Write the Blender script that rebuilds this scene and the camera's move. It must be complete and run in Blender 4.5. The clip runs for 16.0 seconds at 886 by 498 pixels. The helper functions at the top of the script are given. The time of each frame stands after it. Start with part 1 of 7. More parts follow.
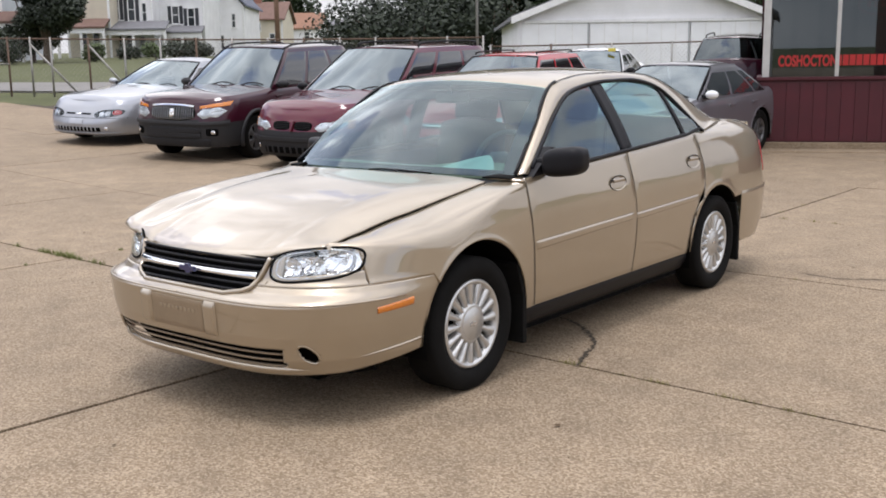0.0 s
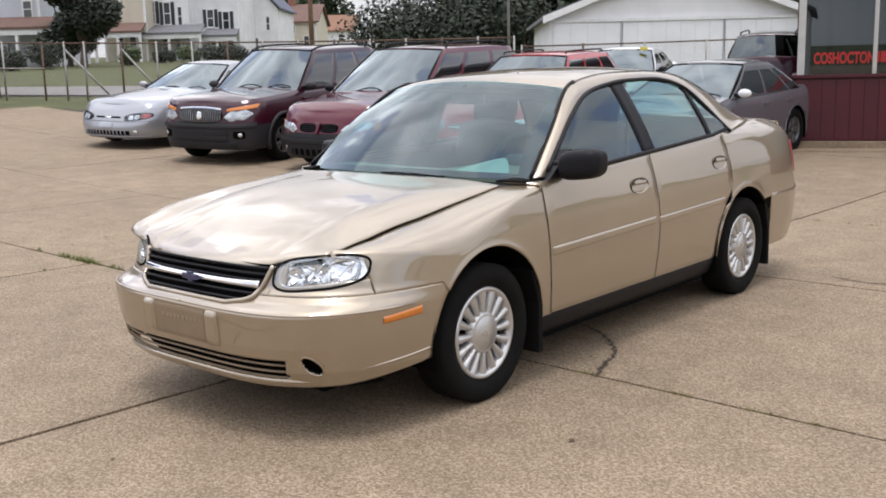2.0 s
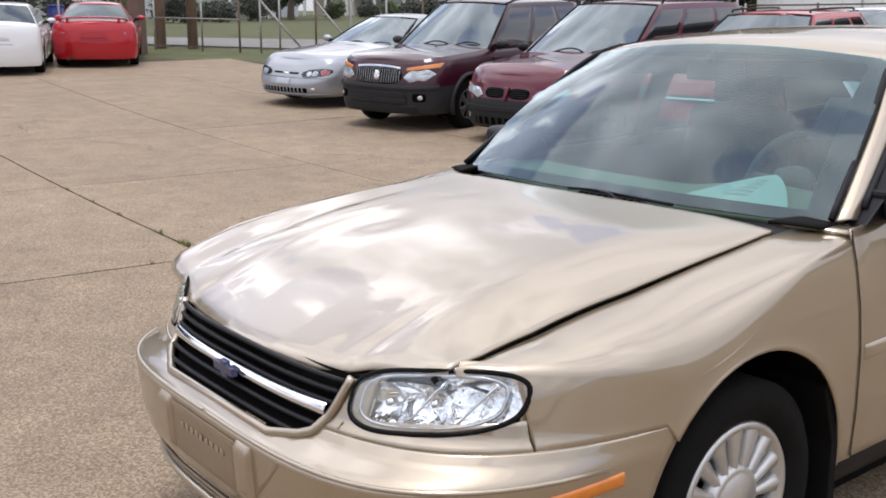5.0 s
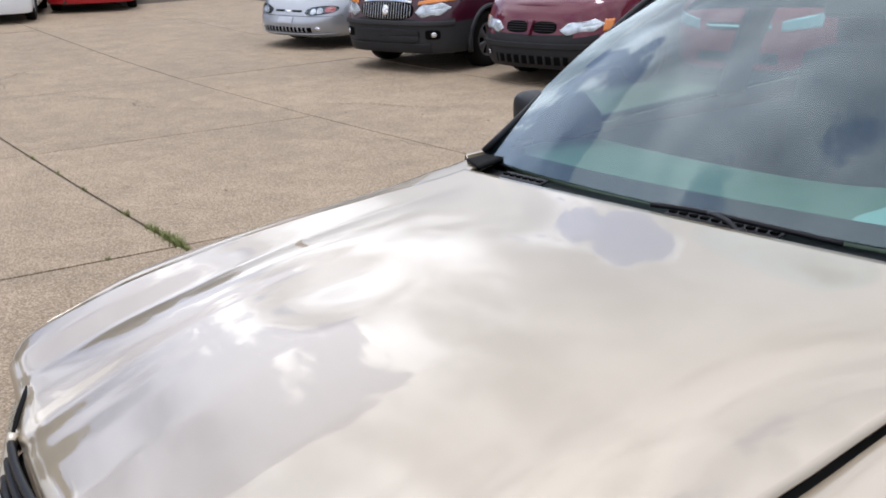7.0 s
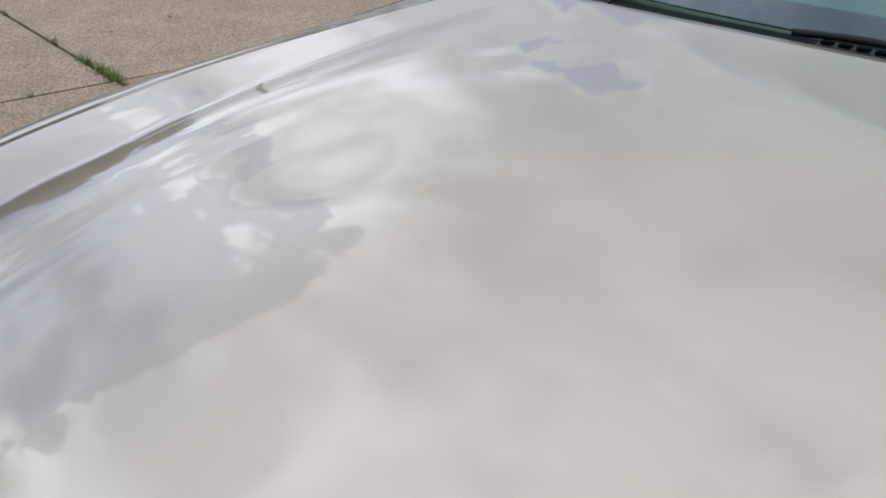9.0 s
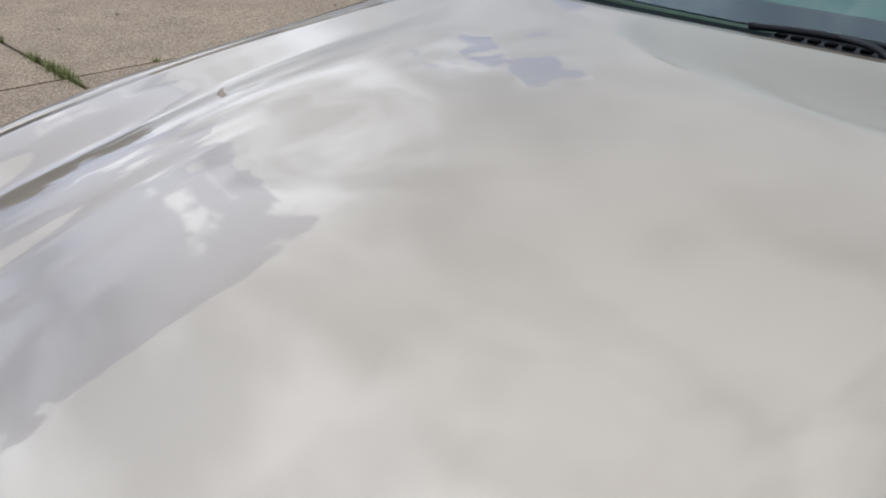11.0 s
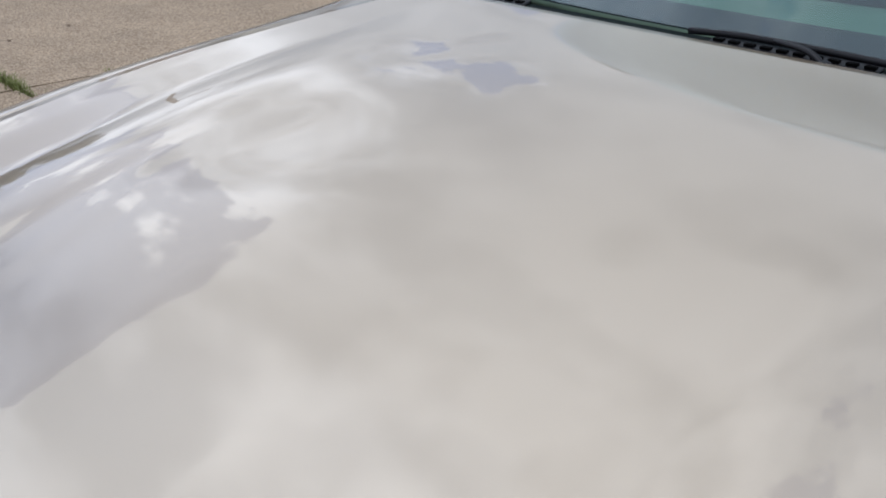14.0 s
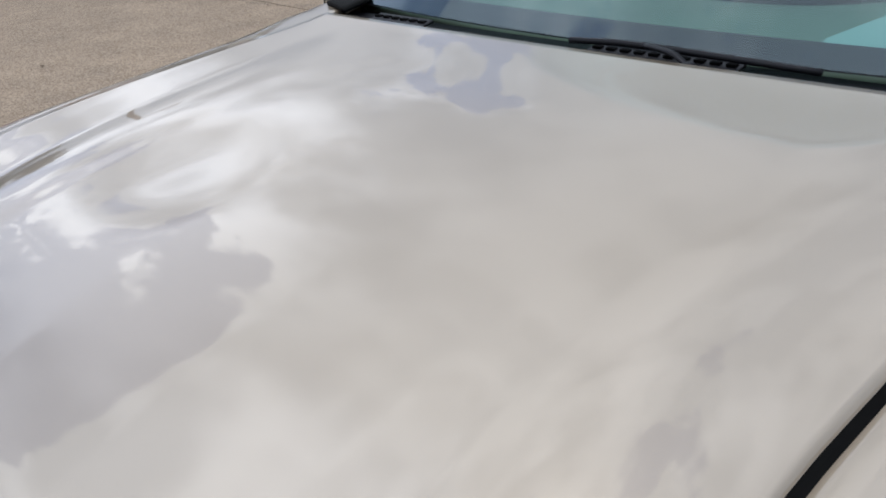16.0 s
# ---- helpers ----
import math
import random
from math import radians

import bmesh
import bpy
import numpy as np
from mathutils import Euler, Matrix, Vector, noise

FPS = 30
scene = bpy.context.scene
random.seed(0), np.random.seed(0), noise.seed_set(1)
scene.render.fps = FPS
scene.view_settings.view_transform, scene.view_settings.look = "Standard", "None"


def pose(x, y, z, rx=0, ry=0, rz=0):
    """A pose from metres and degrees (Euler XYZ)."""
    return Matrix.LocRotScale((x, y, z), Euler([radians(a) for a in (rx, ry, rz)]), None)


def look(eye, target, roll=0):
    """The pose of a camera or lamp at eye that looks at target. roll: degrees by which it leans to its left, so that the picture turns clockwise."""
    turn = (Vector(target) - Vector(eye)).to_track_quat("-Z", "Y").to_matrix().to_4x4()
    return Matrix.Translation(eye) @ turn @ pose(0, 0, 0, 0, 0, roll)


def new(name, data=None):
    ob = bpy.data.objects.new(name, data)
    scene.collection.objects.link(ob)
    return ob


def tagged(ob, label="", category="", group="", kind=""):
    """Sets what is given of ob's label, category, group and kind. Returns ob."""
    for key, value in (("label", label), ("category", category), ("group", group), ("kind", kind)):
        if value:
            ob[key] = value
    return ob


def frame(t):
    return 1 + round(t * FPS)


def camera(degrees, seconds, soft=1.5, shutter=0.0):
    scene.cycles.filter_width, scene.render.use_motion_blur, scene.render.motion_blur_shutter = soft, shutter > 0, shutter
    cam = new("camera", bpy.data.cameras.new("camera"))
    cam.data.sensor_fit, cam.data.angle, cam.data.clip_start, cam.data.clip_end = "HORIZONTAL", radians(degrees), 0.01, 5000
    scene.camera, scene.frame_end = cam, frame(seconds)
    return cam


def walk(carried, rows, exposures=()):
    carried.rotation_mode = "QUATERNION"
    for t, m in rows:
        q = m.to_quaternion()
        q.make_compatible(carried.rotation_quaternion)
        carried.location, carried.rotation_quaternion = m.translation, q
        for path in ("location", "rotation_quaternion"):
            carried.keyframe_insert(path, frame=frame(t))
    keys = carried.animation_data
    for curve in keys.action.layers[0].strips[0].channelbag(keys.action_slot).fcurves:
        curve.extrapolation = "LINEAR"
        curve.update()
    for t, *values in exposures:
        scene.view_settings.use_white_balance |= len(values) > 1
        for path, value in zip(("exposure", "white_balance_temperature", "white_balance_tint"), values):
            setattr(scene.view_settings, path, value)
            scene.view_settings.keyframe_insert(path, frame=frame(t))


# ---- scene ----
cam = camera(48.0, 16.0, soft=1.8)
PATH = [
    (0, (3.543, -3.6, 1.462), (2.316, -2.059, 1.113), -0.8),
    (0.5, (3.55, -3.606, 1.466), (2.324, -2.064, 1.122), -1.0),
    (1, (3.543, -3.587, 1.465), (2.316, -2.045, 1.124), -1.1),
    (1.5, (3.537, -3.543, 1.464), (2.292, -2.013, 1.134), -1.3),
    (2, (3.525, -3.406, 1.458), (2.244, -1.91, 1.112), -1.3),
    (2.5, (3.458, -3.242, 1.456), (2.157, -1.773, 1.068), -0.4),
    (3, (3.227, -3.037, 1.447), (1.852, -1.633, 1.077), -1.4),
    (3.5, (3.009, -2.816, 1.435), (1.588, -1.458, 1.064), -3.0),
    (4, (2.761, -2.486, 1.445), (1.276, -1.208, 1.038), -1.9),
    (4.2, (2.652, -2.383, 1.433), (1.147, -1.134, 1.012), -0.8),
    (6.3, (1.56, -1.444, 1.473), (0.001, -0.263, 1.057), -0.3),
    (6.5, (1.49, -1.388, 1.458), (-0.059, -0.202, 1.016), -0.4),
    (7, (1.234, -1.177, 1.442), (-0.31, -0.031, 0.891), -2.2),
    (7.5, (1.004, -1.042, 1.375), (-0.496, 0.075, 0.666), -1.0),
    (8, (0.794, -1.001, 1.326), (-0.6, 0.205, 0.551), -0.8),
    (8.5, (0.725, -1.024, 1.347), (-0.637, 0.171, 0.499), -1.6),
    (9, (0.658, -0.885, 1.282), (-0.746, 0.249, 0.421), -1.1),
    (9.5, (0.661, -0.972, 1.316), (-0.678, 0.234, 0.447), -0.5),
    (11.8, (0.699, -1.014, 1.288), (-0.626, 0.216, 0.434), 0.0),
    (12, (0.701, -1.023, 1.288), (-0.629, 0.211, 0.448), 0.3),
    (12.5, (0.704, -1.034, 1.307), (-0.602, 0.223, 0.461), -0.2),
    (13, (0.716, -1.052, 1.285), (-0.571, 0.237, 0.459), 0.7),
    (13.5, (0.714, -1.03, 1.285), (-0.566, 0.264, 0.455), 1.0),
    (14, (0.723, -1.029, 1.293), (-0.548, 0.267, 0.454), 0.5),
    (15, (0.756, -0.949, 1.322), (-0.509, 0.363, 0.497), -0.9),
    (15.5, (0.8, -0.965, 1.327), (-0.458, 0.362, 0.518), -1.8),
    (16, (0.888, -0.964, 1.323), (-0.4, 0.327, 0.503), -3.6),
]
LIGHT = [(0, 0.02, 6330, 15.5), (2.5, -0.03, 6330, 15.5), (4.2, -0.08, 6280, 16), (6.3, -0.10, 6100, 17), (7, -0.03, 5950, 14), (7.6, -0.27, 5850, 12), (8.5, -0.50, 5720, 11.5), (16, -0.47, 5760, 12.5)]
walk(cam, [(t, look(eye, target, roll)) for t, eye, target, roll in PATH], LIGHT)

# ---- light ----
SUN_EL, SUN_AZ = radians(80), radians(150)  # high sun behind cloud
world = bpy.data.worlds.new("sky")
scene.world = world
world.use_nodes = True
wn, wl = world.node_tree.nodes, world.node_tree.links
wn.clear()
w_out = wn.new("ShaderNodeOutputWorld")
w_bg = wn.new("ShaderNodeBackground")
w_bg.inputs["Strength"].default_value = 0.145
w_sky = wn.new("ShaderNodeTexSky")
w_sky.sky_type = "NISHITA"
w_sky.sun_disc = False
w_sky.sun_elevation, w_sky.sun_rotation = SUN_EL, SUN_AZ
w_tc = wn.new("ShaderNodeTexCoord")
w_map = wn.new("ShaderNodeMapping")
w_map.inputs["Scale"].default_value = (1.0, 1.0, 1.7)
w_map.inputs["Location"].default_value = (0.35, 0.2, 0.1)
w_n = wn.new("ShaderNodeTexNoise")
w_n.inputs["Scale"].default_value = 3.2
w_n.inputs["Detail"].default_value = 9
w_n.inputs["Roughness"].default_value = 0.60
w_n.inputs["Distortion"].default_value = 0.25
w_r = wn.new("ShaderNodeValToRGB")
w_r.color_ramp.elements[0].position, w_r.color_ramp.elements[1].position = 0.405, 0.455
w_r.color_ramp.elements[0].color = (0.45, 0.45, 0.45, 1)  # thin haze over the blue gaps
w_n2 = wn.new("ShaderNodeTexNoise")
w_n2.inputs["Scale"].default_value = 4.4
w_n2.inputs["Detail"].default_value = 8
w_cr = wn.new("ShaderNodeValToRGB")
w_cr.color_ramp.elements[0].position, w_cr.color_ramp.elements[1].position = 0.40, 0.61
w_cr.color_ramp.elements[0].color = (7.3, 7.6, 7.9, 1)
w_cr.color_ramp.elements[1].color = (11.7, 11.65, 11.35, 1)
w_mix = wn.new("ShaderNodeMix")
w_mix.data_type = "RGBA"
wl.new(w_tc.outputs["Generated"], w_map.inputs["Vector"])
wl.new(w_map.outputs["Vector"], w_n.inputs["Vector"])
wl.new(w_map.outputs["Vector"], w_n2.inputs["Vector"])
def sky_node(kind, *links, op=None, **values):
    """A node of the sky, its inputs joined to sockets or set to numbers in order."""
    nd = wn.new("ShaderNode" + kind)
    if op:
        nd.operation = op
    for i, v in enumerate(links):
        if isinstance(v, bpy.types.NodeSocket):
            wl.new(v, nd.inputs[i])
        else:
            nd.inputs[i].default_value = v
    for k, v in values.items():
        nd.inputs[k].default_value = v
    return nd


def ramp_to(value, a, b, to_a, to_b):
    nd = wn.new("ShaderNodeMapRange")
    nd.interpolation_type = "SMOOTHSTEP"
    wl.new(value, nd.inputs["Value"])
    for k, v in (("From Min", a), ("From Max", b), ("To Min", to_a), ("To Max", to_b)):
        nd.inputs[k].default_value = v
    return nd.outputs["Result"]


# bearing and height of each direction of the sky in degrees, with billowing edges
w_xyz = sky_node("SeparateXYZ", w_tc.outputs["Generated"])
w_az = sky_node("Math", sky_node("Math", w_xyz.outputs["X"], w_xyz.outputs["Y"], op="ARCTAN2").outputs[0], 57.2958, op="MULTIPLY").outputs[0]
w_el = sky_node("Math", sky_node("Math", w_xyz.outputs["Z"], op="ARCSINE").outputs[0], 57.2958, op="MULTIPLY").outputs[0]
w_flat = sky_node("CombineXYZ", w_az, w_el, 0.0).outputs[0]
w_curl = wn.new("ShaderNodeTexNoise")
w_curl.inputs["Scale"].default_value, w_curl.inputs["Detail"].default_value, w_curl.inputs["Roughness"].default_value = 6.5, 7, 0.58
wl.new(w_tc.outputs["Generated"], w_curl.inputs["Vector"])
w_off = sky_node("VectorMath", w_curl.outputs["Color"], (0.5, 0.5, 0.5), op="SUBTRACT").outputs[0]
w_off = sky_node("VectorMath", w_off, (26.0, 20.0, 0.0), op="MULTIPLY").outputs[0]
w_calm = sky_node("Math", ramp_to(w_el, 30.0, 38.0, 1.0, 0.12), ramp_to(w_el, 42.0, 50.0, 0.0, 0.5), op="ADD").outputs[0]
w_off_s = wn.new("ShaderNodeVectorMath")
w_off_s.operation = "SCALE"
wl.new(w_off, w_off_s.inputs[0])
wl.new(w_calm, w_off_s.inputs["Scale"])
w_bent = sky_node("VectorMath", w_flat, w_off_s.outputs[0], op="ADD").outputs[0]


def cloud_oval(vec, az, el, wide, high, tilt=0.0):
    """Distance from an oval patch of sky: 0 in its middle, 1 at its edge."""
    mp = wn.new("ShaderNodeMapping")
    mp.vector_type = "TEXTURE"
    mp.inputs["Location"].default_value = (az, el, 0)
    mp.inputs["Rotation"].default_value = (0, 0, radians(tilt))
    mp.inputs["Scale"].default_value = (wide, high, 1)
    wl.new(vec, mp.inputs["Vector"])
    return sky_node("VectorMath", mp.outputs["Vector"], op="LENGTH").outputs["Value"]


w_near = None
for gap in ((-88, 31.0, 22, 6.6, 9), (-91, 19.5, 23, 6.5, 4), (-46, 22.3, 3.2, 1.9, 0)):  # blue gaps between the clouds
    d = cloud_oval(w_bent, *gap)
    w_near = d if w_near is None else sky_node("Math", w_near, d, op="MINIMUM").outputs[0]
w_bank = ramp_to(cloud_oval(w_flat, -62, 40, 50, 32), 0.85, 1.25, 0.14, 0.0)  # one broad bank of cloud over the street side
w_fac = sky_node("Math", w_n.outputs["Fac"], w_bank, op="ADD").outputs[0]
w_open = ramp_to(w_near, 0.88, 1.10, -0.30, 0.0)
for veil in ((-106, 51, 15, 4.5, 5), (-62, 71, 22, 5, 0)):  # thin veils high up where the blue shows through
    w_open = sky_node("Math", w_open, ramp_to(cloud_oval(w_bent, *veil), 0.3, 1.5, -0.24, 0.0), op="ADD").outputs[0]
w_fac = sky_node("Math", w_fac, w_open, op="ADD").outputs[0]
wl.new(w_fac, w_r.inputs["Fac"])
wl.new(w_n2.outputs["Fac"], w_cr.inputs["Fac"])
wl.new(w_r.outputs["Color"], w_mix.inputs["Factor"])
w_tone = wn.new("ShaderNodeVectorMath")
w_tone.operation = "MULTIPLY"
w_tone.inputs[1].default_value = (1.05, 1.25, 1.62)
wl.new(w_sky.outputs["Color"], w_tone.inputs[0])
wl.new(w_tone.outputs["Vector"], w_mix.inputs["A"])
w_sep = wn.new("ShaderNodeSeparateXYZ")
w_lum = wn.new("ShaderNodeMapRange")  # an overcast sky is brighter overhead than at the horizon
w_lum.inputs["To Min"].default_value, w_lum.inputs["To Max"].default_value = 0.55, 1.44
w_scale = wn.new("ShaderNodeVectorMath")
w_scale.operation = "SCALE"
wl.new(w_tc.outputs["Generated"], w_sep.inputs["Vector"])
wl.new(w_sep.outputs["Z"], w_lum.inputs["Value"])
w_low = ramp_to(w_el, 29.0, 38.0, 1.0, 0.15)  # sunlit rims of the clouds
w_glow = sky_node("Math", ramp_to(w_near, 1.0, 1.9, 1.05, 0.0), w_low, op="MULTIPLY").outputs[0]
w_glow = sky_node("Math", w_glow, ramp_to(w_n2.outputs["Fac"], 0.40, 0.58, 0.15, 1.0), op="MULTIPLY").outputs[0]
w_glow = sky_node("Math", w_glow, 1.0, op="ADD").outputs[0]
w_base = ramp_to(cloud_oval(w_bent, -32, 36, 32, 16), 0.2, 1.2, 0.82, 1.0)  # grey underside of the bank
w_top = ramp_to(cloud_oval(w_bent, -98, 47, 34, 15, 20), 0.4, 1.1, 1.42, 1.0)  # its bright crown
w_base = sky_node("Math", w_base, w_top, op="MULTIPLY").outputs[0]
w_glow = sky_node("Math", w_glow, w_base, op="MULTIPLY").outputs[0]
w_rim = wn.new("ShaderNodeVectorMath")
w_rim.operation = "SCALE"
wl.new(w_cr.outputs["Color"], w_rim.inputs[0])
wl.new(w_glow, w_rim.inputs["Scale"])
wl.new(w_rim.outputs["Vector"], w_scale.inputs[0])
wl.new(w_lum.outputs["Result"], w_scale.inputs["Scale"])
wl.new(w_scale.outputs["Vector"], w_mix.inputs["B"])
wl.new(w_mix.outputs["Result"], w_bg.inputs["Color"])
wl.new(w_bg.outputs["Background"], w_out.inputs["Surface"])

sun_data = bpy.data.lights.new("sun", "SUN")
sun_data.energy, sun_data.angle, sun_data.color = 1.30, radians(14), (1.0, 0.98, 0.95)
sun = new("sun", sun_data)
sun_dir = Vector((math.sin(SUN_AZ) * math.cos(SUN_EL), math.cos(SUN_AZ) * math.cos(SUN_EL), math.sin(SUN_EL)))
sun.matrix_world = look(sun_dir * 60, (0, 0, 0))

# ---- materials ----
def shader(name):
    m = bpy.data.materials.new(name)
    m.use_nodes = True
    return m, m.node_tree.nodes, m.node_tree.links, m.node_tree.nodes["Principled BSDF"]


def matte(name, colour, rough=0.6, metal=0.0, vary=0.12, scale=6.0, bump=0.0, bump_scale=60.0, coat=0.0, per_object=0.0, spec=0.5, coat_rough=0.03):
    """A surface with blotchy and fine variation of its colour, and fine relief."""
    m, n, l, b = shader(name)
    tc = n.new("ShaderNodeTexCoord")
    big, fine = n.new("ShaderNodeTexNoise"), n.new("ShaderNodeTexNoise")
    big.inputs["Scale"].default_value, fine.inputs["Scale"].default_value = scale, bump_scale
    big.inputs["Detail"].default_value, fine.inputs["Detail"].default_value = 5, 3
    add = n.new("ShaderNodeMath")
    add.operation = "MULTIPLY_ADD"
    add.inputs[1].default_value = 0.35
    ramp = n.new("ShaderNodeMapRange")
    ramp.inputs["From Min"].default_value, ramp.inputs["From Max"].default_value = 0.35, 1.0
    ramp.inputs["To Min"].default_value, ramp.inputs["To Max"].default_value = 1 - vary, 1 + vary
    mul = n.new("ShaderNodeMix")
    mul.data_type, mul.blend_type = "RGBA", "MULTIPLY"
    mul.inputs["Factor"].default_value = 1.0
    mul.inputs["A"].default_value = (*colour, 1)
    l.new(tc.outputs["Object"], big.inputs["Vector"])
    l.new(tc.outputs["Object"], fine.inputs["Vector"])
    l.new(fine.outputs["Fac"], add.inputs[0])
    l.new(big.outputs["Fac"], add.inputs[2])
    l.new(add.outputs[0], ramp.inputs["Value"])
    last = ramp.outputs["Result"]
    if per_object:
        info = n.new("ShaderNodeObjectInfo")
        r2 = n.new("ShaderNodeMapRange")
        r2.inputs["To Min"].default_value, r2.inputs["To Max"].default_value = 1 - per_object, 1 + per_object
        mm = n.new("ShaderNodeMath")
        mm.operation = "MULTIPLY"
        l.new(info.outputs["Random"], r2.inputs["Value"])
        l.new(r2.outputs["Result"], mm.inputs[0])
        l.new(last, mm.inputs[1])
        last = mm.outputs[0]
    l.new(last, mul.inputs["B"])
    l.new(mul.outputs["Result"], b.inputs["Base Color"])
    b.inputs["Roughness"].default_value, b.inputs["Metallic"].default_value = rough, metal
    b.inputs["Specular IOR Level"].default_value = spec
    b.inputs["Coat Weight"].default_value, b.inputs["Coat Roughness"].default_value = coat, coat_rough
    if bump:
        bp = n.new("ShaderNodeBump")
        bp.inputs["Strength"].default_value, bp.inputs["Distance"].default_value = bump, 0.01
        l.new(fine.outputs["Fac"], bp.inputs["Height"])
        l.new(bp.outputs["Normal"], b.inputs["Normal"])
    return m


def glazing(name, tint, rough=0.0, mix=0.0):
    """Thin car or window glass: a tinted see-through sheet with mirror reflections."""
    m, n, l, b = shader(name)
    b.inputs["Base Color"].default_value = (*tint, 1)
    b.inputs["Roughness"].default_value = rough
    b.inputs["IOR"].default_value = 1.5
    thin = n.new("ShaderNodeBsdfTransparent")
    thin.inputs["Color"].default_value = (*tint, 1)
    gloss = n.new("ShaderNodeBsdfGlossy")
    gloss.inputs["Roughness"].default_value = 0.01
    gloss.inputs["Color"].default_value = (0.84, 0.95, 1.0, 1)
    edge = n.new("ShaderNodeLayerWeight")
    edge.inputs["Blend"].default_value = 0.5
    power = n.new("ShaderNodeMath")
    power.operation = "POWER"
    power.inputs[1].default_value = 4.2
    mx = n.new("ShaderNodeMixShader")
    lift = n.new("ShaderNodeMath")
    lift.operation = "ADD"
    lift.use_clamp = True
    lift.inputs[1].default_value = 0.045 + mix
    l.new(edge.outputs["Facing"], power.inputs[0])
    l.new(power.outputs[0], lift.inputs[0])
    l.new(lift.outputs[0], mx.inputs["Fac"])
    l.new(thin.outputs["BSDF"], mx.inputs[1])
    l.new(gloss.outputs["BSDF"], mx.inputs[2])
    l.new(mx.outputs["Shader"], n["Material Output"].inputs["Surface"])
    n.remove(b)
    return m


def car_paint(name, colour, metal=0.5, rough=0.38, ior=1.45):
    """Metallic paint with flakes under a clear coat, and a thin film of dust."""
    m = matte(name, colour, rough, metal, vary=0.05, scale=2.0, bump=0.012, bump_scale=900, coat=1.0, coat_rough=0.028, spec=0.2)
    m.node_tree.nodes["Principled BSDF"].inputs["Coat IOR"].default_value = ior
    return m


def aggregate(name, tone=1.0):
    """Worn concrete with exposed tan gravel: blotches, pebbles and dark pits."""
    m, n, l, b = shader(name)
    tc = n.new("ShaderNodeTexCoord")
    geo = n.new("ShaderNodeNewGeometry")
    info = n.new("ShaderNodeObjectInfo")
    pos = geo.outputs["Position"]
    big, mid, fine, peb = (n.new("ShaderNodeTexNoise"), n.new("ShaderNodeTexNoise"), n.new("ShaderNodeTexNoise"), n.new("ShaderNodeTexVoronoi"))
    big.inputs["Scale"].default_value, big.inputs["Detail"].default_value = 0.35, 6
    mid.inputs["Scale"].default_value, mid.inputs["Detail"].default_value = 3.2, 6
    fine.inputs["Scale"].default_value, fine.inputs["Detail"].default_value = 85, 4
    peb.inputs["Scale"].default_value = 122
    peb.inputs["Randomness"].default_value = 1.0
    for t in (big, mid, fine, peb):
        l.new(pos, t.inputs["Vector"])
    r_peb = n.new("ShaderNodeValToRGB")
    cr = r_peb.color_ramp
    cr.elements[0].position, cr.elements[1].position = 0.0, 1.0
    cr.elements[0].color = (0.285 * tone, 0.195 * tone, 0.111 * tone, 1)
    cr.elements[1].color = (0.665 * tone, 0.52 * tone, 0.363 * tone, 1)
    e = cr.elements.new(0.5)
    e.color = (0.445 * tone, 0.332 * tone, 0.215 * tone, 1)
    sep = n.new("ShaderNodeSeparateColor")
    l.new(peb.outputs["Color"], sep.inputs["Color"])
    l.new(sep.outputs["Red"], r_peb.inputs["Fac"])
    blot = n.new("ShaderNodeMapRange")
    blot.inputs["From Min"].default_value, blot.inputs["From Max"].default_value = 0.3, 0.7
    blot.inputs["To Min"].default_value, blot.inputs["To Max"].default_value = 0.90, 1.08
    l.new(big.outputs["Fac"], blot.inputs["Value"])
    blot2 = n.new("ShaderNodeMapRange")
    blot2.inputs["From Min"].default_value, blot2.inputs["From Max"].default_value = 0.28, 0.72
    blot2.inputs["To Min"].default_value, blot2.inputs["To Max"].default_value = 0.84, 1.13
    l.new(mid.outputs["Fac"], blot2.inputs["Value"])
    pit = n.new("ShaderNodeMapRange")
    pit.inputs["From Min"].default_value, pit.inputs["From Max"].default_value = 0.30, 0.46
    pit.inputs["To Min"].default_value, pit.inputs["To Max"].default_value = 0.63, 1.0
    l.new(fine.outputs["Fac"], pit.inputs["Value"])
    slab = n.new("ShaderNodeMapRange")
    slab.inputs["To Min"].default_value, slab.inputs["To Max"].default_value = 0.93, 1.06
    l.new(info.outputs["Random"], slab.inputs["Value"])
    acc = blot.outputs["Result"]
    for s in (blot2, pit, slab):
        mm = n.new("ShaderNodeMath")
        mm.operation = "MULTIPLY"
        l.new(acc, mm.inputs[0])
        l.new(s.outputs["Result"], mm.inputs[1])
        acc = mm.outputs[0]
    mul = n.new("ShaderNodeMix")
    mul.data_type, mul.blend_type = "RGBA", "MULTIPLY"
    mul.inputs["Factor"].default_value = 1.0
    l.new(r_peb.outputs["Color"], mul.inputs["A"])
    l.new(acc, mul.inputs["B"])
    l.new(mul.outputs["Result"], b.inputs["Base Color"])
    b.inputs["Roughness"].default_value = 0.82
    bp = n.new("ShaderNodeBump")
    bp.inputs["Strength"].default_value, bp.inputs["Distance"].default_value = 0.55, 0.006
    l.new(peb.outputs["Distance"], bp.inputs["Height"])
    l.new(bp.outputs["Normal"], b.inputs["Normal"])
    return m


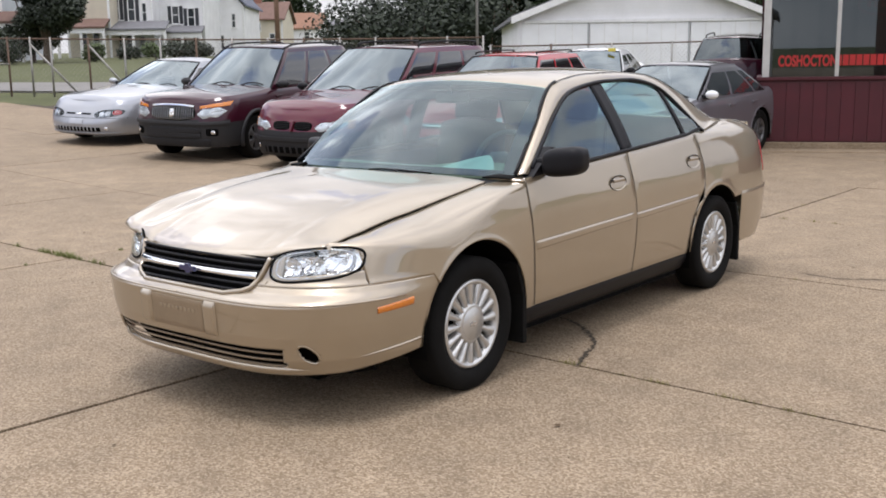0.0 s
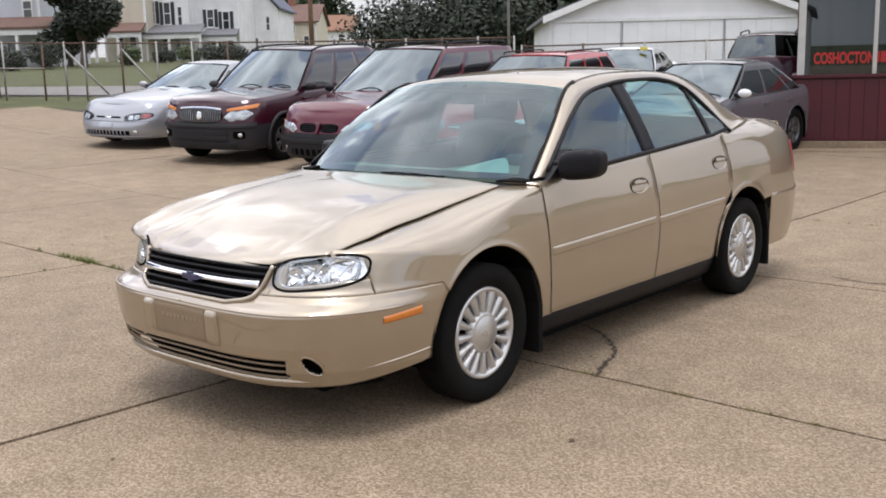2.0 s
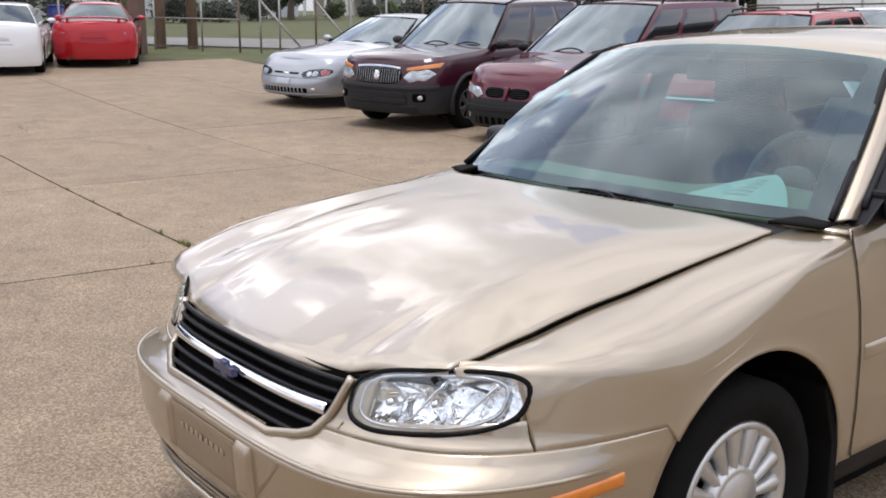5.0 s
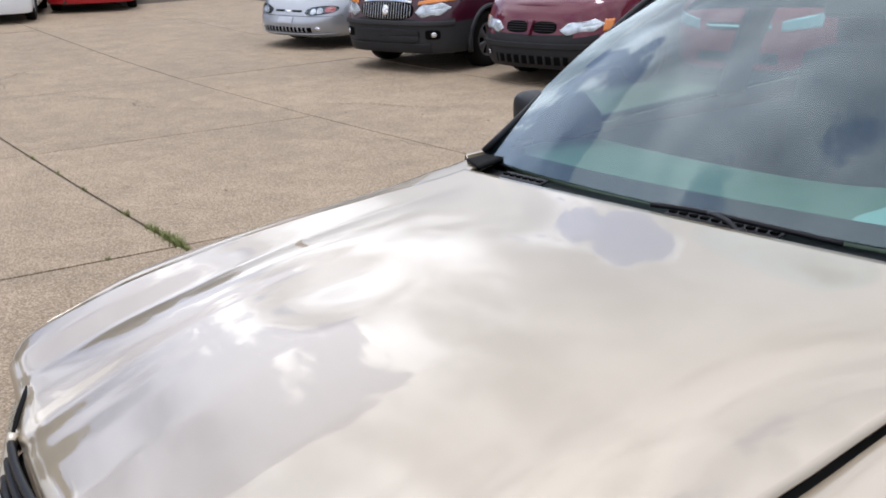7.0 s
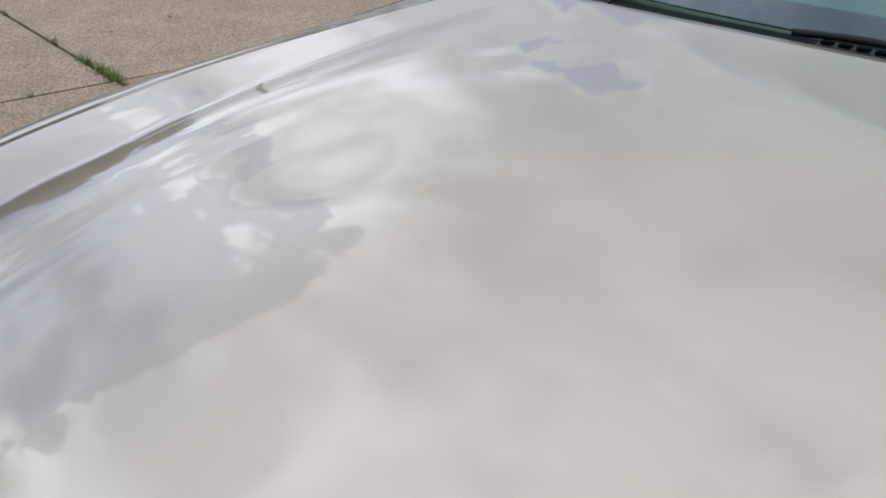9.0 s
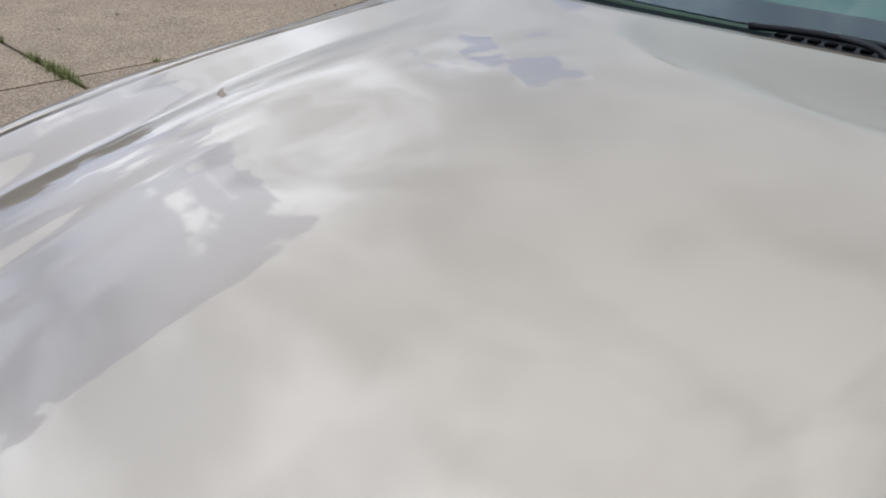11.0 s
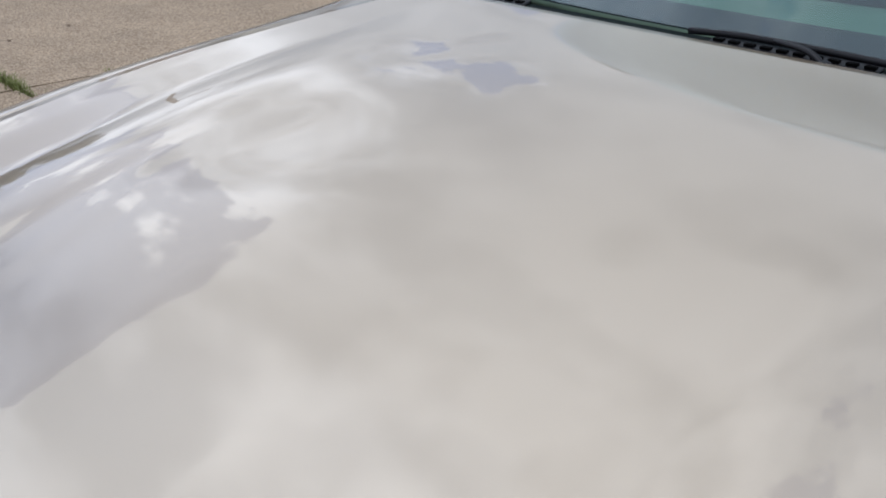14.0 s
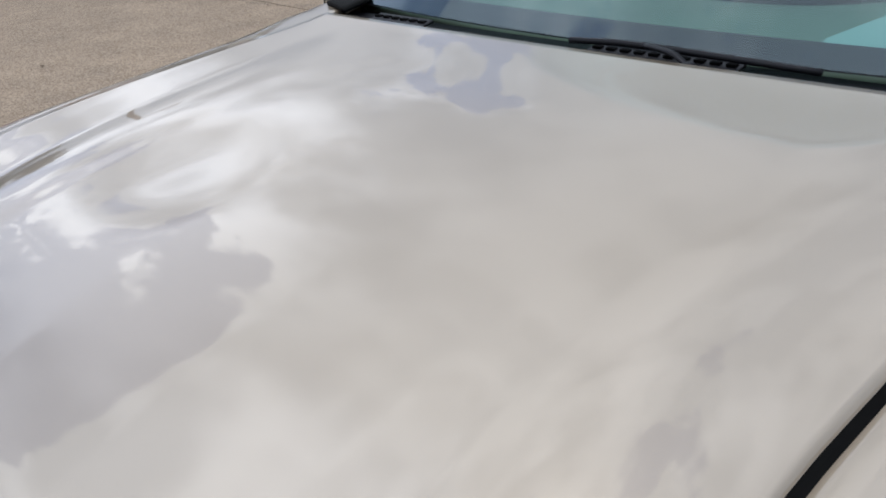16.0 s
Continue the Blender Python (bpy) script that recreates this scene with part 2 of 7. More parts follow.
GOLD = car_paint("champagne_gold_paint", (0.356, 0.291, 0.204), 0.78, 0.40, 2.12)
GOLD_TRIM = matte("gold_plastic", (0.25, 0.19, 0.125), 0.45, 0.3, coat=0.3)
BLACK_PL = matte("black_plastic", (0.007, 0.007, 0.009), 0.45, spec=0.2)
RUBBER = matte("black_rubber", (0.007, 0.0068, 0.0065), 0.85, spec=0.12, vary=0.25, scale=14, bump=0.1, bump_scale=160)
COWL = matte("dark_grey_plastic", (0.006, 0.006, 0.008), 0.55, spec=0.3)
DARK = matte("dark_cavity", (0.004, 0.004, 0.004), 0.95, spec=0.05)
SEAM = matte("seam_shadow", (0.012, 0.011, 0.01), 0.8)
ALLOY = matte("silver_wheel_paint", (0.56, 0.56, 0.55), 0.33, 0.75, vary=0.1, scale=20)
CHROME = matte("chrome", (0.8, 0.8, 0.8), 0.08, 1.0, vary=0.03)
CHROME_D = matte("aged_chrome", (0.62, 0.63, 0.65), 0.18, 0.9, vary=0.1)
NAVY = matte("navy_blue_badge", (0.012, 0.016, 0.075), 0.3, coat=0.6)
AMBER = matte("amber_lens", (0.58, 0.17, 0.010), 0.18, coat=1.0, vary=0.1, scale=40)
RED_LENS = matte("red_lens", (0.36, 0.012, 0.012), 0.15, coat=1.0)
CLEAR = glazing("clear_lens", (0.93, 0.95, 0.97), mix=0.02)
REFLECTOR = matte("lamp_reflector", (0.95, 0.95, 0.95), 0.14, 1.0, vary=0.05, scale=25, bump=0.5, bump_scale=34)
GLASS_W = glazing("windscreen_glass", (0.46, 0.69, 0.68), mix=0.05)
GLASS_S = glazing("side_glass", (0.56, 0.74, 0.71), mix=0.04)
GLASS_DK = glazing("dark_car_glass", (0.035, 0.04, 0.042), mix=0.07)
DARK_GLASS = matte("dark_tinted_glass", (0.012, 0.014, 0.016), 0.06, coat=1.0, vary=0.05)
LAMP_W = matte("headlamp_interior", (0.56, 0.58, 0.60), 0.2, 0.3, vary=0.6, scale=14)
GLASS_BW = glazing("parked_car_windscreen", (0.16, 0.20, 0.23), mix=0.13)
GLASS_SH = glazing("shop_glass", (0.34, 0.34, 0.36), mix=0.05)
INT_GREY = matte("grey_cloth", (0.085, 0.09, 0.085), 0.9, vary=0.2, scale=40)
INT_DARK = matte("dark_grey_cloth", (0.035, 0.038, 0.038), 0.9, vary=0.2, scale=40)
DASH = matte("taupe_dashboard", (0.14, 0.18, 0.125), 0.7, vary=0.15, scale=5)
PAPER = matte("pale_green_paper", (0.36, 0.46, 0.41), 0.7, vary=0.02)
INK = matte("grey_print", (0.10, 0.16, 0.16), 0.8)
CONCRETE = aggregate("exposed_aggregate_concrete", 0.565)
CONC_KERB = aggregate("kerb_concrete", 0.55)
JOINT = matte("joint_dirt", (0.055, 0.042, 0.028), 0.95, vary=0.3, scale=12, bump=0.5, bump_scale=90)
GRASS_G = matte("lawn", (0.075, 0.082, 0.027), 0.95, vary=0.35, scale=0.8, bump=0.6, bump_scale=30)
BLADE = matte("grass_blade", (0.135, 0.155, 0.04), 0.8, vary=0.3, scale=30)
DRY = matte("dry_grass_blade", (0.23, 0.20, 0.08), 0.85, vary=0.3, scale=30)
ROAD = matte("street_asphalt", (0.20, 0.19, 0.18), 0.9, vary=0.15, scale=0.6, bump=0.3, bump_scale=60)

# ---- building tools ----
def mesh_of(verts, faces, name="m", smooth=True):
    me = bpy.data.meshes.new(name)
    me.from_pydata([tuple(v) for v in verts], [], faces)
    me.validate()
    bm = bmesh.new()
    bm.from_mesh(me)
    bmesh.ops.recalc_face_normals(bm, faces=bm.faces)
    bm.to_mesh(me)
    bm.free()
    if smooth:
        me.polygons.foreach_set("use_smooth", [True] * len(me.polygons))
    return me


def face_out(me, inside=Vector((0, 1.0, 0.6))):
    """Turns the faces of a pane to look away from the cabin."""
    bm = bmesh.new()
    bm.from_mesh(me)
    bm.normal_update()
    if sum(f.normal.dot(f.calc_center_median() - inside) * f.calc_area() for f in bm.faces) < 0:
        bmesh.ops.reverse_faces(bm, faces=bm.faces)
    bm.to_mesh(me)
    bm.free()


def part(name, me, material, parent=None, label="", thick=0.0, bevel=0.0, flip=False):
    """One mesh object under a thing or a part."""
    if isinstance(me, bmesh.types.BMesh):
        bm, me = me, bpy.data.meshes.new(name)
        bmesh.ops.recalc_face_normals(bm, faces=bm.faces)
        bm.to_mesh(me)
        bm.free()
    if not me.materials:
        me.materials.append(material)
    if material.name in ("windscreen_glass", "side_glass", "dark_car_glass", "parked_car_windscreen", "clear_lens"):
        face_out(me)
    ob = new(name, me)
    ob.parent = parent
    if label:
        ob["label"] = label
    if thick:
        md = ob.modifiers.new("thickness", "SOLIDIFY")
        md.thickness, md.offset = abs(thick), (1.0 if thick < 0 else -1.0)
        wn_md = ob.modifiers.new("even_shading", "WEIGHTED_NORMAL")
        wn_md.mode, wn_md.weight = "FACE_AREA", 100
    if bevel:
        md = ob.modifiers.new("bevel", "BEVEL")
        md.width, md.segments, md.limit_method = bevel, 2, "ANGLE"
    return ob


def thing(name, label, category, at=(0, 0, 0), rz=0.0, group="", tilt=None, kind=""):
    """An Empty at the base of a thing, which carries its parts."""
    e = new(name)
    e.empty_display_size = 0.2
    e.matrix_world = (tilt if tilt is not None else pose(*at, 0, 0, rz))
    return tagged(e, label, category, group, kind)


def grid(f, nu, nv, smooth=True):
    """A sheet f(u, v), u and v from 0 to 1."""
    vs = [f(i / nu, j / nv) for i in range(nu + 1) for j in range(nv + 1)]
    fs = [(i * (nv + 1) + j, (i + 1) * (nv + 1) + j, (i + 1) * (nv + 1) + j + 1, i * (nv + 1) + j + 1) for i in range(nu) for j in range(nv)]
    return mesh_of(vs, fs, smooth=smooth)


def boxes(*items):
    """Boxes (x0, y0, z0, x1, y1, z1) in one bmesh."""
    bm = bmesh.new()
    for x0, y0, z0, x1, y1, z1 in items:
        bmesh.ops.create_cube(bm, size=1, matrix=Matrix.Translation(((x0 + x1) / 2, (y0 + y1) / 2, (z0 + z1) / 2)) @ Matrix.Diagonal((x1 - x0, y1 - y0, z1 - z0, 1)))
    return bm


def tube(points, radius, sides=8, closed=False, flat=1.0, smooth=True):
    """A round bar along a line of points; radius may be a list."""
    pts = [Vector(p) for p in points]
    n = len(pts)
    vs, fs = [], []
    for i, p in enumerate(pts):
        a = pts[(i - 1) % n] if closed or i else p
        b = pts[(i + 1) % n] if closed or i < n - 1 else p
        d = (b - a).normalized()
        up = Vector((0, 0, 1)) if abs(d.z) < 0.95 else Vector((1, 0, 0))
        r = d.cross(up).normalized()
        u = r.cross(d)
        rad = radius[i] if isinstance(radius, (list, tuple)) else radius
        for k in range(sides):
            t = 2 * math.pi * k / sides
            vs.append(p + r * math.cos(t) * rad + u * math.sin(t) * rad * flat)
    for i in range(n if closed else n - 1):
        for k in range(sides):
            i2, k2 = (i + 1) % n, (k + 1) % sides
            fs.append((i * sides + k, i * sides + k2, i2 * sides + k2, i2 * sides + k))
    if not closed:
        fs += [tuple(range(sides))[::-1], tuple((n - 1) * sides + k for k in range(sides))]
    return mesh_of(vs, fs, smooth=smooth)


def lathe(profile, n=40, axis="x"):
    """A turned shape: profile of (along, radius) round the axis."""
    vs, fs = [], []
    m = len(profile)
    for i in range(n):
        t = 2 * math.pi * i / n
        for a, r in profile:
            vs.append((a, r * math.cos(t), r * math.sin(t)) if axis == "x" else (r * math.cos(t), r * math.sin(t), a))
    for i in range(n):
        for j in range(m - 1):
            i2 = (i + 1) % n
            fs.append((i * m + j, i2 * m + j, i2 * m + j + 1, i * m + j + 1))
    return mesh_of(vs, fs)


def slab_from(outline, z0, z1, axis="z"):
    """A flat plate from a closed outline of (a, b), between z0 and z1 along the axis."""
    n = len(outline)

    def p(a, b, c):
        return (a, b, c) if axis == "z" else (a, c, b) if axis == "y" else (c, a, b)

    vs = [p(a, b, z0) for a, b in outline] + [p(a, b, z1) for a, b in outline]
    fs = [tuple(range(n))[::-1], tuple(range(n, 2 * n))] + [(i, (i + 1) % n, n + (i + 1) % n, n + i) for i in range(n)]
    return mesh_of(vs, fs, smooth=False)


def interp(x, table):
    """Smoothly interpolated value from a table of (x, value)."""
    if x <= table[0][0]:
        return table[0][1]
    for (a, va), (b, vb) in zip(table, table[1:]):
        if x <= b:
            t = (x - a) / (b - a)
            return va + (vb - va) * t
    return table[-1][1]


def catmull(points, n):
    """A smooth line of n + 1 points through the given ones."""
    p = [Vector(q) for q in points]
    p = [2 * p[0] - p[1]] + p + [2 * p[-1] - p[-2]]
    out = []
    m = len(p) - 3
    for i in range(n + 1):
        s = min(i / n * m, m - 1e-6)
        k, t = int(s), s - int(s)
        a, b, c, d = p[k : k + 4]
        out.append(0.5 * ((2 * b) + (c - a) * t + (2 * a - 5 * b + 4 * c - d) * t * t + (3 * b - 3 * c + d - a) * t ** 3))
    return out


EYE0 = Vector((3.59, -3.617))
AHEAD, ACROSS = Vector((-0.6274, 0.7787, 0)), Vector((0.7787, 0.6274, 0))
REACH = 1.169  # metres along the view for each unit of depth in the plan of the surroundings


def ground_z(x, y):
    """The lot rises gently away from the near end."""
    d = math.hypot(x - EYE0.x, y - EYE0.y) / REACH
    s = max(0.0, d - 7.0)
    z = 0.0037 * min(s, 10.1) ** 2 + 0.075 * max(0.0, s - 10.1)
    return z - 0.0030 * max(0.0, d - 5) - 0.033 * max(0.0, d - 30) - 0.042 * max(0.0, d - 130)


def far_place(px, depth, z=None):
    """A place in the surroundings by bearing and depth from the near end of the lot."""
    u, d = (px - 784) / 1506 * depth, depth * REACH
    x, y = EYE0.x + AHEAD.x * d + ACROSS.x * u, EYE0.y + AHEAD.y * d + ACROSS.y * u
    return Vector((x, y, ground_z(x, y) if z is None else z))


def on_ground(x, y, heading):
    """A pose on the sloping lot; heading in degrees turns the front from the plan's -y."""
    heading -= 2.0
    e = 0.6
    nx = (ground_z(x - e, y) - ground_z(x + e, y)) / (2 * e)
    ny = (ground_z(x, y - e) - ground_z(x, y + e)) / (2 * e)
    up = Vector((nx, ny, 1)).normalized()
    back = Vector((-math.sin(radians(heading)), math.cos(radians(heading)), 0))
    right = back.cross(up).normalized()
    back = up.cross(right)
    return Matrix.Translation((x, y, ground_z(x, y))) @ Matrix((right, back, up)).transposed().to_4x4()


# ---- wheels ----
def make_wheel(parent, centre, radius, width, rim_r, side, style="cover", material=None):
    """A wheel with tyre and rim; side is +1 when its outer face looks along +x."""
    w = new("wheel")
    w.parent = parent
    w.matrix_local = Matrix.Translation(centre) @ (pose(0, 0, 0) if side > 0 else pose(0, 0, 0, 0, 0, 180))
    h = width / 2
    sh = radius - rim_r
    tyre = lathe([(-h * 0.8, rim_r), (-h, rim_r + sh * 0.35), (-h * 0.96, radius - 0.02), (-h * 0.8, radius), (h * 0.8, radius), (h * 0.96, radius - 0.02), (h + 0.004, rim_r + sh * 0.4), (h * 0.84, rim_r + 0.004), (h * 0.7, rim_r - 0.006)], 56)
    part("tyre", tyre, RUBBER, w)
    face = h * 0.72
    part("backing", lathe([(face - 0.045, 0.0), (face - 0.045, rim_r - 0.004)], 40), DARK, w)
    mat = material or ALLOY
    rim = lathe([(face - 0.05, rim_r - 0.006), (face + 0.006, rim_r - 0.001), (face + 0.014, rim_r - 0.008), (face + 0.012, rim_r - 0.02), (face - 0.01, rim_r - 0.03), (face - 0.05, rim_r - 0.034)], 56)
    part("rim", rim, mat, w)
    hub_r = rim_r * (0.44 if style == "cover" else 0.26)
    part("hub_cap", lathe([(face + 0.012, 0.0), (face + 0.012, hub_r * 0.80), (face + 0.008, hub_r * 0.84), (face + 0.010, hub_r * 0.88), (face + 0.004, hub_r), (face - 0.03, hub_r + 0.006)], 48), mat, w)
    count = 16 if style == "cover" else 5
    r0, r1 = hub_r * 0.98, rim_r - 0.022
    if style == "cover":
        prof = [(-0.40, -0.030), (-0.34, 0.002), (0.02, 0.008), (0.30, -0.002), (0.36, -0.030)]
    else:
        prof = [(-0.34, -0.03), (-0.26, 0.002), (0.26, 0.002), (0.34, -0.03)]
    step = 2 * math.pi / count
    for k in range(count):
        a0 = step * k
        vs, fs = [], []
        for r, wd in ((r0, 0.9), (0.5 * (r0 + r1), 0.82), (r1, 0.95)):
            for off, dz in prof:
                a = a0 + off * step * wd
                vs.append((face + dz, r * math.cos(a), r * math.sin(a)))
        m = len(prof)
        for i in range(2):
            for j in range(m - 1):
                fs.append((i * m + j, (i + 1) * m + j, (i + 1) * m + j + 1, i * m + j + 1))
        part("spoke", mesh_of(vs, fs), mat, w, thick=0.004)
    if style == "cover":
        part("badge", slab_from([(-0.024, -0.007), (-0.006, -0.007), (-0.003, -0.012), (0.009, -0.012), (0.008, -0.007), (0.024, -0.007), (0.020, 0.007), (0.004, 0.007), (0.002, 0.012), (-0.009, 0.012), (-0.008, 0.007), (-0.026, 0.007)], face + 0.0125, face + 0.0155, "x"), CHROME_D, w)
    return w

# ---- ground ----
NODE = Vector((-3.905, 0.825))
U_DIR, V_DIR = Vector((1.0, -0.045)), Vector((0.045, 1.0))
SLAB_U, SLAB_V = 3.60, 2.70


def slab_uv(i, j):
    return NODE + U_DIR * (SLAB_U * i) + V_DIR * (SLAB_V * j)


def build_ground():
    # one sheet of soil and street that reaches the horizon
    radii = [0, 3, 6, 8, 10, 12, 14, 17, 20, 24, 28, 34, 42, 55, 75, 100, 130, 180, 300, 700, 2000]
    n = 72
    vs, fs = [(EYE0.x, EYE0.y, -0.06)], []
    for r in radii[1:]:
        for k in range(n):
            a = 2 * math.pi * k / n
            x, y = EYE0.x + r * math.cos(a), EYE0.y + r * math.sin(a)
            vs.append((x, y, ground_z(x, y) - 0.06))
    for k in range(n):
        fs.append((0, 1 + k, 1 + (k + 1) % n))
    for i in range(len(radii) - 2):
        for k in range(n):
            a, b = 1 + i * n, 1 + (i + 1) * n
            fs.append((a + k, b + k, b + (k + 1) % n, a + (k + 1) % n))
    g = part("ground", mesh_of(vs, fs), GRASS_G)
    tagged(g, "grassy ground around the car lot reaching the horizon", "ground", kind="structure")


def strip_along(name, inner, outer, px0, px1, lift, material, label, category):
    """A band of ground between two depths, over a range of bearings."""
    def f(u, v):
        px = px0 + (px1 - px0) * u
        d = interp(px, inner) * (1 - v) + interp(px, outer) * v
        p = far_place(px, d)
        return (p.x, p.y, p.z + lift)

    ob = part(name, grid(f, 40, 6), material)
    return tagged(ob, label, category, kind="structure")


build_ground()


def apron_at(u, v):
    along_d, across_d = -40 + 65.3 * v, -30 + 66 * u
    x, y = EYE0.x + AHEAD.x * along_d + ACROSS.x * across_d, EYE0.y + AHEAD.y * along_d + ACROSS.y * across_d
    return (x, y, ground_z(x, y) - 0.035)


tagged(part("pavement_apron", grid(apron_at, 62, 60), CONC_KERB), "plain concrete apron round the car lot", "pavement", kind="structure")
strip_along("road", [(-1600, 25.6), (2600, 25.6)], [(-1600, 29.3), (2600, 29.3)], -1600, 900, 0.0, ROAD, "grey asphalt side street beyond the fence", "road")

# ---- the gold sedan ----
def gs_w(z):
    return interp(z, [(0.18, 0.835), (0.30, 0.866), (0.45, 0.878), (0.62, 0.882), (0.75, 0.874), (0.85, 0.860), (0.95, 0.838), (1.08, 0.80), (1.15, 0.77)])


def gs_yf(z):
    return interp(z, [(0.17, -0.88), (0.22, -0.95), (0.30, -0.99), (0.40, -1.01), (0.534, -1.018), (0.552, -1.000), (0.575, -0.950), (0.62, -0.915), (0.72, -0.880), (0.78, -0.84)])


def gs_yr(z):
    return interp(z, [(0.25, 3.80), (0.40, 3.89), (0.62, 3.92), (0.70, 3.89), (0.95, 3.86), (1.12, 3.80)])


def gs_n(z):
    return interp(z, [(0.20, 3.6), (0.54, 4.0), (0.62, 3.2), (0.80, 3.0)])


def gs_m(z):
    return interp(z, [(0.20, 3.0), (0.54, 3.3), (0.62, 3.0)])


def gs_front(phi, z):
    """Nose: phi from 0 at the middle to 90 degrees at the front axle."""
    return Vector((gs_w(z) * math.sin(phi) ** (2 / gs_n(z)), gs_yf(z) * math.cos(phi) ** (2 / gs_m(z)), z))


def gs_phi_x(x, z):
    return math.asin(min(1.0, (abs(x) / gs_w(z)) ** (gs_n(z) / 2)))


def gs_nose(x, z, out=0.0):
    """The nose at a place across the car."""
    p = gs_front(gs_phi_x(x, z), z)
    n = Vector((p.x * 0.9, p.y, 0)).normalized()
    return Vector((math.copysign(p.x, x) if x else 0.0, p.y, z)) + Vector((n.x * (1 if x >= 0 else -1), n.y, 0)) * out


def gs_side(y, z, out=0.0):
    """Half width of the flank at y and z."""
    w = gs_w(z)
    if y < 0:
        c = min(1.0, y / gs_yf(z))
        w *= (1 - c ** gs_m(z)) ** (1 / gs_n(z))
    elif y > 2.75:
        c = min(1.0, (y - 2.75) / (gs_yr(z) - 2.75))
        w *= (1 - c ** 5) ** (1 / 5)
    return w + out


def gs_fe(x):
    """Front edge of the bonnet, a little further forward over one lamp."""
    a = abs(x)
    ahead = 0.022 * min(1.0, max(0.0, (-x - 0.38) / 0.16))
    return (
        -ahead +
        interp(a, [(0.0, -0.890), (0.12, -0.888), (0.24, -0.877), (0.34, -0.864), (0.42, -0.846), (0.47, -0.826), (0.51, -0.806), (0.57, -0.792), (0.65, -0.780), (0.70, -0.760), (0.74, -0.732), (0.77, -0.700)]),
        interp(a, [(0.0, 0.704), (0.30, 0.706), (0.40, 0.711), (0.46, 0.724), (0.51, 0.736), (0.59, 0.747), (0.69, 0.761), (0.74, 0.770), (0.77, 0.773)]),
    )


def gs_re(x):
    """Rear edge of the bonnet."""
    return 0.285 + 0.10 * x * x, 0.958 - 0.022 * x * x


def gs_gap(y, s=-1):
    """Gap between bonnet and wing; the bonnet sits a little askew towards one side."""
    if s > 0:
        return interp(y, [(-0.72, 0.640), (-0.5, 0.636), (-0.3, 0.640), (-0.1, 0.650), (0.1, 0.666), (0.24, 0.676), (0.42, 0.694)])
    return interp(y, [(-0.70, 0.728), (-0.5, 0.720), (-0.2, 0.710), (0.0, 0.701), (0.24, 0.693), (0.42, 0.699)])


def gs_hood(x, y):
    y0, z0 = gs_fe(x)
    y1, z1 = gs_re(x)
    t = max(0.0, min(1.15, (y - y0) / (y1 - y0)))
    q = min(1.0, abs(x) / 0.68) ** 2
    k = 0.58 - 0.14 * q
    g = k * (1 - (1 - min(t, 1.0)) ** (2.4 + 1.9 * q)) + (1 - k) * min(t, 1.0) + (0.10 * (t - 1) if t > 1 else 0)
    z = z0 + (z1 - z0) * g
    z += 0.015 * (1 - (x / 0.7) ** 2) * 6.75 * t * max(0.0, 1 - t) ** 2
    # rounded shoulder that ends in a pressed crease, a shallow flute beyond it, and a few dents
    if x > 0.40:
        z -= interp(y, [(-0.74, 0.006), (-0.65, 0.032), (-0.5, 0.053), (-0.2, 0.055), (-0.1, 0.049), (0.1, 0.031), (0.28, 0.014)]) * ((x - 0.40) / (gs_gap(y, 1) - 0.40)) ** 2.2
    c = -x - (0.560 + 0.015 * t)
    steep = interp(t, [(0.0, 0.0), (0.12, 0.16), (0.32, 0.22), (0.48, 0.12), (0.85, 0.03), (1.0, 0.0)])
    if c < 0:
        z -= steep * 0.065 * max(0.0, 1 + c / 0.13) ** 2
    else:
        z += 0.0060 * min(c / 0.12, 1.2) ** 1.5 * min(1.0, 5 * t) * min(1.0, 2.5 * max(0.0, 1 - t)) - steep * (0.065 - 0.30 * c)
    w = max(0.0, (t - 0.75) / 0.25)
    z -= 0.016 * w * w * (1 - w)
    for dx, dy, r, a in ((-0.29, -0.29, 0.105, -0.0060), (-0.30, 0.10, 0.04, -0.0014), (-0.34, 0.02, 0.04, -0.0012)):
        z += a * math.exp(-((x - dx) ** 2 + (y - dy) ** 2) / (r * r))
    return z


def gs_belt(y):
    return 0.957 + 0.052 * (y - 0.6)


def gs_glass_x(z):
    return 0.832 - 0.225 * max(0.0, (z - 0.97) / 0.44) ** 1.12


ARCH_F, ARCH_R = (0.02, 0.318, 0.388), (2.70, 0.300, 0.405)


def gs_fender_low(y):
    """Lower edge of the front wing: bumper seam, wheel arch, sill."""
    yc, zc, r = ARCH_F
    if y < -0.632:
        return 0.748
    if y < yc - r * 0.78:
        return 0.600
    if y < yc + r:
        return zc + math.sqrt(max(0.0, r * r - (y - yc) ** 2))
    return 0.305


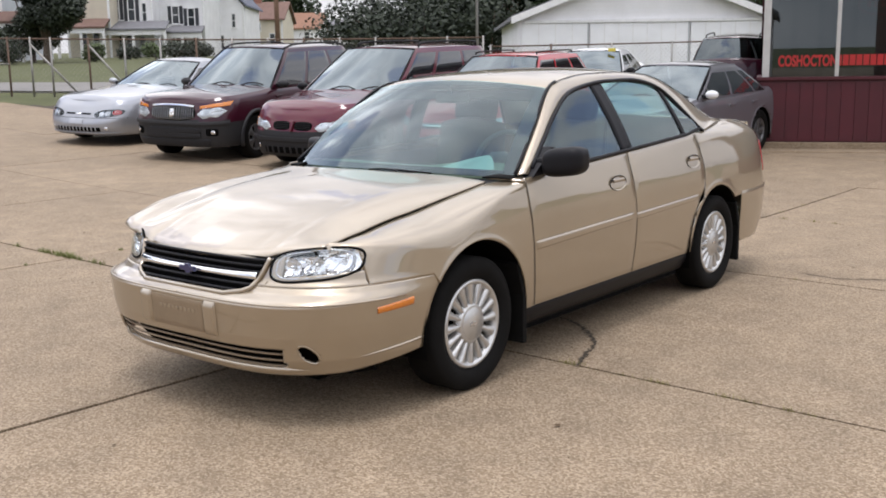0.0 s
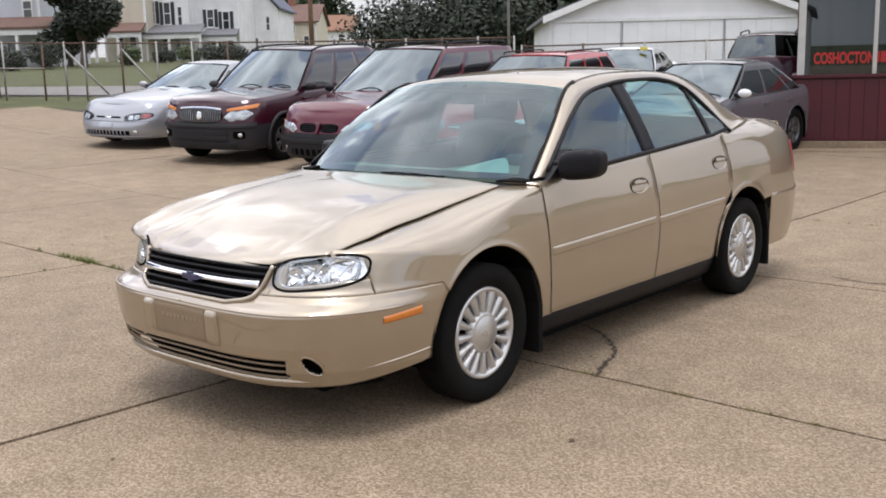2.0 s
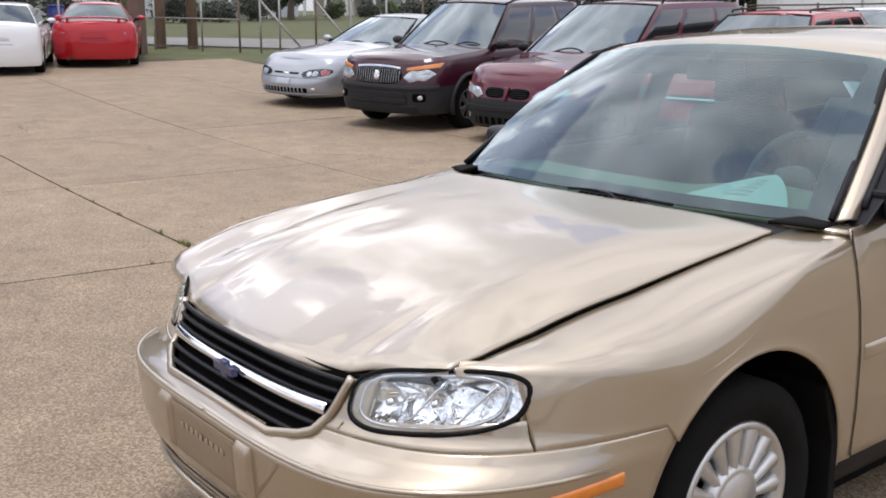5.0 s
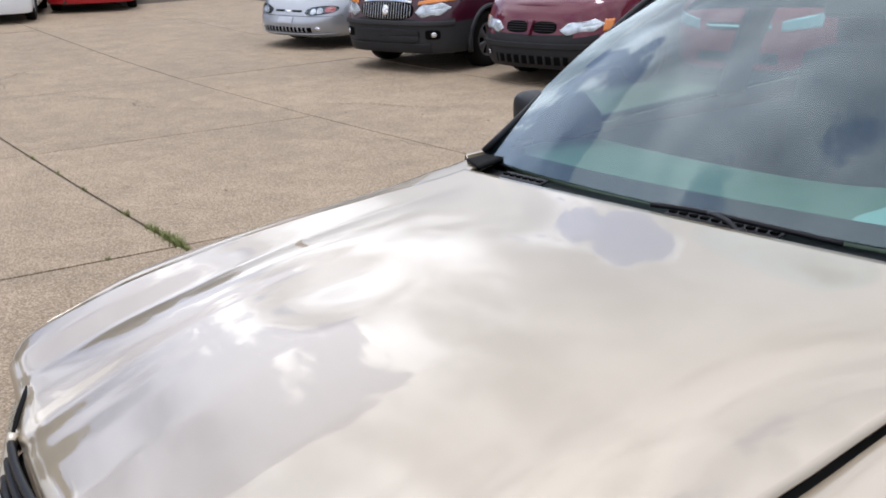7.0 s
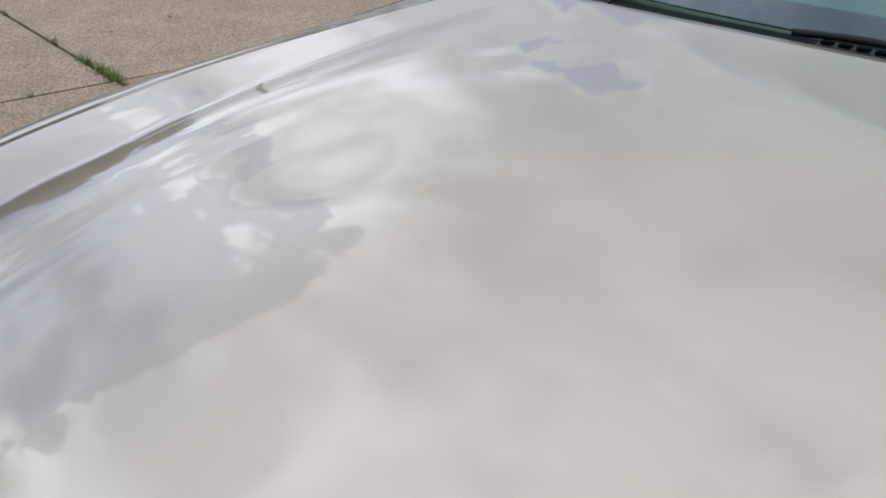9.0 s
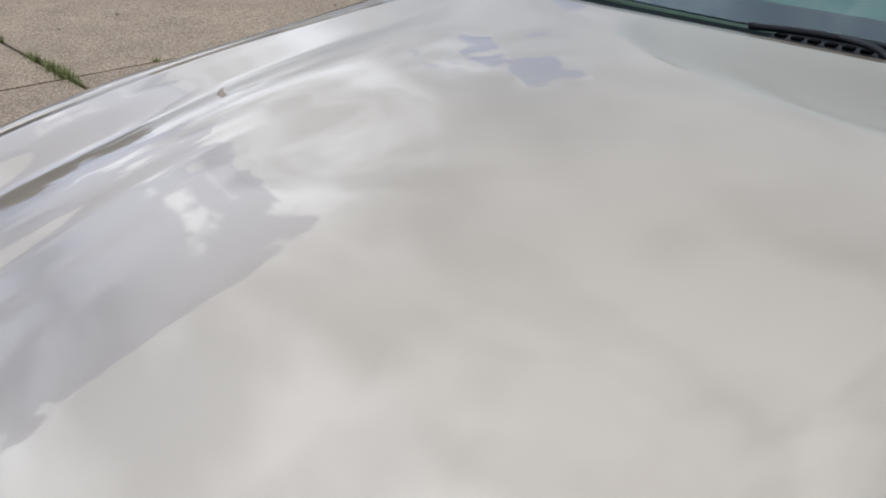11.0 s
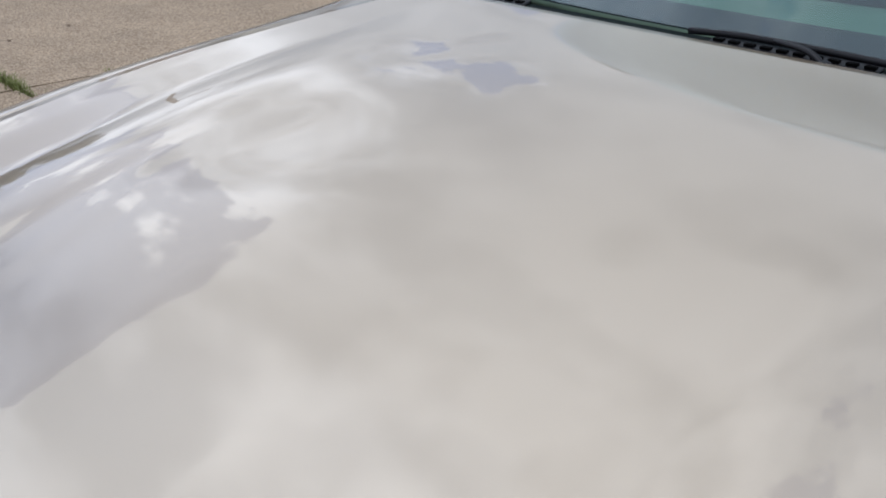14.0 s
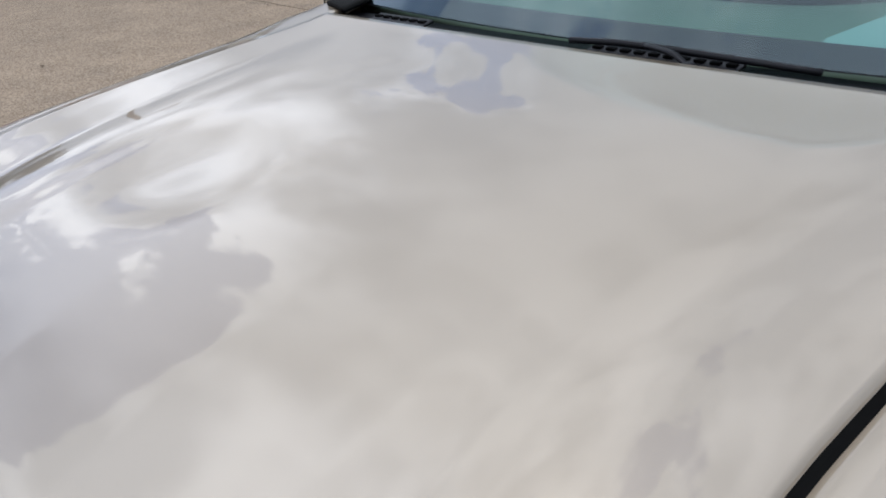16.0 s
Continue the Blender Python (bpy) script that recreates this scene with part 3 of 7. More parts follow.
def build_gold_sedan():
    car = thing("sedan", "champagne gold four-door sedan with black mirrors parked on concrete", "car")
    for s in (1, -1):
        # front wing
        yc, zc, r = ARCH_F
        y_tip = -0.735 if s > 0 else -0.700
        ys = [y_tip + (-0.633 - y_tip) * i / 4 for i in range(5)] + [-0.631 + (yc - r * 0.78 + 0.631) * i / 12 for i in range(13)]
        ys += [yc - r * math.cos(t) for t in np.linspace(math.acos(0.78), math.pi, 22)[1:]]
        ys += [yc + r + 0.004, 0.43, 0.450]
        rows = 22
        vs, fs = [], []
        for y in ys:
            lo = gs_fender_low(y)
            xg = gs_gap(y, s) + 0.003
            zg = gs_hood(s * xg, y) - 0.004
            f = max(0.0, min(1.0, (y + 0.25) / 0.68))
            f = f * f * (3 - 2 * f)
            zm = max(min(0.70 + 0.215 * f, zg - 0.05 + 0.008 * f), interp(y, [(-0.63, 0.752), (-0.45, 0.735), (-0.25, 0.70)]), lo + 0.004)
            a = Vector((gs_side(y, zm), y, zm))
            if y < -0.35:
                a.x = max(a.x, xg + 0.012)
            for k in range(rows + 1):
                v = k / rows
                if v < 0.5:
                    z = lo + (zm - lo) * v / 0.5
                    flare = 0.008 * math.exp(-max(0.0, math.hypot(y - yc, z - zc) - r) / 0.025) if yc - r <= y <= yc + r else 0.0
                    vs.append((s * (max(gs_side(y, z), xg + 0.012 if y < -0.35 else 0) + flare), y, z))
                else:
                    t = (v - 0.5) / 0.5
                    b0, b1, b2, b3 = a, Vector((a.x - 0.004, y, zm + 0.74 * (zg - zm))), Vector((xg + 0.62 * (a.x - xg), y, zg - 0.010 + 0.022 * max(0.0, min(1.0, (-0.10 - y) / 0.45)))), Vector((xg, y, zg - 0.002))
                    p = (1 - t) ** 3 * b0 + 3 * (1 - t) ** 2 * t * b1 + 3 * (1 - t) * t * t * b2 + t ** 3 * b3
                    vs.append((s * p.x, p.y, p.z))
        vs = [(x, y + (max(0.0, y - 0.40) / 0.05) * (0.4925 - 0.045 * (min(z, 0.96) - 0.3) / 0.65 - 0.45) if y > 0.40 else y, z) for x, y, z in vs]
        n = rows + 1
        for i in range(len(ys) - 1):
            for k in range(rows):
                fs.append((i * n + k, (i + 1) * n + k, (i + 1) * n + k + 1, i * n + k + 1))
        part("front_wing", mesh_of(vs, fs), GOLD, car, thick=0.01)

        # doors
        def door(y0f, y1f, name):
            def f(u, v):
                z_lo = 0.308
                zz = z_lo + (gs_belt(1.0) - z_lo) * v
                y = y0f(zz) + (y1f(zz) - y0f(zz)) * u
                z = z_lo + (gs_belt(y) - z_lo) * v
                return (s * gs_side(y, z), y, z)

            return part(name, grid(f, 14, 22), GOLD, car, thick=0.012)

        REAR_EDGE = np.polyfit([0.30, 0.42, 0.55, 0.70, 0.85, 1.05], [2.258, 2.345, 2.432, 2.487, 2.503, 2.425], 4)
        y_in = lambda z: min(float(np.polyval(REAR_EDGE, z)), 2.70 - math.sqrt(max(0.0, 0.405 ** 2 - (z - 0.30) ** 2)) - 0.024 if z < 0.66 else 9.0)
        d1 = door(lambda z: 0.4955 - 0.045 * (z - 0.3) / 0.65, lambda z: 1.5165 + 0.03 * math.sin(math.pi * min(1, max(0, (z - 0.3) / 0.65))), "front_door")
        d2 = door(lambda z: 1.5205 + 0.03 * math.sin(math.pi * min(1, max(0, (z - 0.3) / 0.65))), lambda z: y_in(z) - 0.004, "rear_door")
        # rubbing strips and handles
        for d, ya, yb in ((d1, 0.49, 1.508), (d2, 1.545, 2.39)):
            def strip(u, v, ya=ya, yb=yb):
                y = ya + (yb - ya) * u
                zc = 0.612 + 0.019 * (y - 0.49) + 0.008 * u
                hgt = 0.044 - 0.012 * (y - 0.49) / 1.9
                z = zc + (v - 0.5) * hgt
                e = min(1.0, 8 * min(v, 1 - v)) * min(1.0, 40 * min(u, 1 - u))
                return (s * (gs_side(y, z) + 0.001 + 0.007 * e ** 0.7), y, z)

            part("rubbing_strip", grid(strip, 40, 8), GOLD, d)
        for d, yh, zh in ((d1, 1.345, 0.842), (d2, 2.345, 0.885)):
            def cup(u, v, yh=yh, zh=zh):
                t, rr = 2 * math.pi * v, u
                y, z = yh + 0.090 * rr * math.cos(t), zh + 0.040 * rr * math.sin(t)
                return (s * (gs_side(y, z) + 0.004 - 0.012 * (1 - rr ** 4)), y, z)

            h = part("door_handle", grid(cup, 6, 28), GOLD, d)
            # dark sheet and outer ring put the shade round the handle into colour
            part("handle_recess_shade", grid(lambda u, v: (s * (gs_side(yh, zh) - 0.002), yh + 0.012 + 0.056 * (u - 0.5) * 2 * math.sqrt(max(0, 1 - (2 * v - 1) ** 2)), zh - 0.012 + 0.02 * (2 * v - 1)), 8, 8), SEAM, h)
            part("handle_flap", grid(lambda u, v: (s * (gs_side(yh, zh) + 0.006 + 0.006 * math.sin(math.pi * v)), yh - 0.062 + 0.122 * u, zh + 0.006 + 0.022 * v), 10, 6), GOLD, h, thick=0.004)
            part("handle_rim_shade", tube([(s * (gs_side(yh, zh) + 0.003), yh + 0.091 * math.cos(t), zh + 0.041 * math.sin(t)) for t in np.linspace(0, 2 * math.pi, 33)[:-1]], 0.003, 6, True), SEAM, h)

        # rear quarter
        yc, zc, r = ARCH_R
        mid = lambda z: 1.5185 + 0.03 * math.sin(math.pi * min(1, max(0, (z - 0.3) / 0.65)))
        for nm, fy, za, zc2 in (("door_seam", mid, 0.31, 1.0), ("door_seam", lambda z: y_in(z) - 0.002, 0.31, 1.045), ("door_seam", lambda z: 0.493 - 0.045 * (z - 0.3) / 0.65, 0.31, 0.945)):
            part(nm, tube([(s * (gs_side(fy(z), z) + 0.0005), fy(z), z) for z in np.linspace(za, zc2, 24)], 0.0011, 6), SEAM, car)

        def quarter_low(y):
            if y < yc + r * 0.75:
                return zc + math.sqrt(max(0.0, r * r - (y - yc) ** 2)) if y > yc - r else zc
            return 0.60

        def top_z(y):
            return interp(y, [(2.3, 1.046), (2.6, 1.075), (2.9, 1.105), (3.2, 1.112), (3.5, 1.095), (3.7, 1.06), (3.85, 1.0)])

        vs, fs = [], []
        cols = [yc - r * math.cos(t) for t in np.linspace(0.02, math.pi - 0.72, 26)] + list(np.linspace(yc + r * 0.76, 3.735, 18))
        rows = 18
        for y in cols:
            lo, hi = quarter_low(y), top_z(y)
            for k in range(rows + 1):
                v = k / rows
                z = lo + (hi - lo) * v
                yy = max(y, y_in(z))
                x = gs_side(yy, z) - 0.10 * max(0.0, (v - 0.8) / 0.2) ** 2 * max(0, min(1, (y - 2.4) / 0.5))
                flare = 0.008 * math.exp(-max(0.0, math.hypot(yy - yc, z - zc) - r) / 0.025) if y < yc + r else 0.0
                vs.append((s * (x + flare), yy, z))
        n = rows + 1
        for i in range(len(cols) - 1):
            for k in range(rows):
                fs.append((i * n + k, (i + 1) * n + k, (i + 1) * n + k + 1, i * n + k + 1))
        part("rear_quarter", mesh_of(vs, fs), GOLD, car, thick=0.01)
        # sill, mud flaps, arch liners
        part("sill", grid(lambda u, v: (s * (gs_side(1.3, 0.29) - 0.012 - 0.05 * (1 - v) ** 2), 0.41 + 1.88 * u, 0.195 + 0.105 * v), 10, 6), BLACK_PL, car, thick=0.012)
        for (yc, zc, r), yb in ((ARCH_F, 0.40), (ARCH_R, 3.09)):
            def liner(u, v, yc=yc, zc=zc, r=r):
                t = math.pi * (1.08 - 1.16 * u)
                return (s * (0.868 - 0.30 * v), yc + (r + 0.004) * math.cos(t), zc + (r + 0.004) * math.sin(t))

            part("arch_liner", grid(liner, 24, 4), DARK, car)
            part("inner_wall", grid(lambda u, v, yc=yc, zc=zc, r=r: (s * 0.57, yc + r * 1.05 * (2 * u - 1), 0.16 + (zc + r - 0.16) * v), 2, 2), DARK, car)
            part("mud_flap", slab_from([(yb - 0.02, 0.135), (yb + 0.012, 0.135), (yb + 0.012, 0.40), (yb - 0.06, 0.56), (yb - 0.075, 0.54), (yb - 0.02, 0.38)], s * 0.64, s * 0.874, "x"), RUBBER, car, bevel=0.003)
        for yw, zw in ((0.0, 0.311), (2.718, 0.311)):
            make_wheel(car, (s * 0.768, yw, zw), 0.315, 0.195, 0.212, s)

    # bonnet
    def hood(u, v):
        x = (2 * u - 1)
        y0 = gs_fe(x * 0.725)[0]
        y1 = gs_re(x * 0.68)[0]
        y = y0 + (y1 - y0) * v
        xx = x * (gs_gap(y, x) - interp(y, [(-0.6, 0.006), (0.25, 0.003)]))
        return (xx, y, gs_hood(xx, y) + 0.001 - 0.012 * max(0.0, 1 - v / 0.03) ** 2)

    part("bonnet", grid(hood, 96, 96), GOLD, car, thick=0.012)
    part("engine_bay", grid(lambda u, v: ((2 * u - 1) * 0.70, gs_fe((2 * u - 1) * 0.70)[0] * 0.93 + 0.02 + (0.42 - gs_fe((2 * u - 1) * 0.70)[0] * 0.93) * v, gs_hood((2 * u - 1) * 0.68, gs_fe((2 * u - 1) * 0.70)[0] * 0.93 + 0.02 + (0.42 - gs_fe((2 * u - 1) * 0.70)[0] * 0.93) * v) - 0.05), 20, 20), SEAM, car)
    # black tube that stands for the shade in the gap between bonnet edge and lamps
    part("bonnet_gap_shade", tube([(x, gs_fe(x)[0] + 0.024, gs_fe(x)[1] - 0.018) for x in np.linspace(-0.700, 0.625, 61)], 0.011, 8), RUBBER, car)

    # front bumper: skin from bottom lip to crease and up to the lamps
    def bumper(u, v):
        q = abs(2 * u - 1)
        lo = 0.228 + 0.018 * q * q + 0.040 * max(0.0, (q - 0.6) / 0.4) ** 1.3
        z = lo + (0.60 - lo) * v
        phi_end = math.acos(min(1.0, (math.sqrt(0.388 ** 2 - (z - 0.318) ** 2) - 0.022) / -gs_yf(z)) ** (gs_m(z) / 2))
        phi = phi_end * (2 * u - 1)
        p = gs_front(abs(phi), z)
        return (math.copysign(p.x, phi), p.y, z)

    bm = bmesh.new()
    bm.from_mesh(grid(bumper, 140, 60))
    doomed = []
    for f in bm.faces:
        c = f.calc_center_median()
        half = 0.565 - 0.10 * max(0.0, (0.275 - c.z) / 0.05)
        in_intake = abs(c.x) < half and 0.250 < c.z < 0.352 and c.y < -0.6
        in_fog = ((abs(c.x) - 0.655 - 0.3 * (0.33 - c.z)) / 0.027) ** 2 + ((c.z - 0.330) / 0.040) ** 2 < 1 and c.y < -0.4
        in_fog = in_fog or (c.z > 0.564 and abs(c.x) < interp(c.z, [(0.563, 0.27), (0.570, 0.335), (0.588, 0.383), (0.64, 0.410)]) and c.y < -0.6)
        if in_intake or in_fog:
            doomed.append(f)
    bmesh.ops.delete(bm, geom=doomed, context="FACES")
    for f in bm.faces:
        f.smooth = True
    b = part("front_bumper", bm, GOLD, car, thick=0.012)
    part("bumper_cavity", grid(lambda u, v: tuple(gs_nose((2 * u - 1) * 0.78, 0.20 + 0.30 * v, -0.07)), 30, 4), DARK, b)
    part("underside", boxes((-0.56, -0.72, 0.17, 0.56, 3.60, 0.21), (-0.80, 0.42, 0.17, 0.80, 2.25, 0.21)), DARK, car)
    for k in range(3):
        z = 0.272 + 0.028 * k
        part("intake_slat", tube([gs_nose(x, z, -0.018) for x in np.linspace(-0.565, 0.565, 41)], 0.007, 6, flat=0.7), GOLD_TRIM, b)
    part("lower_lip", tube([gs_nose(x, 0.258, -0.004) for x in np.linspace(-0.66, 0.66, 41)], [0.012 * min(1.0, 0.15 + (0.66 - abs(x)) / 0.12) for x in np.linspace(-0.66, 0.66, 41)], 8), GOLD, b)
    for s in (1, -1):
        part("fog_bezel", tube([gs_nose(s * (0.655 + 0.029 * math.cos(t) - 0.012 * math.sin(t)), 0.330 + 0.042 * math.sin(t), -0.004) for t in np.linspace(0, 2 * math.pi, 25)[:-1]], 0.006, 6, True), GOLD, b)
        part("side_marker", grid(lambda u, v: (s * (gs_side(-0.632 + 0.190 * u, 0.51) + 0.003 + 0.003 * math.sin(math.pi * v)), -0.632 + 0.190 * u, 0.482 + 0.012 * u + (0.028 + 0.006 * u) * v), 12, 4), AMBER, b, thick=0.006)
        part("bumper_lip", tube([(s * (gs_side(y, 0.30 + 0.10 * (y + 0.72)) - 0.002), y, 0.30 + 0.10 * (y + 0.72)) for y in np.linspace(-0.72, -0.372, 16)], [0.001 + 0.006 * min(1.0, k / 6) for k in range(16)], 6), GOLD, b)
        part("bumper_crease", tube([gs_nose(s * x, 0.541, 0.0) for x in np.linspace(0.0, 0.86, 40)] , 0.006, 6), GOLD, b)
    # mounting plate without a number plate, two raised posts beside it
    part("plate_mount", grid(lambda u, v: tuple(gs_nose(-0.175 + 0.35 * u, 0.384 + 0.135 * v, 0.006)), 16, 6), GOLD_TRIM, b, thick=0.006)
    for s in (1, -1):
        part("bumper_guard", grid(lambda u, v: tuple(gs_nose(s * (0.180 + 0.075 * u), 0.377 + 0.150 * v, 0.014 * min(1, 9 * min(u, 1 - u)) ** 0.5 * min(1, 9 * min(v, 1 - v)) ** 0.5)), 12, 10), GOLD, b)
    for k in range(9):
        part("plate_letter_mark", grid(lambda u, v: tuple(gs_nose(-0.115 + 0.028 * k + 0.016 * u, 0.464 + 0.016 * v, 0.008)), 1, 1), GOLD, b, thick=0.002)

    # grille with bars, chrome bar and badge
    g = new("grille")
    g.parent = car

    def gr_half(z):
        return interp(z, [(0.563, 0.27), (0.570, 0.335), (0.588, 0.383), (0.64, 0.410), (0.71, 0.435)])

    def gr_y(x, z):
        p = gs_nose(x, z)
        return p.y

    part("grille_back", grid(lambda u, v: ((2 * u - 1) * gr_half(0.563 + 0.147 * v), gr_y((2 * u - 1) * gr_half(0.563 + 0.147 * v), 0.563 + 0.147 * v) + 0.018, 0.563 + 0.147 * v), 30, 10), DARK, g)
    for k in range(6):
        z = 0.577 + 0.0245 * k
        h = gr_half(z) - 0.01
        part("grille_bar", tube([(x, gr_y(x, z) - 0.006, z) for x in np.linspace(-h, h, 31)], 0.0075, 6, flat=0.8), BLACK_PL, g)
    hh = gr_half(0.632) - 0.008
    part("chrome_bar", grid(lambda u, v: ((2 * u - 1) * hh, gr_y((2 * u - 1) * hh, 0.632) - 0.012 - 0.010 * math.sin(math.pi * v), 0.632 + (v - 0.5) * (0.030 + 0.010 * (2 * u - 1) ** 2)), 40, 8), CHROME, g, thick=0.004)
    tie = [(-0.066, -0.012), (-0.022, -0.012), (-0.016, -0.024), (0.026, -0.024), (0.022, -0.012), (0.066, -0.012), (0.058, 0.014), (0.018, 0.014), (0.014, 0.026), (-0.028, 0.026), (-0.022, 0.014), (-0.072, 0.014)]
    part("badge", slab_from([(0.78 * a, 0.85 * b2 + 0.634) for a, b2 in tie], -0.954, -0.938, "y"), NAVY, g, bevel=0.003)
    part("grille_frame", tube([(s2 * gr_half(z), gr_y(gr_half(z), z) - 0.004, z) for s2, z in [(-1, z) for z in np.linspace(0.71, 0.563, 12)] + [(1, z) for z in np.linspace(0.563, 0.71, 12)]], 0.011, 8), GOLD, g)

    # nose panel between grille and lamps, up to the bonnet line
    for s in (1, -1):
        def cheek(u, v):
            zt = 0.60 + (gs_fe(0.5)[1] - 0.012 - 0.60) * v
            x0 = gr_half(zt) + 0.004
            x = x0 + (0.50 - x0) * u
            zt2 = 0.60 + (gs_fe(x)[1] - 0.012 - 0.60) * v
            p = gs_nose(s * x, zt2)
            return tuple(p)

        part("nose_panel", grid(cheek, 8, 12), GOLD, car, thick=0.008)
        lamp = new("headlamp")
        lamp.parent = car

        def lamp_pt(a, rr, out):
            ex = 0.153 * rr * math.copysign(abs(math.cos(a)) ** 0.62, math.cos(a))
            ez = 0.062 * rr * math.copysign(abs(math.sin(a)) ** 0.66, math.sin(a))
            x = 0.603 + ex
            z = 0.687 + ez + 0.10 * ex
            return gs_nose(s * x, z, out)

        part("lens", grid(lambda u, v: tuple(lamp_pt(2 * math.pi * v, u, 0.006 + 0.010 * (1 - u ** 3))), 8, 40), CLEAR, lamp).visible_shadow = False
        part("bezel", tube([lamp_pt(a, 1.03, 0.001) for a in np.linspace(0, 2 * math.pi, 49)[:-1]], 0.006, 8, True), RUBBER, lamp)
        part("reflector", grid(lambda u, v: tuple(lamp_pt(2 * math.pi * v, u, -0.050 * (1 - u ** 2) - 0.004 + 0.006 * math.sin(9 * 2 * math.pi * v) * u * (1 - u))), 8, 60), REFLECTOR, lamp)
        for cx in (0.540, 0.628):
            part("lamp_bowl", mesh_bowl(gs_nose(s * cx, 0.682 + 0.1 * (cx - 0.598), -0.012), 0.042), REFLECTOR, lamp)
        for cx in (0.540, 0.628):
            part("bulb_cap", lathe([(-0.012, 0.0), (-0.010, 0.007), (0.0, 0.010), (0.012, 0.010)], 12, "z"), CHROME, lamp).matrix_local = Matrix.Translation(gs_nose(s * cx, 0.683 + 0.1 * (cx - 0.598), -0.006)) @ pose(0, 0, 0, -90)
        for cx in (0.584, 0.672):
            part("lamp_divider", tube([gs_nose(s * (cx + 0.01 * k), 0.640 + 0.1 * (cx - 0.62) + 0.019 * k, -0.006) for k in range(6)], 0.0035, 6), CHROME, lamp)
        part("lamp_cup", tube([lamp_pt(a, 0.86, -0.004) for a in np.linspace(0, 2 * math.pi, 41)[:-1]], 0.005, 6, True), CHROME_D, lamp)
        # painted surround below and beside the lamp

        def surround(u, v):
            z = 0.600 + (0.028 + 0.032 * u) * v
            return tuple(gs_nose(s * (0.44 + (gs_side(-0.637, z) - 0.44) * u), z))

        part("lamp_surround", grid(surround, 24, 6), GOLD, car, thick=0.008)

        def brow(u, v):
            x = 0.64 + 0.125 * u
            e = min(1.0, max(0.0, (x - 0.603) / 0.153)) ** (1 / 0.62)
            z_lo = 0.687 + 0.064 * math.sqrt(1 - e * e) ** 0.66 + 0.10 * min(x - 0.603, 0.153) if x < 0.757 else 0.640
            return tuple(gs_nose(s * x, z_lo + (0.772 - z_lo) * v, -0.003 - 0.012 * v))

        part("lamp_brow", grid(brow, 24, 6), GOLD, car, thick=0.006)
    # cowl, windscreen, roof, rear window, boot
    part("cowl", grid(lambda u, v: ((2 * u - 1) * 0.73, gs_re((2 * u - 1) * 0.70)[0] - 0.03 + 0.13 * v, gs_re((2 * u - 1) * 0.70)[1] - 0.040 + 0.022 * v), 30, 4), COWL, car, thick=0.01)
    # two raised vent strips that show above the bonnet's rear edge
    for x0, x1, n_slot in ((-0.60, -0.44, 6), (-0.05, 0.21, 10)):
        vent = part("cowl_vent", grid(lambda u, v: (x0 + (x1 - x0) * u, gs_re(x0 + (x1 - x0) * u)[0] + 0.040 + 0.034 * v, gs_re(x0 + (x1 - x0) * u)[1] - 0.012 + 0.006 * v), 10, 3), COWL, car, thick=0.006)
        for k in range(n_slot):
            xk = x0 + (x1 - x0) * (k + 0.2) / n_slot
            part("cowl_slot", boxes((xk, gs_re(xk)[0] + 0.052, gs_re(xk)[1] - 0.010, xk + 0.016, gs_re(xk)[0] + 0.062, gs_re(xk)[1] - 0.0055)), DARK, vent)

    def ws(u, v):
        x = (2 * u - 1)
        xb, xt = 0.785 * x, 0.622 * x
        b = Vector((xb, 0.355 + 0.17 * xb * xb, 0.955 - 0.012 * xb * xb))
        t = Vector((xt, 0.935 + 0.20 * xt * xt, 1.419 - 0.125 * xt * xt))
        p = b.lerp(t, v)
        p.z += 0.026 * math.sin(math.pi * v)
        p.y -= 0.012 * math.sin(math.pi * v)
        return p

    glass = part("windscreen", grid(lambda u, v: tuple(ws(u, v)), 30, 20), GLASS_W, car)
    glass.visible_shadow = False
    part("windscreen_band", grid(lambda u, v: tuple(ws(u, 0.060 * v) + Vector((0, 0.004, -0.004))), 30, 3), BLACK_PL, car)
    for s in (0, 1):
        part("windscreen_side_band", grid(lambda u, v: tuple(ws(s + (0.055 * u if s == 0 else -0.055 * u), v) + Vector((0, 0.004, -0.004))), 3, 20), BLACK_PL, car)
    part("windscreen_top_band", grid(lambda u, v: tuple(ws(u, 0.945 + 0.055 * v) + Vector((0, 0.004, -0.003))), 30, 2), BLACK_PL, car)

    rail = catmull([(0.782, 0.462, 0.962), (0.706, 0.745, 1.182), (0.622, 1.010, 1.370), (0.565, 1.30, 1.426), (0.552, 1.62, 1.446), (0.552, 2.0, 1.446), (0.560, 2.33, 1.414), (0.590, 2.66, 1.310), (0.655, 2.98, 1.150), (0.70, 3.10, 1.115)], 60)
    inner = catmull([(0.815, 0.515, 0.960), (0.757, 0.742, 1.125), (0.710, 0.91, 1.235), (0.652, 1.145, 1.342), (0.622, 1.46, 1.391), (0.616, 1.72, 1.403), (0.616, 2.0, 1.400), (0.636, 2.25, 1.350), (0.690, 2.41, 1.245), (0.775, 2.60, 1.078), (0.79, 2.64, 1.07)], 60)

    def inner_z(y):
        for a, b2 in zip(inner, inner[1:]):
            if a.y <= y <= b2.y:
                t = (y - a.y) / max(1e-6, b2.y - a.y)
                return a.lerp(b2, t)
        return inner[0] if y < inner[0].y else inner[-1]

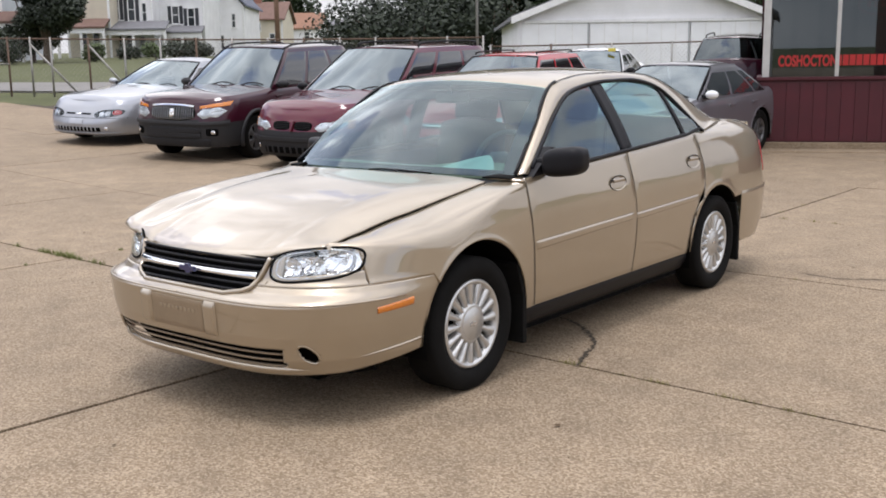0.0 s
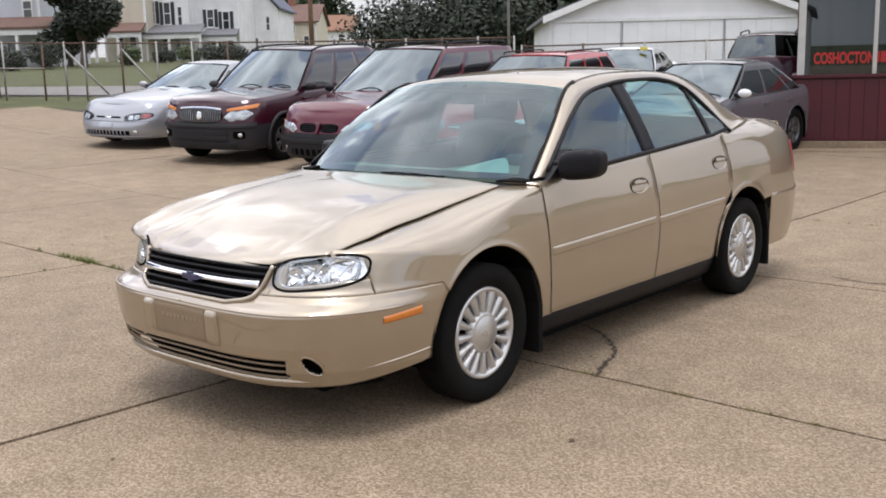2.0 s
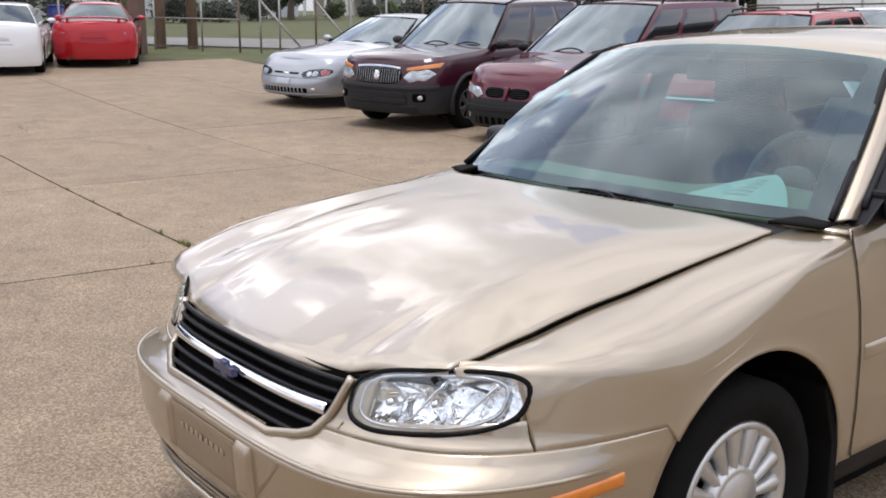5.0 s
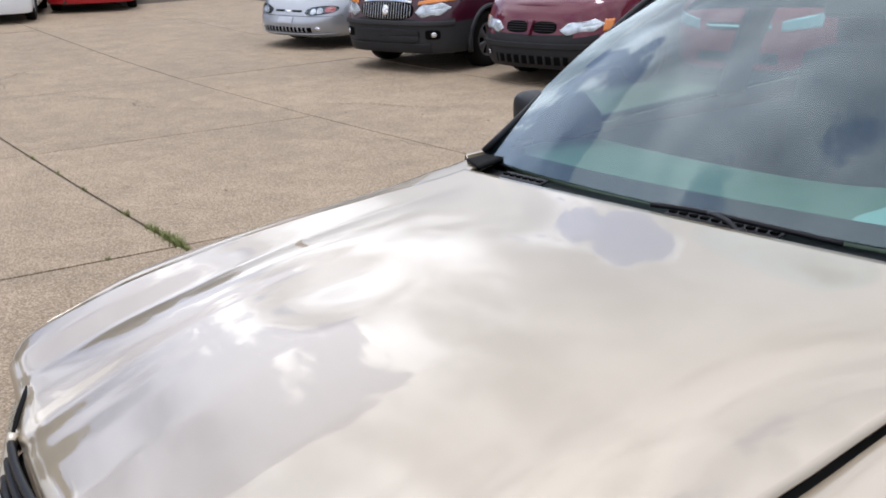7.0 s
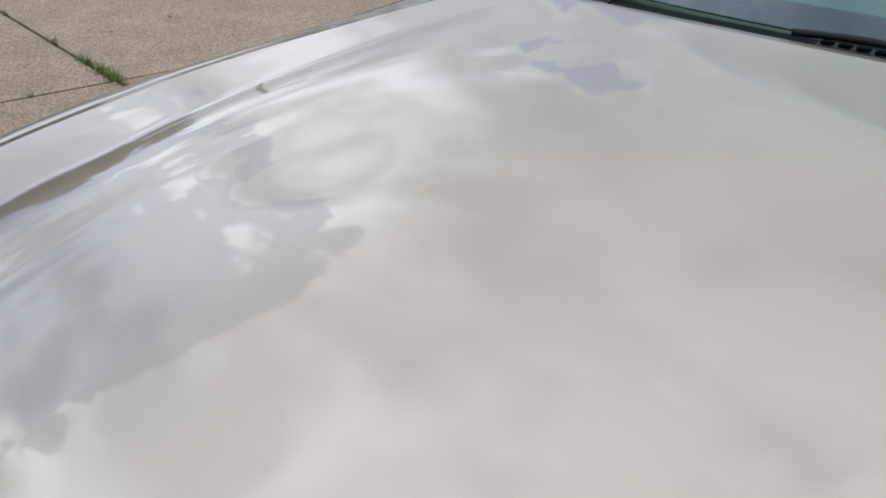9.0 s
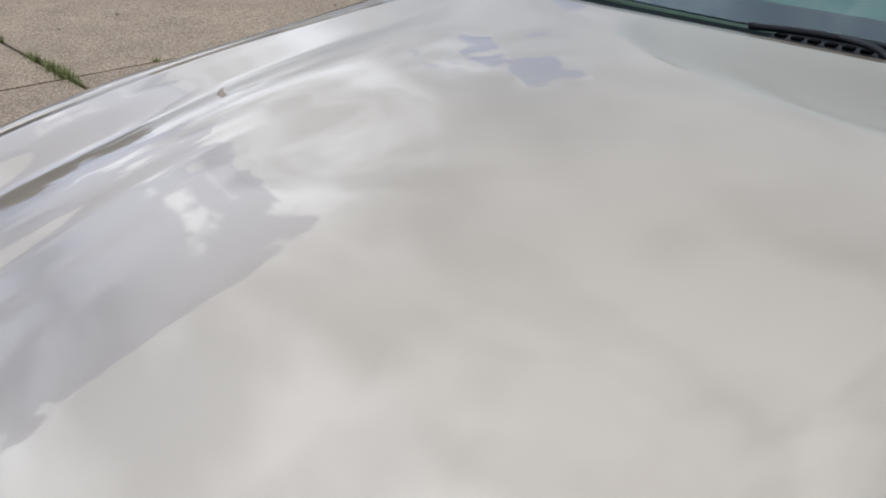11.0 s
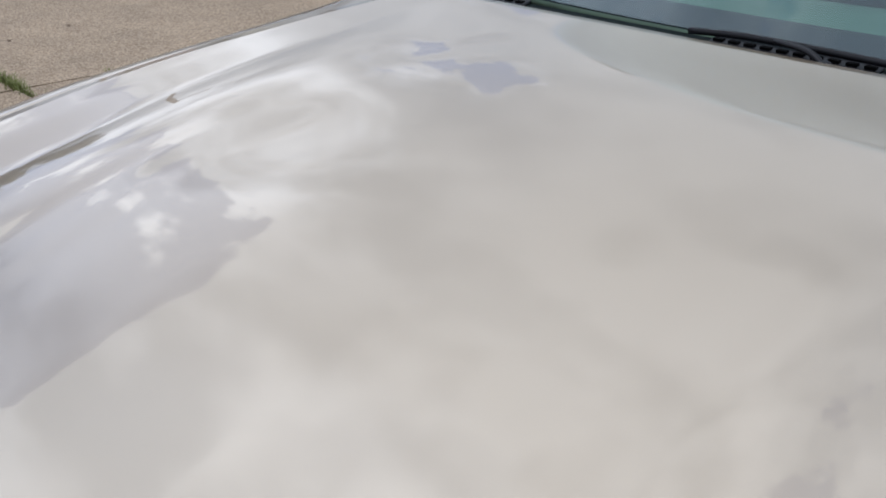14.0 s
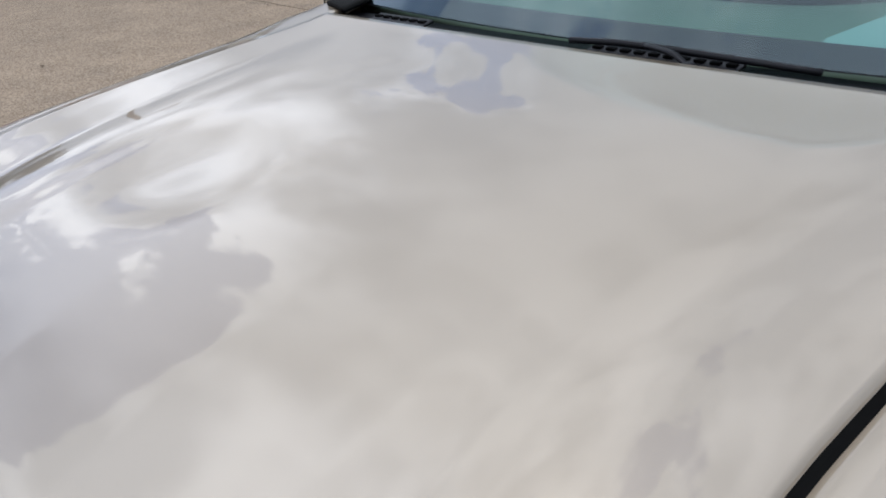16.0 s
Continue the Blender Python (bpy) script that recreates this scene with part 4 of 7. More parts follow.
    for s in (1, -1):
        mir = lambda p: (s * p.x, p.y, p.z)

        def frame_f(u, v):
            i = min(59, int(u * 60))
            t = u * 60 - i
            a, b2 = rail[i].lerp(rail[i + 1], t), inner[i].lerp(inner[i + 1], t)
            p = a.lerp(b2, v)
            out = 0.010 * math.sin(math.pi * v)
            return (s * (p.x + out), p.y, p.z + out * 0.7)

        part("door_frame", grid(frame_f, 60, 8), GOLD, car, thick=0.012)
        part("screen_trim", tube([(s * (p.x - 0.010), p.y - 0.004, p.z + 0.002) for p in rail[0:17]], 0.009, 6), BLACK_PL, car)
        part("roof_gutter", tube([(s * (p.x + 0.002), p.y, p.z + 0.003) for p in rail[15:50]], 0.0026, 6), SEAM, car)
        # corner between wing, screen and door
        part("scuttle_corner", grid(lambda u, v: (s * (0.668 + 0.060 * u + (0.165 - 0.06 * u) * v), 0.36 + 0.17 * u + 0.09 * v, 0.950 + 0.012 * u - 0.014 * v * v), 6, 8), GOLD, car, thick=0.01)
        # black rubber pocket at the end of the cowl
        part("cowl_end", grid(lambda u, v: (s * (0.655 + 0.055 * u + (0.125 - 0.055 * u) * v), 0.345 + 0.20 * u + 0.06 * v, 0.957 + 0.010 * u - 0.006 * v * v), 6, 6), RUBBER, car, thick=0.01)
        # window trim
        part("window_trim", tube([(s * (p.x + 0.004), p.y, p.z) for p in inner[1:57]], 0.012, 6), BLACK_PL, car)
        part("belt_trim", tube([(s * (gs_glass_x(gs_belt(y) + 0.01) + 0.012), y, gs_belt(y) + 0.008) for y in np.linspace(0.60, 2.34, 30)] + [(s * 0.775, 2.60, 1.080)], 0.011, 6), BLACK_PL, car)

        def pane(ya, yb, name, slope_a=0.0, slope_b=0.0):
            def f(u, v):
                top_y = ya + slope_a + (yb + slope_b - ya - slope_a) * u
                bot_y = ya + (yb - ya) * u
                tp = inner_z(top_y)
                bz = gs_belt(bot_y)
                y = bot_y + (top_y - bot_y) * v
                z = bz + (tp.z - bz) * v
                x = gs_glass_x(bz) + (tp.x - gs_glass_x(bz)) * v + 0.012 * math.sin(math.pi * v)
                return (s * (x - 0.004), y, z)

            o = part(name, grid(f, 14, 10), GLASS_S, car)
            o.visible_shadow = False

        pane(0.64, 1.475, "front_door_glass", 0.03, -0.05)
        pane(1.60, 2.30, "rear_door_glass", -0.05, -0.06)
        pane(2.345, 2.58, "quarter_glass", -0.06, -0.10)
        for ya, yb, sa in ((1.475, 1.60, -0.05), (2.30, 2.345, -0.06)):
            def pil(u, v, ya=ya, yb=yb, sa=sa):
                y = ya + (yb - ya) * u + sa * v
                tp = inner_z(y)
                bz = gs_belt(y)
                return (s * (gs_glass_x(bz) + (tp.x - gs_glass_x(bz)) * v + 0.014 * math.sin(math.pi * v) + 0.002), y, bz + (tp.z - bz) * v)

            part("window_pillar", grid(pil, 4, 10), BLACK_PL, car, thick=0.02)
        # door mirror
        m = new("door_mirror")
        m.location = (0, 0, 0) if s > 0 else (0.02, 0.105, 0.0)
        m.parent = car

        def shell(u, v):
            a, b2 = 2 * math.pi * u, math.pi * v
            d = Vector((math.cos(a) * math.sin(b2), -math.cos(b2), math.sin(a) * math.sin(b2)))
            d /= (abs(d.x) ** 3.4 + abs(d.y) ** 3.4 + abs(d.z) ** 3.4) ** (1 / 3.4)
            k = 1.0 if s > 0 else 0.82
            return (s * ((0.955 if s > 0 else 0.888) + 0.105 * k * d.x), 0.635 + 0.075 * k * d.y + 0.02 * d.x, 1.020 + 0.073 * k * d.z + 0.01 * d.x)

        part("mirror_shell", grid(shell, 40, 20), BLACK_PL, m)
        part("mirror_glass", grid(lambda u, v: (s * ((0.880 if s > 0 else 0.825) + (0.150 if s > 0 else 0.125) * u), (0.700 if s > 0 else 0.686) + 0.018 * u, (0.985 if s > 0 else 0.992) + (0.086 if s > 0 else 0.072) * v), 4, 4), CHROME, m)
        part("mirror_foot", slab_from([((0.50 if s > 0 else 0.56), 0.946), (0.78, 0.965), (0.775, 1.02), (0.71, 1.085), (0.685, 1.085)], s * 0.775, s * 0.846, "x"), BLACK_PL, m, bevel=0.006)
        part("mirror_arm", boxes((s * 0.80 if s > 0 else -0.90, 0.59, 0.955, s * 0.90 if s > 0 else -0.80, 0.68, 1.035)), BLACK_PL, m, bevel=0.012)
        # wiper: one arm shows above the bonnet edge
        if s > 0:
            w = new("wiper")
            w.parent = car
            pts = [(0.150, 0.300, 0.952), (0.120, 0.306, 0.966), (0.06, 0.330, 0.966)]
            part("wiper_arm", tube(catmull(pts, 10), 0.007, 6, flat=0.6), BLACK_PL, w)
            part("wiper_blade", tube(catmull([(-0.08, 0.326, 0.960), (0.05, 0.330, 0.965), (0.33, 0.346, 0.956)], 14), 0.0055, 6), BLACK_PL, w)
            part("wiper_pivot", lathe([(-0.03, 0.013), (0.002, 0.013), (0.006, 0.007), (0.006, 0.0)], 14, "z"), BLACK_PL, w).location = pts[0]

    def roof(u, v):
        y = 0.945 + (2.40 - 0.945) * v
        yy = y + 0.20 * (0.56 * (2 * u - 1)) ** 2 * (1 - v) ** 4
        i = min(range(61), key=lambda k: abs(rail[k].y - yy))
        half = interp(yy, [(p.y, p.x) for p in rail])
        ze = interp(yy, [(p.y, p.z) for p in rail])
        x = (2 * u - 1)
        return (x * half, yy, ze + 0.036 * (1 - abs(x) ** 2.4))

    part("roof", grid(roof, 30, 30), GOLD, car, thick=0.012)
    part("headliner", grid(lambda u, v: (roof(u, 0.03 + 0.95 * v)[0] * 0.97, roof(u, 0.03 + 0.95 * v)[1], roof(u, 0.03 + 0.95 * v)[2] - 0.035 - 0.045 * max(0.0, 1 - v / 0.12)), 16, 24), INT_GREY, car, thick=0.01)
    # closes the cabin between the top of the windscreen and the lining
    part("roof_header", grid(lambda u, v: tuple((ws(u, 0.955) + Vector((0, 0.010, -0.008))).lerp(Vector(roof(u, 0.10)) + Vector((0, 0, -0.030)), v)), 16, 4), INT_DARK, car)

    def back(u, v):
        x = (2 * u - 1)
        t, b2 = Vector((0.545 * x, 2.415 - 0.02 * x * x, 1.445 - 0.035 * x * x)), Vector((0.63 * x, 3.09 - 0.07 * x * x, 1.135 - 0.012 * x * x))
        p = t.lerp(b2, v)
        p.z += 0.03 * math.sin(math.pi * v)
        return tuple(p)

    o = part("rear_window", grid(back, 20, 14), GLASS_S, car)
    o.visible_shadow = False
    part("boot_lid", grid(lambda u, v: ((2 * u - 1) * (0.70 - 0.10 * v * v), 3.06 + 0.72 * v, 1.135 - 0.03 * v - 0.055 * v ** 6 - 0.02 * (2 * u - 1) ** 2), 24, 16), GOLD, car, thick=0.012)
    for s in (1, -1):
        part("boot_shoulder", grid(lambda u, v: (s * ((0.70 - 0.10 * u * u) + (gs_side(2.84 + 0.88 * u, 1.0) - 0.078 - (0.70 - 0.10 * u * u)) * v), 2.84 + 0.88 * u, 1.115 - 0.03 * u - 0.02 * v - 0.055 * u ** 6 - 0.05 * max(0.0, 1 - 3 * u) ** 2), 16, 4), GOLD, car, thick=0.01)
        part("tail_lamp", grid(lambda u, v: (s * (gs_side(3.66 + 0.10 * u, 0.70 + 0.22 * v) + 0.004), 3.66 + 0.10 * u, 0.72 + 0.22 * v), 10, 8), RED_LENS, car, thick=0.01)

    def rear_b(u, v):
        z = 0.26 + 0.36 * v
        t = (2 * u - 1)
        a = abs(t) * 1.535
        y = 2.75 + (gs_yr(z) + 0.012 - 2.75) * math.cos(a) ** (2 / 5)
        x = gs_w(z) * math.sin(a) ** (2 / 5)
        return (math.copysign(x + 0.003, t), max(y, 3.10), z)

    part("rear_bumper", grid(rear_b, 50, 12), GOLD, car, thick=0.012)
    part("rear_panel", grid(lambda u, v: ((2 * u - 1) * 0.66, 2.75 + (gs_yr(0.60 + 0.47 * v) - 2.76) * (1 - (abs(2 * u - 1) * 0.66 / gs_w(0.60 + 0.47 * v)) ** 5) ** 0.2, 0.60 + 0.47 * v), 20, 8), GOLD, car, thick=0.012)
    # cabin
    cab = new("cabin")
    cab.parent = car
    part("floor_pan", boxes((-0.78, 0.30, 0.26, 0.78, 3.05, 0.30)), INT_DARK, cab)
    for s in (1, -1):
        part("door_lining", grid(lambda u, v: (s * (0.80 - 0.02 * v), 0.50 + 1.98 * u, 0.30 + 0.66 * v), 4, 4), INT_GREY, cab)
    part("dashboard", grid(lambda u, v: ((2 * u - 1) * 0.76, 0.40 + 0.09 * (2 * u - 1) ** 2 + 0.48 * v, 0.945 + 0.03 * math.sin(math.pi * v ** 0.7) - 0.16 * max(0, v - 0.8) * 5 * max(0, v - 0.8) + 0.035 * math.exp(-(((2 * u - 1) * 0.76 - 0.37) / 0.2) ** 2) * min(1, 2.5 * v) - 0.014), 40, 16), DASH, cab, thick=0.02)
    part("dash_front", boxes((-0.76, 0.80, 0.45, 0.76, 0.86, 0.90)), INT_DARK, cab)
    part("parcel_shelf", boxes((-0.70, 2.66, 0.98, 0.70, 3.10, 1.03)), INT_GREY, cab)
    st = new("steering_wheel")
    st.parent = car
    sc = Vector((0.375, 0.92, 0.965))
    ring = [sc + Vector((0.185 * math.cos(t), 0.185 * math.sin(t) * 0.42, 0.185 * math.sin(t) * 0.907)) for t in np.linspace(0, 2 * math.pi, 41)[:-1]]
    part("rim", tube(ring, 0.016, 10, True), INT_GREY, st)
    part("hub", tube([sc + Vector((0, -0.10, 0.04)), sc + Vector((0, -0.02, 0.01)), sc], [0.03, 0.06, 0.065], 14), INT_GREY, st)
    for a in (0.1, math.pi - 0.1, -1.2, math.pi + 1.2):
        part("spoke", tube([sc, sc + Vector((0.18 * math.cos(a), 0.18 * math.sin(a) * 0.42, 0.18 * math.sin(a) * 0.907))], 0.014, 8), INT_GREY, st)

    def seat(x, y, wide, lean=0.20, rest=True):
        t = new("seat")
        t.parent = car

        def pad(cx, cy, cz, hx, hy, hz, rot):
            bm = bmesh.new()
            bmesh.ops.create_cube(bm, size=2)
            bmesh.ops.subdivide_edges(bm, edges=bm.edges, cuts=5, use_grid_fill=True)
            for v in bm.verts:
                p = v.co.copy()
                L = max(abs(p.x), abs(p.y), abs(p.z))
                q = p.normalized() * 1.25
                p = p.lerp(q, 0.35)
                v.co = (cx + p.x * hx, cy + (p.y * hy) * math.cos(rot) + p.z * hz * math.sin(rot), cz + p.z * hz * math.cos(rot) - p.y * hy * math.sin(rot))
            for f in bm.faces:
                f.smooth = True
            return bm

        part("cushion", pad(x, y, 0.55, wide, 0.25, 0.09, -0.05), INT_GREY, t)
        part("backrest", pad(x, y + 0.32, 0.86, wide * 0.95, 0.085, 0.30, lean), INT_GREY, t)
        if rest:
            part("headrest", pad(x, y + 0.41, 1.245, 0.14, 0.055, 0.095, lean), INT_DARK, t)

    seat(0.37, 1.28, 0.24)
    seat(-0.37, 1.28, 0.24)
    seat(0.0, 2.25, 0.62, 0.35, False)
    part("rear_view_mirror", boxes((-0.12, 0.945, 1.290, 0.12, 0.97, 1.350)), INT_DARK, cab, bevel=0.01)
    part("mirror_stem", tube([(0, 0.95, 1.34), (0, 0.925, 1.40)], 0.008, 6), INT_DARK, cab)
    part("belt_strap", tube([(0.70, 1.50, 1.25), (0.66, 1.52, 0.9), (0.62, 1.52, 0.5)], 0.014, 6, flat=0.3), INT_DARK, cab)
    return car


def mesh_bowl(c, r):
    """A small round lamp bowl that opens towards -y."""
    vs, fs = [], []
    n = 18
    for j in range(5):
        t = j / 4
        for k in range(n):
            a = 2 * math.pi * k / n
            rr = r * (1 - t) ** 0.6
            vs.append((c.x + rr * math.cos(a), c.y + 0.04 * t, c.z + rr * math.sin(a) * 0.9))
    for j in range(4):
        for k in range(n):
            fs.append((j * n + k, j * n + (k + 1) % n, (j + 1) * n + (k + 1) % n, (j + 1) * n + k))
    return mesh_of(vs, fs)


build_gold_sedan()
# notice lying on the dashboard
sheet = thing("paper_notice", "pale green folded paper notice lying on the dashboard", "paper")


def sheet_at(u, v):
    x = 0.275 + 0.33 * u
    peak = 1 - abs(2 * u - 1.0) ** 1.3
    return (x, 0.452 + 0.03 * u + (0.03 + 0.20 * peak) * v, 0.9650 + (0.006 + 0.052 * peak) * v + 0.02 * u * (1 - u))


part("sheet", grid(sheet_at, 14, 8), PAPER, sheet, thick=0.001)
for k in range(5):
    part("print_line", grid(lambda u, v: tuple(Vector(sheet_at(0.34 + 0.02 * k + (0.24 - 0.03 * k) * u, 0.22 + 0.13 * k + 0.018 * v)) + Vector((0, -0.001, 0.0025))), 6, 1), INK, sheet)

# ---- other vehicles ----
def build_vehicle(name, label, category, m, s, paint, lower=None):
    """A parked vehicle from a table of its sizes. Local front is -y, the origin lies on the ground under its middle."""
    car = thing(name, label, category, tilt=m, group="parked vehicles")
    lower = lower or paint
    L, W, H = s["length"] / 2, s["width"] / 2, s["height"]
    zb, hood_z, belt, deck = s["clear"], s["hood"], s["belt"], s["deck"]
    yw0, yw1 = s["screen"]      # base and top of the windscreen
    yr1, yr0 = s["rear"]        # top and base of the rear window
    wr = s.get("wheel", 0.33)
    yf, yb = s["axles"]
    nexp = s.get("plan", 3.0)

    def shoulder(y):
        t = [(-L, s["nose"]), (-L + 0.10, s["nose"] + 0.05), (-L + 0.35, s["nose"] + 0.75 * (hood_z - s["nose"])), (yw0 - 0.2, hood_z), (yw0 + 0.1, belt - 0.01), (0.5 * (yw0 + yr0), belt), (yr0 - 0.1, belt + 0.02), (yr0 + 0.1, deck), (L - 0.25, deck), (L - 0.05, deck - 0.05), (L, deck - 0.12)]
        return interp(y, t)

    prof = [(0.0, 0.955, 0.03), (0.08, 0.98, 0.012), (0.25, 0.995, 0.0), (0.50, 1.0, 0.0), (0.68, 0.992, 0.02), (0.84, 0.975, 0.045), (0.94, 0.945, 0.07), (1.0, 0.895, 0.10)]
    rake = s.get("rake", 1.0)
    prof = [(a, b2, c2 * rake) for a, b2, c2 in prof]
    fr, rr = s.get("front_round", 0.55), s.get("rear_round", 0.40)

    def outline(k, n, wf, inset):
        """Half outline from the nose to the tail."""
        t = k / n
        if t < 0.3:
            a = t / 0.3 * math.pi / 2
            return W * wf * math.sin(a) ** (2 / nexp), -L + inset + fr * (1 - math.cos(a) ** (2 / 2.2))
        if t > 0.75:
            a = (1 - t) / 0.25 * math.pi / 2
            return W * wf * math.sin(a) ** (2 / nexp), L - inset - rr * (1 - math.cos(a) ** (2 / 2.4))
        q = (t - 0.3) / 0.45
        y0, y1 = -L + inset + fr, L - inset - rr
        return W * wf, y0 + (y1 - y0) * q

    n = 120
    rows = []
    for r, wf, inset in prof:
        row = []
        for k in range(n + 1):
            x, y = outline(k, n, wf, inset)
            z = zb + (shoulder(y) - zb) * r
            row.append(Vector((x, y, z)))
        rows.append(row)
    split = s.get("cladding", 0.0)

    def skin(lo, hi, keep):
        vs, fs, idx = [], [], {}

        def vid(sd, i, k, p):
            key = (sd, i, k)
            if key not in idx:
                idx[key] = len(vs)
                vs.append((sd * p.x, p.y, p.z))
            return idx[key]

        fine = 3
        for sd in (1, -1):
            for i in range(len(rows) - 1):
                for sub in range(fine):
                    a, b = sub / fine, (sub + 1) / fine
                    for k in range(n):
                        q = [rows[i][k].lerp(rows[i + 1][k], a), rows[i][k + 1].lerp(rows[i + 1][k + 1], a), rows[i][k + 1].lerp(rows[i + 1][k + 1], b), rows[i][k].lerp(rows[i + 1][k], b)]
                        c = sum(q, Vector()) / 4
                        if any(math.hypot(c.y - yc, c.z - wr) < wr + 0.055 for yc in (yf, yb)) and c.x > W * 0.7:
                            continue
                        if not keep(c):
                            continue
                        ids = [vid(sd, i * fine + sub, k, q[0]), vid(sd, i * fine + sub, k + 1, q[1]), vid(sd, i * fine + sub + 1, k + 1, q[2]), vid(sd, i * fine + sub + 1, k, q[3])]
                        fs.append(tuple(ids))
        return mesh_of(vs, fs)

    if split:
        part("lower_body", skin(0, 1, lambda c: c.z < split), lower, car)
        part("body", skin(0, 1, lambda c: c.z >= split), paint, car)
    else:
        part("body", skin(0, 1, lambda c: True), paint, car)
    # bonnet, cowl and boot top
    top = rows[-1]

    def cap(k0, k1, name):
        sel = [p for p in top if k0 <= p.y <= k1]
        vs, fs, m2 = [], [], 10
        for p in sel:
            for j in range(m2 + 1):
                u = 2 * j / m2 - 1
                vs.append((p.x * u, p.y, p.z + s.get("crown", 0.05) * (1 - abs(u) ** 2.2) * min(1.0, p.x / (0.6 * W))))
        for i in range(len(sel) - 1):
            for j in range(m2):
                fs.append((i * (m2 + 1) + j, (i + 1) * (m2 + 1) + j, (i + 1) * (m2 + 1) + j + 1, i * (m2 + 1) + j + 1))
        if len(sel) > 1:
            part(name, mesh_of(vs, fs), paint, car)

    cap(-L, yw0 + 0.25, "bonnet")
    cap(yr0 - 0.25, L, "boot_lid")
    # glasshouse
    wb, wt = W * 0.93, s["roof_half"]
    roof_e = H - 0.05

    def pillar(yb_, yt_, v):
        return yb_ + (yt_ - yb_) * v

    part("roof", grid(lambda u, v: ((2 * u - 1) * wt * (1.0 - 0.05 * (2 * v - 1) ** 6), yw1 - 0.02 + (yr1 - yw1 + 0.04) * v + 0.10 * (2 * u - 1) ** 2 * (1.4 * (1 - v) ** 3 - v ** 3), roof_e + 0.05 * (1 - abs(2 * u - 1) ** 2.5) - 0.035 * (2 * v - 1) ** 4 + 0.02), 16, 16), paint, car, thick=0.02)

    def screen(u, v, yb_, yt_, bow, out=0.0):
        x = (2 * u - 1)
        z = (belt - 0.03) + (roof_e + 0.03 * (1 - x * x) - belt + 0.03) * v + 0.02 * math.sin(math.pi * v)
        return (x * (wb - 0.03 + (wt - 0.01 - wb + 0.03) * v), yb_ + (yt_ - yb_) * v + bow * x * x, z)

    gl = s.get("glass", GLASS_DK)
    part("windscreen", grid(lambda u, v: screen(u, v, yw0, yw1, 0.14), 14, 8), GLASS_BW, car)
    part("screen_trim", tube([screen(u, v, yw0 - 0.004, yw1 - 0.004, 0.14) for u, v in [(0, v) for v in np.linspace(0, 1, 9)] + [(u, 1) for u in np.linspace(0, 1, 9)] + [(1, v) for v in np.linspace(1, 0, 9)] + [(u, 0) for u in np.linspace(1, 0, 9)]][:-1], 0.014, 6, True), BLACK_PL, car)
    for u0, u1 in ((0.30, 0.62), (0.66, 0.93)):
        part("wiper", tube([Vector(screen(u0 + (u1 - u0) * k / 6, 0.02 + 0.10 * math.sin(math.pi * k / 7), yw0, yw1, 0.14)) + Vector((0, -0.025, 0.015)) for k in range(7)], 0.011, 6), BLACK_PL, car)
    part("rear_window", grid(lambda u, v: screen(u, v, yr0, yr1, -0.10), 14, 8), gl, car)
    cuts = s["panes"]
    ya, yz = yw0 + 0.17, yr0 - 0.13
    yta, ytz = yw1 + 0.17, yr1 - 0.13

    def y_at(q, v):
        return (ya + (yz - ya) * q) * (1 - v) + (yta + (ytz - yta) * q) * v

    for sd in (1, -1):
        q0 = 0.0
        spans = []
        for q in cuts + [1.0]:
            spans.append((q0, q))
            q0 = q
        for q0, q1 in spans:
            def pane(u, v, q0=q0, q1=q1):
                v2 = 0.05 + 0.86 * v
                q = q0 + 0.018 + (q1 - q0 - 0.036) * u
                bz = 0.02 * math.sin(math.pi * v2)
                return (sd * (wb + (wt - wb) * v2 + bz + 0.006), y_at(q, v2), belt - 0.02 + (roof_e - belt + 0.02) * v2)

            part("side_window", grid(pane, 8, 6), DARK_GLASS, car, thick=0.004)

        def shell(u, v):
            q = -0.015 + 1.03 * u
            bz = 0.02 * math.sin(math.pi * v)
            return (sd * (wb + (wt - wb) * v + bz), y_at(q, v), belt - 0.025 + (roof_e + 0.012 - belt + 0.025) * v)

        part("window_frame", grid(shell, 20, 8), s.get("frame", paint), car, thick=0.02)
        # door lines, mirror, handles
        for yd in s.get("doors", []):
            part("door_gap", tube([(sd * (interp(z, [(zb, W * 0.985), (0.5 * (zb + belt), W * 1.0), (belt, W * 0.93)]) + 0.001), yd + 0.03 * math.sin(3 * z), z) for z in np.linspace(zb + 0.08, belt - 0.03, 10)], 0.004, 4), SEAM, car)
            part("door_handle", boxes((min(sd * W * 0.97, sd * (W * 0.97 + 0.035)), yd - 0.24, belt - 0.17, max(sd * W * 0.97, sd * (W * 0.97 + 0.035)), yd - 0.08, belt - 0.13)), s.get("handle", paint), car, bevel=0.008)
        mir = new("door_mirror")
        mir.parent = car
        ym = yw0 + 0.30
        bm = bmesh.new()
        bmesh.ops.create_uvsphere(bm, u_segments=16, v_segments=10, radius=1, matrix=Matrix.Translation((sd * (W + 0.06), ym, belt + 0.05)) @ Matrix.Diagonal((0.10, 0.065, 0.062, 1)))
        for f in bm.faces:
            f.smooth = True
        part("mirror_shell", bm, s.get("mirror", paint), mir)
        part("mirror_foot", boxes((min(sd * (W - 0.10), sd * (W + 0.02)), ym - 0.03, belt - 0.01, max(sd * (W - 0.10), sd * (W + 0.02)), ym + 0.05, belt + 0.05)), BLACK_PL, mir, bevel=0.01)
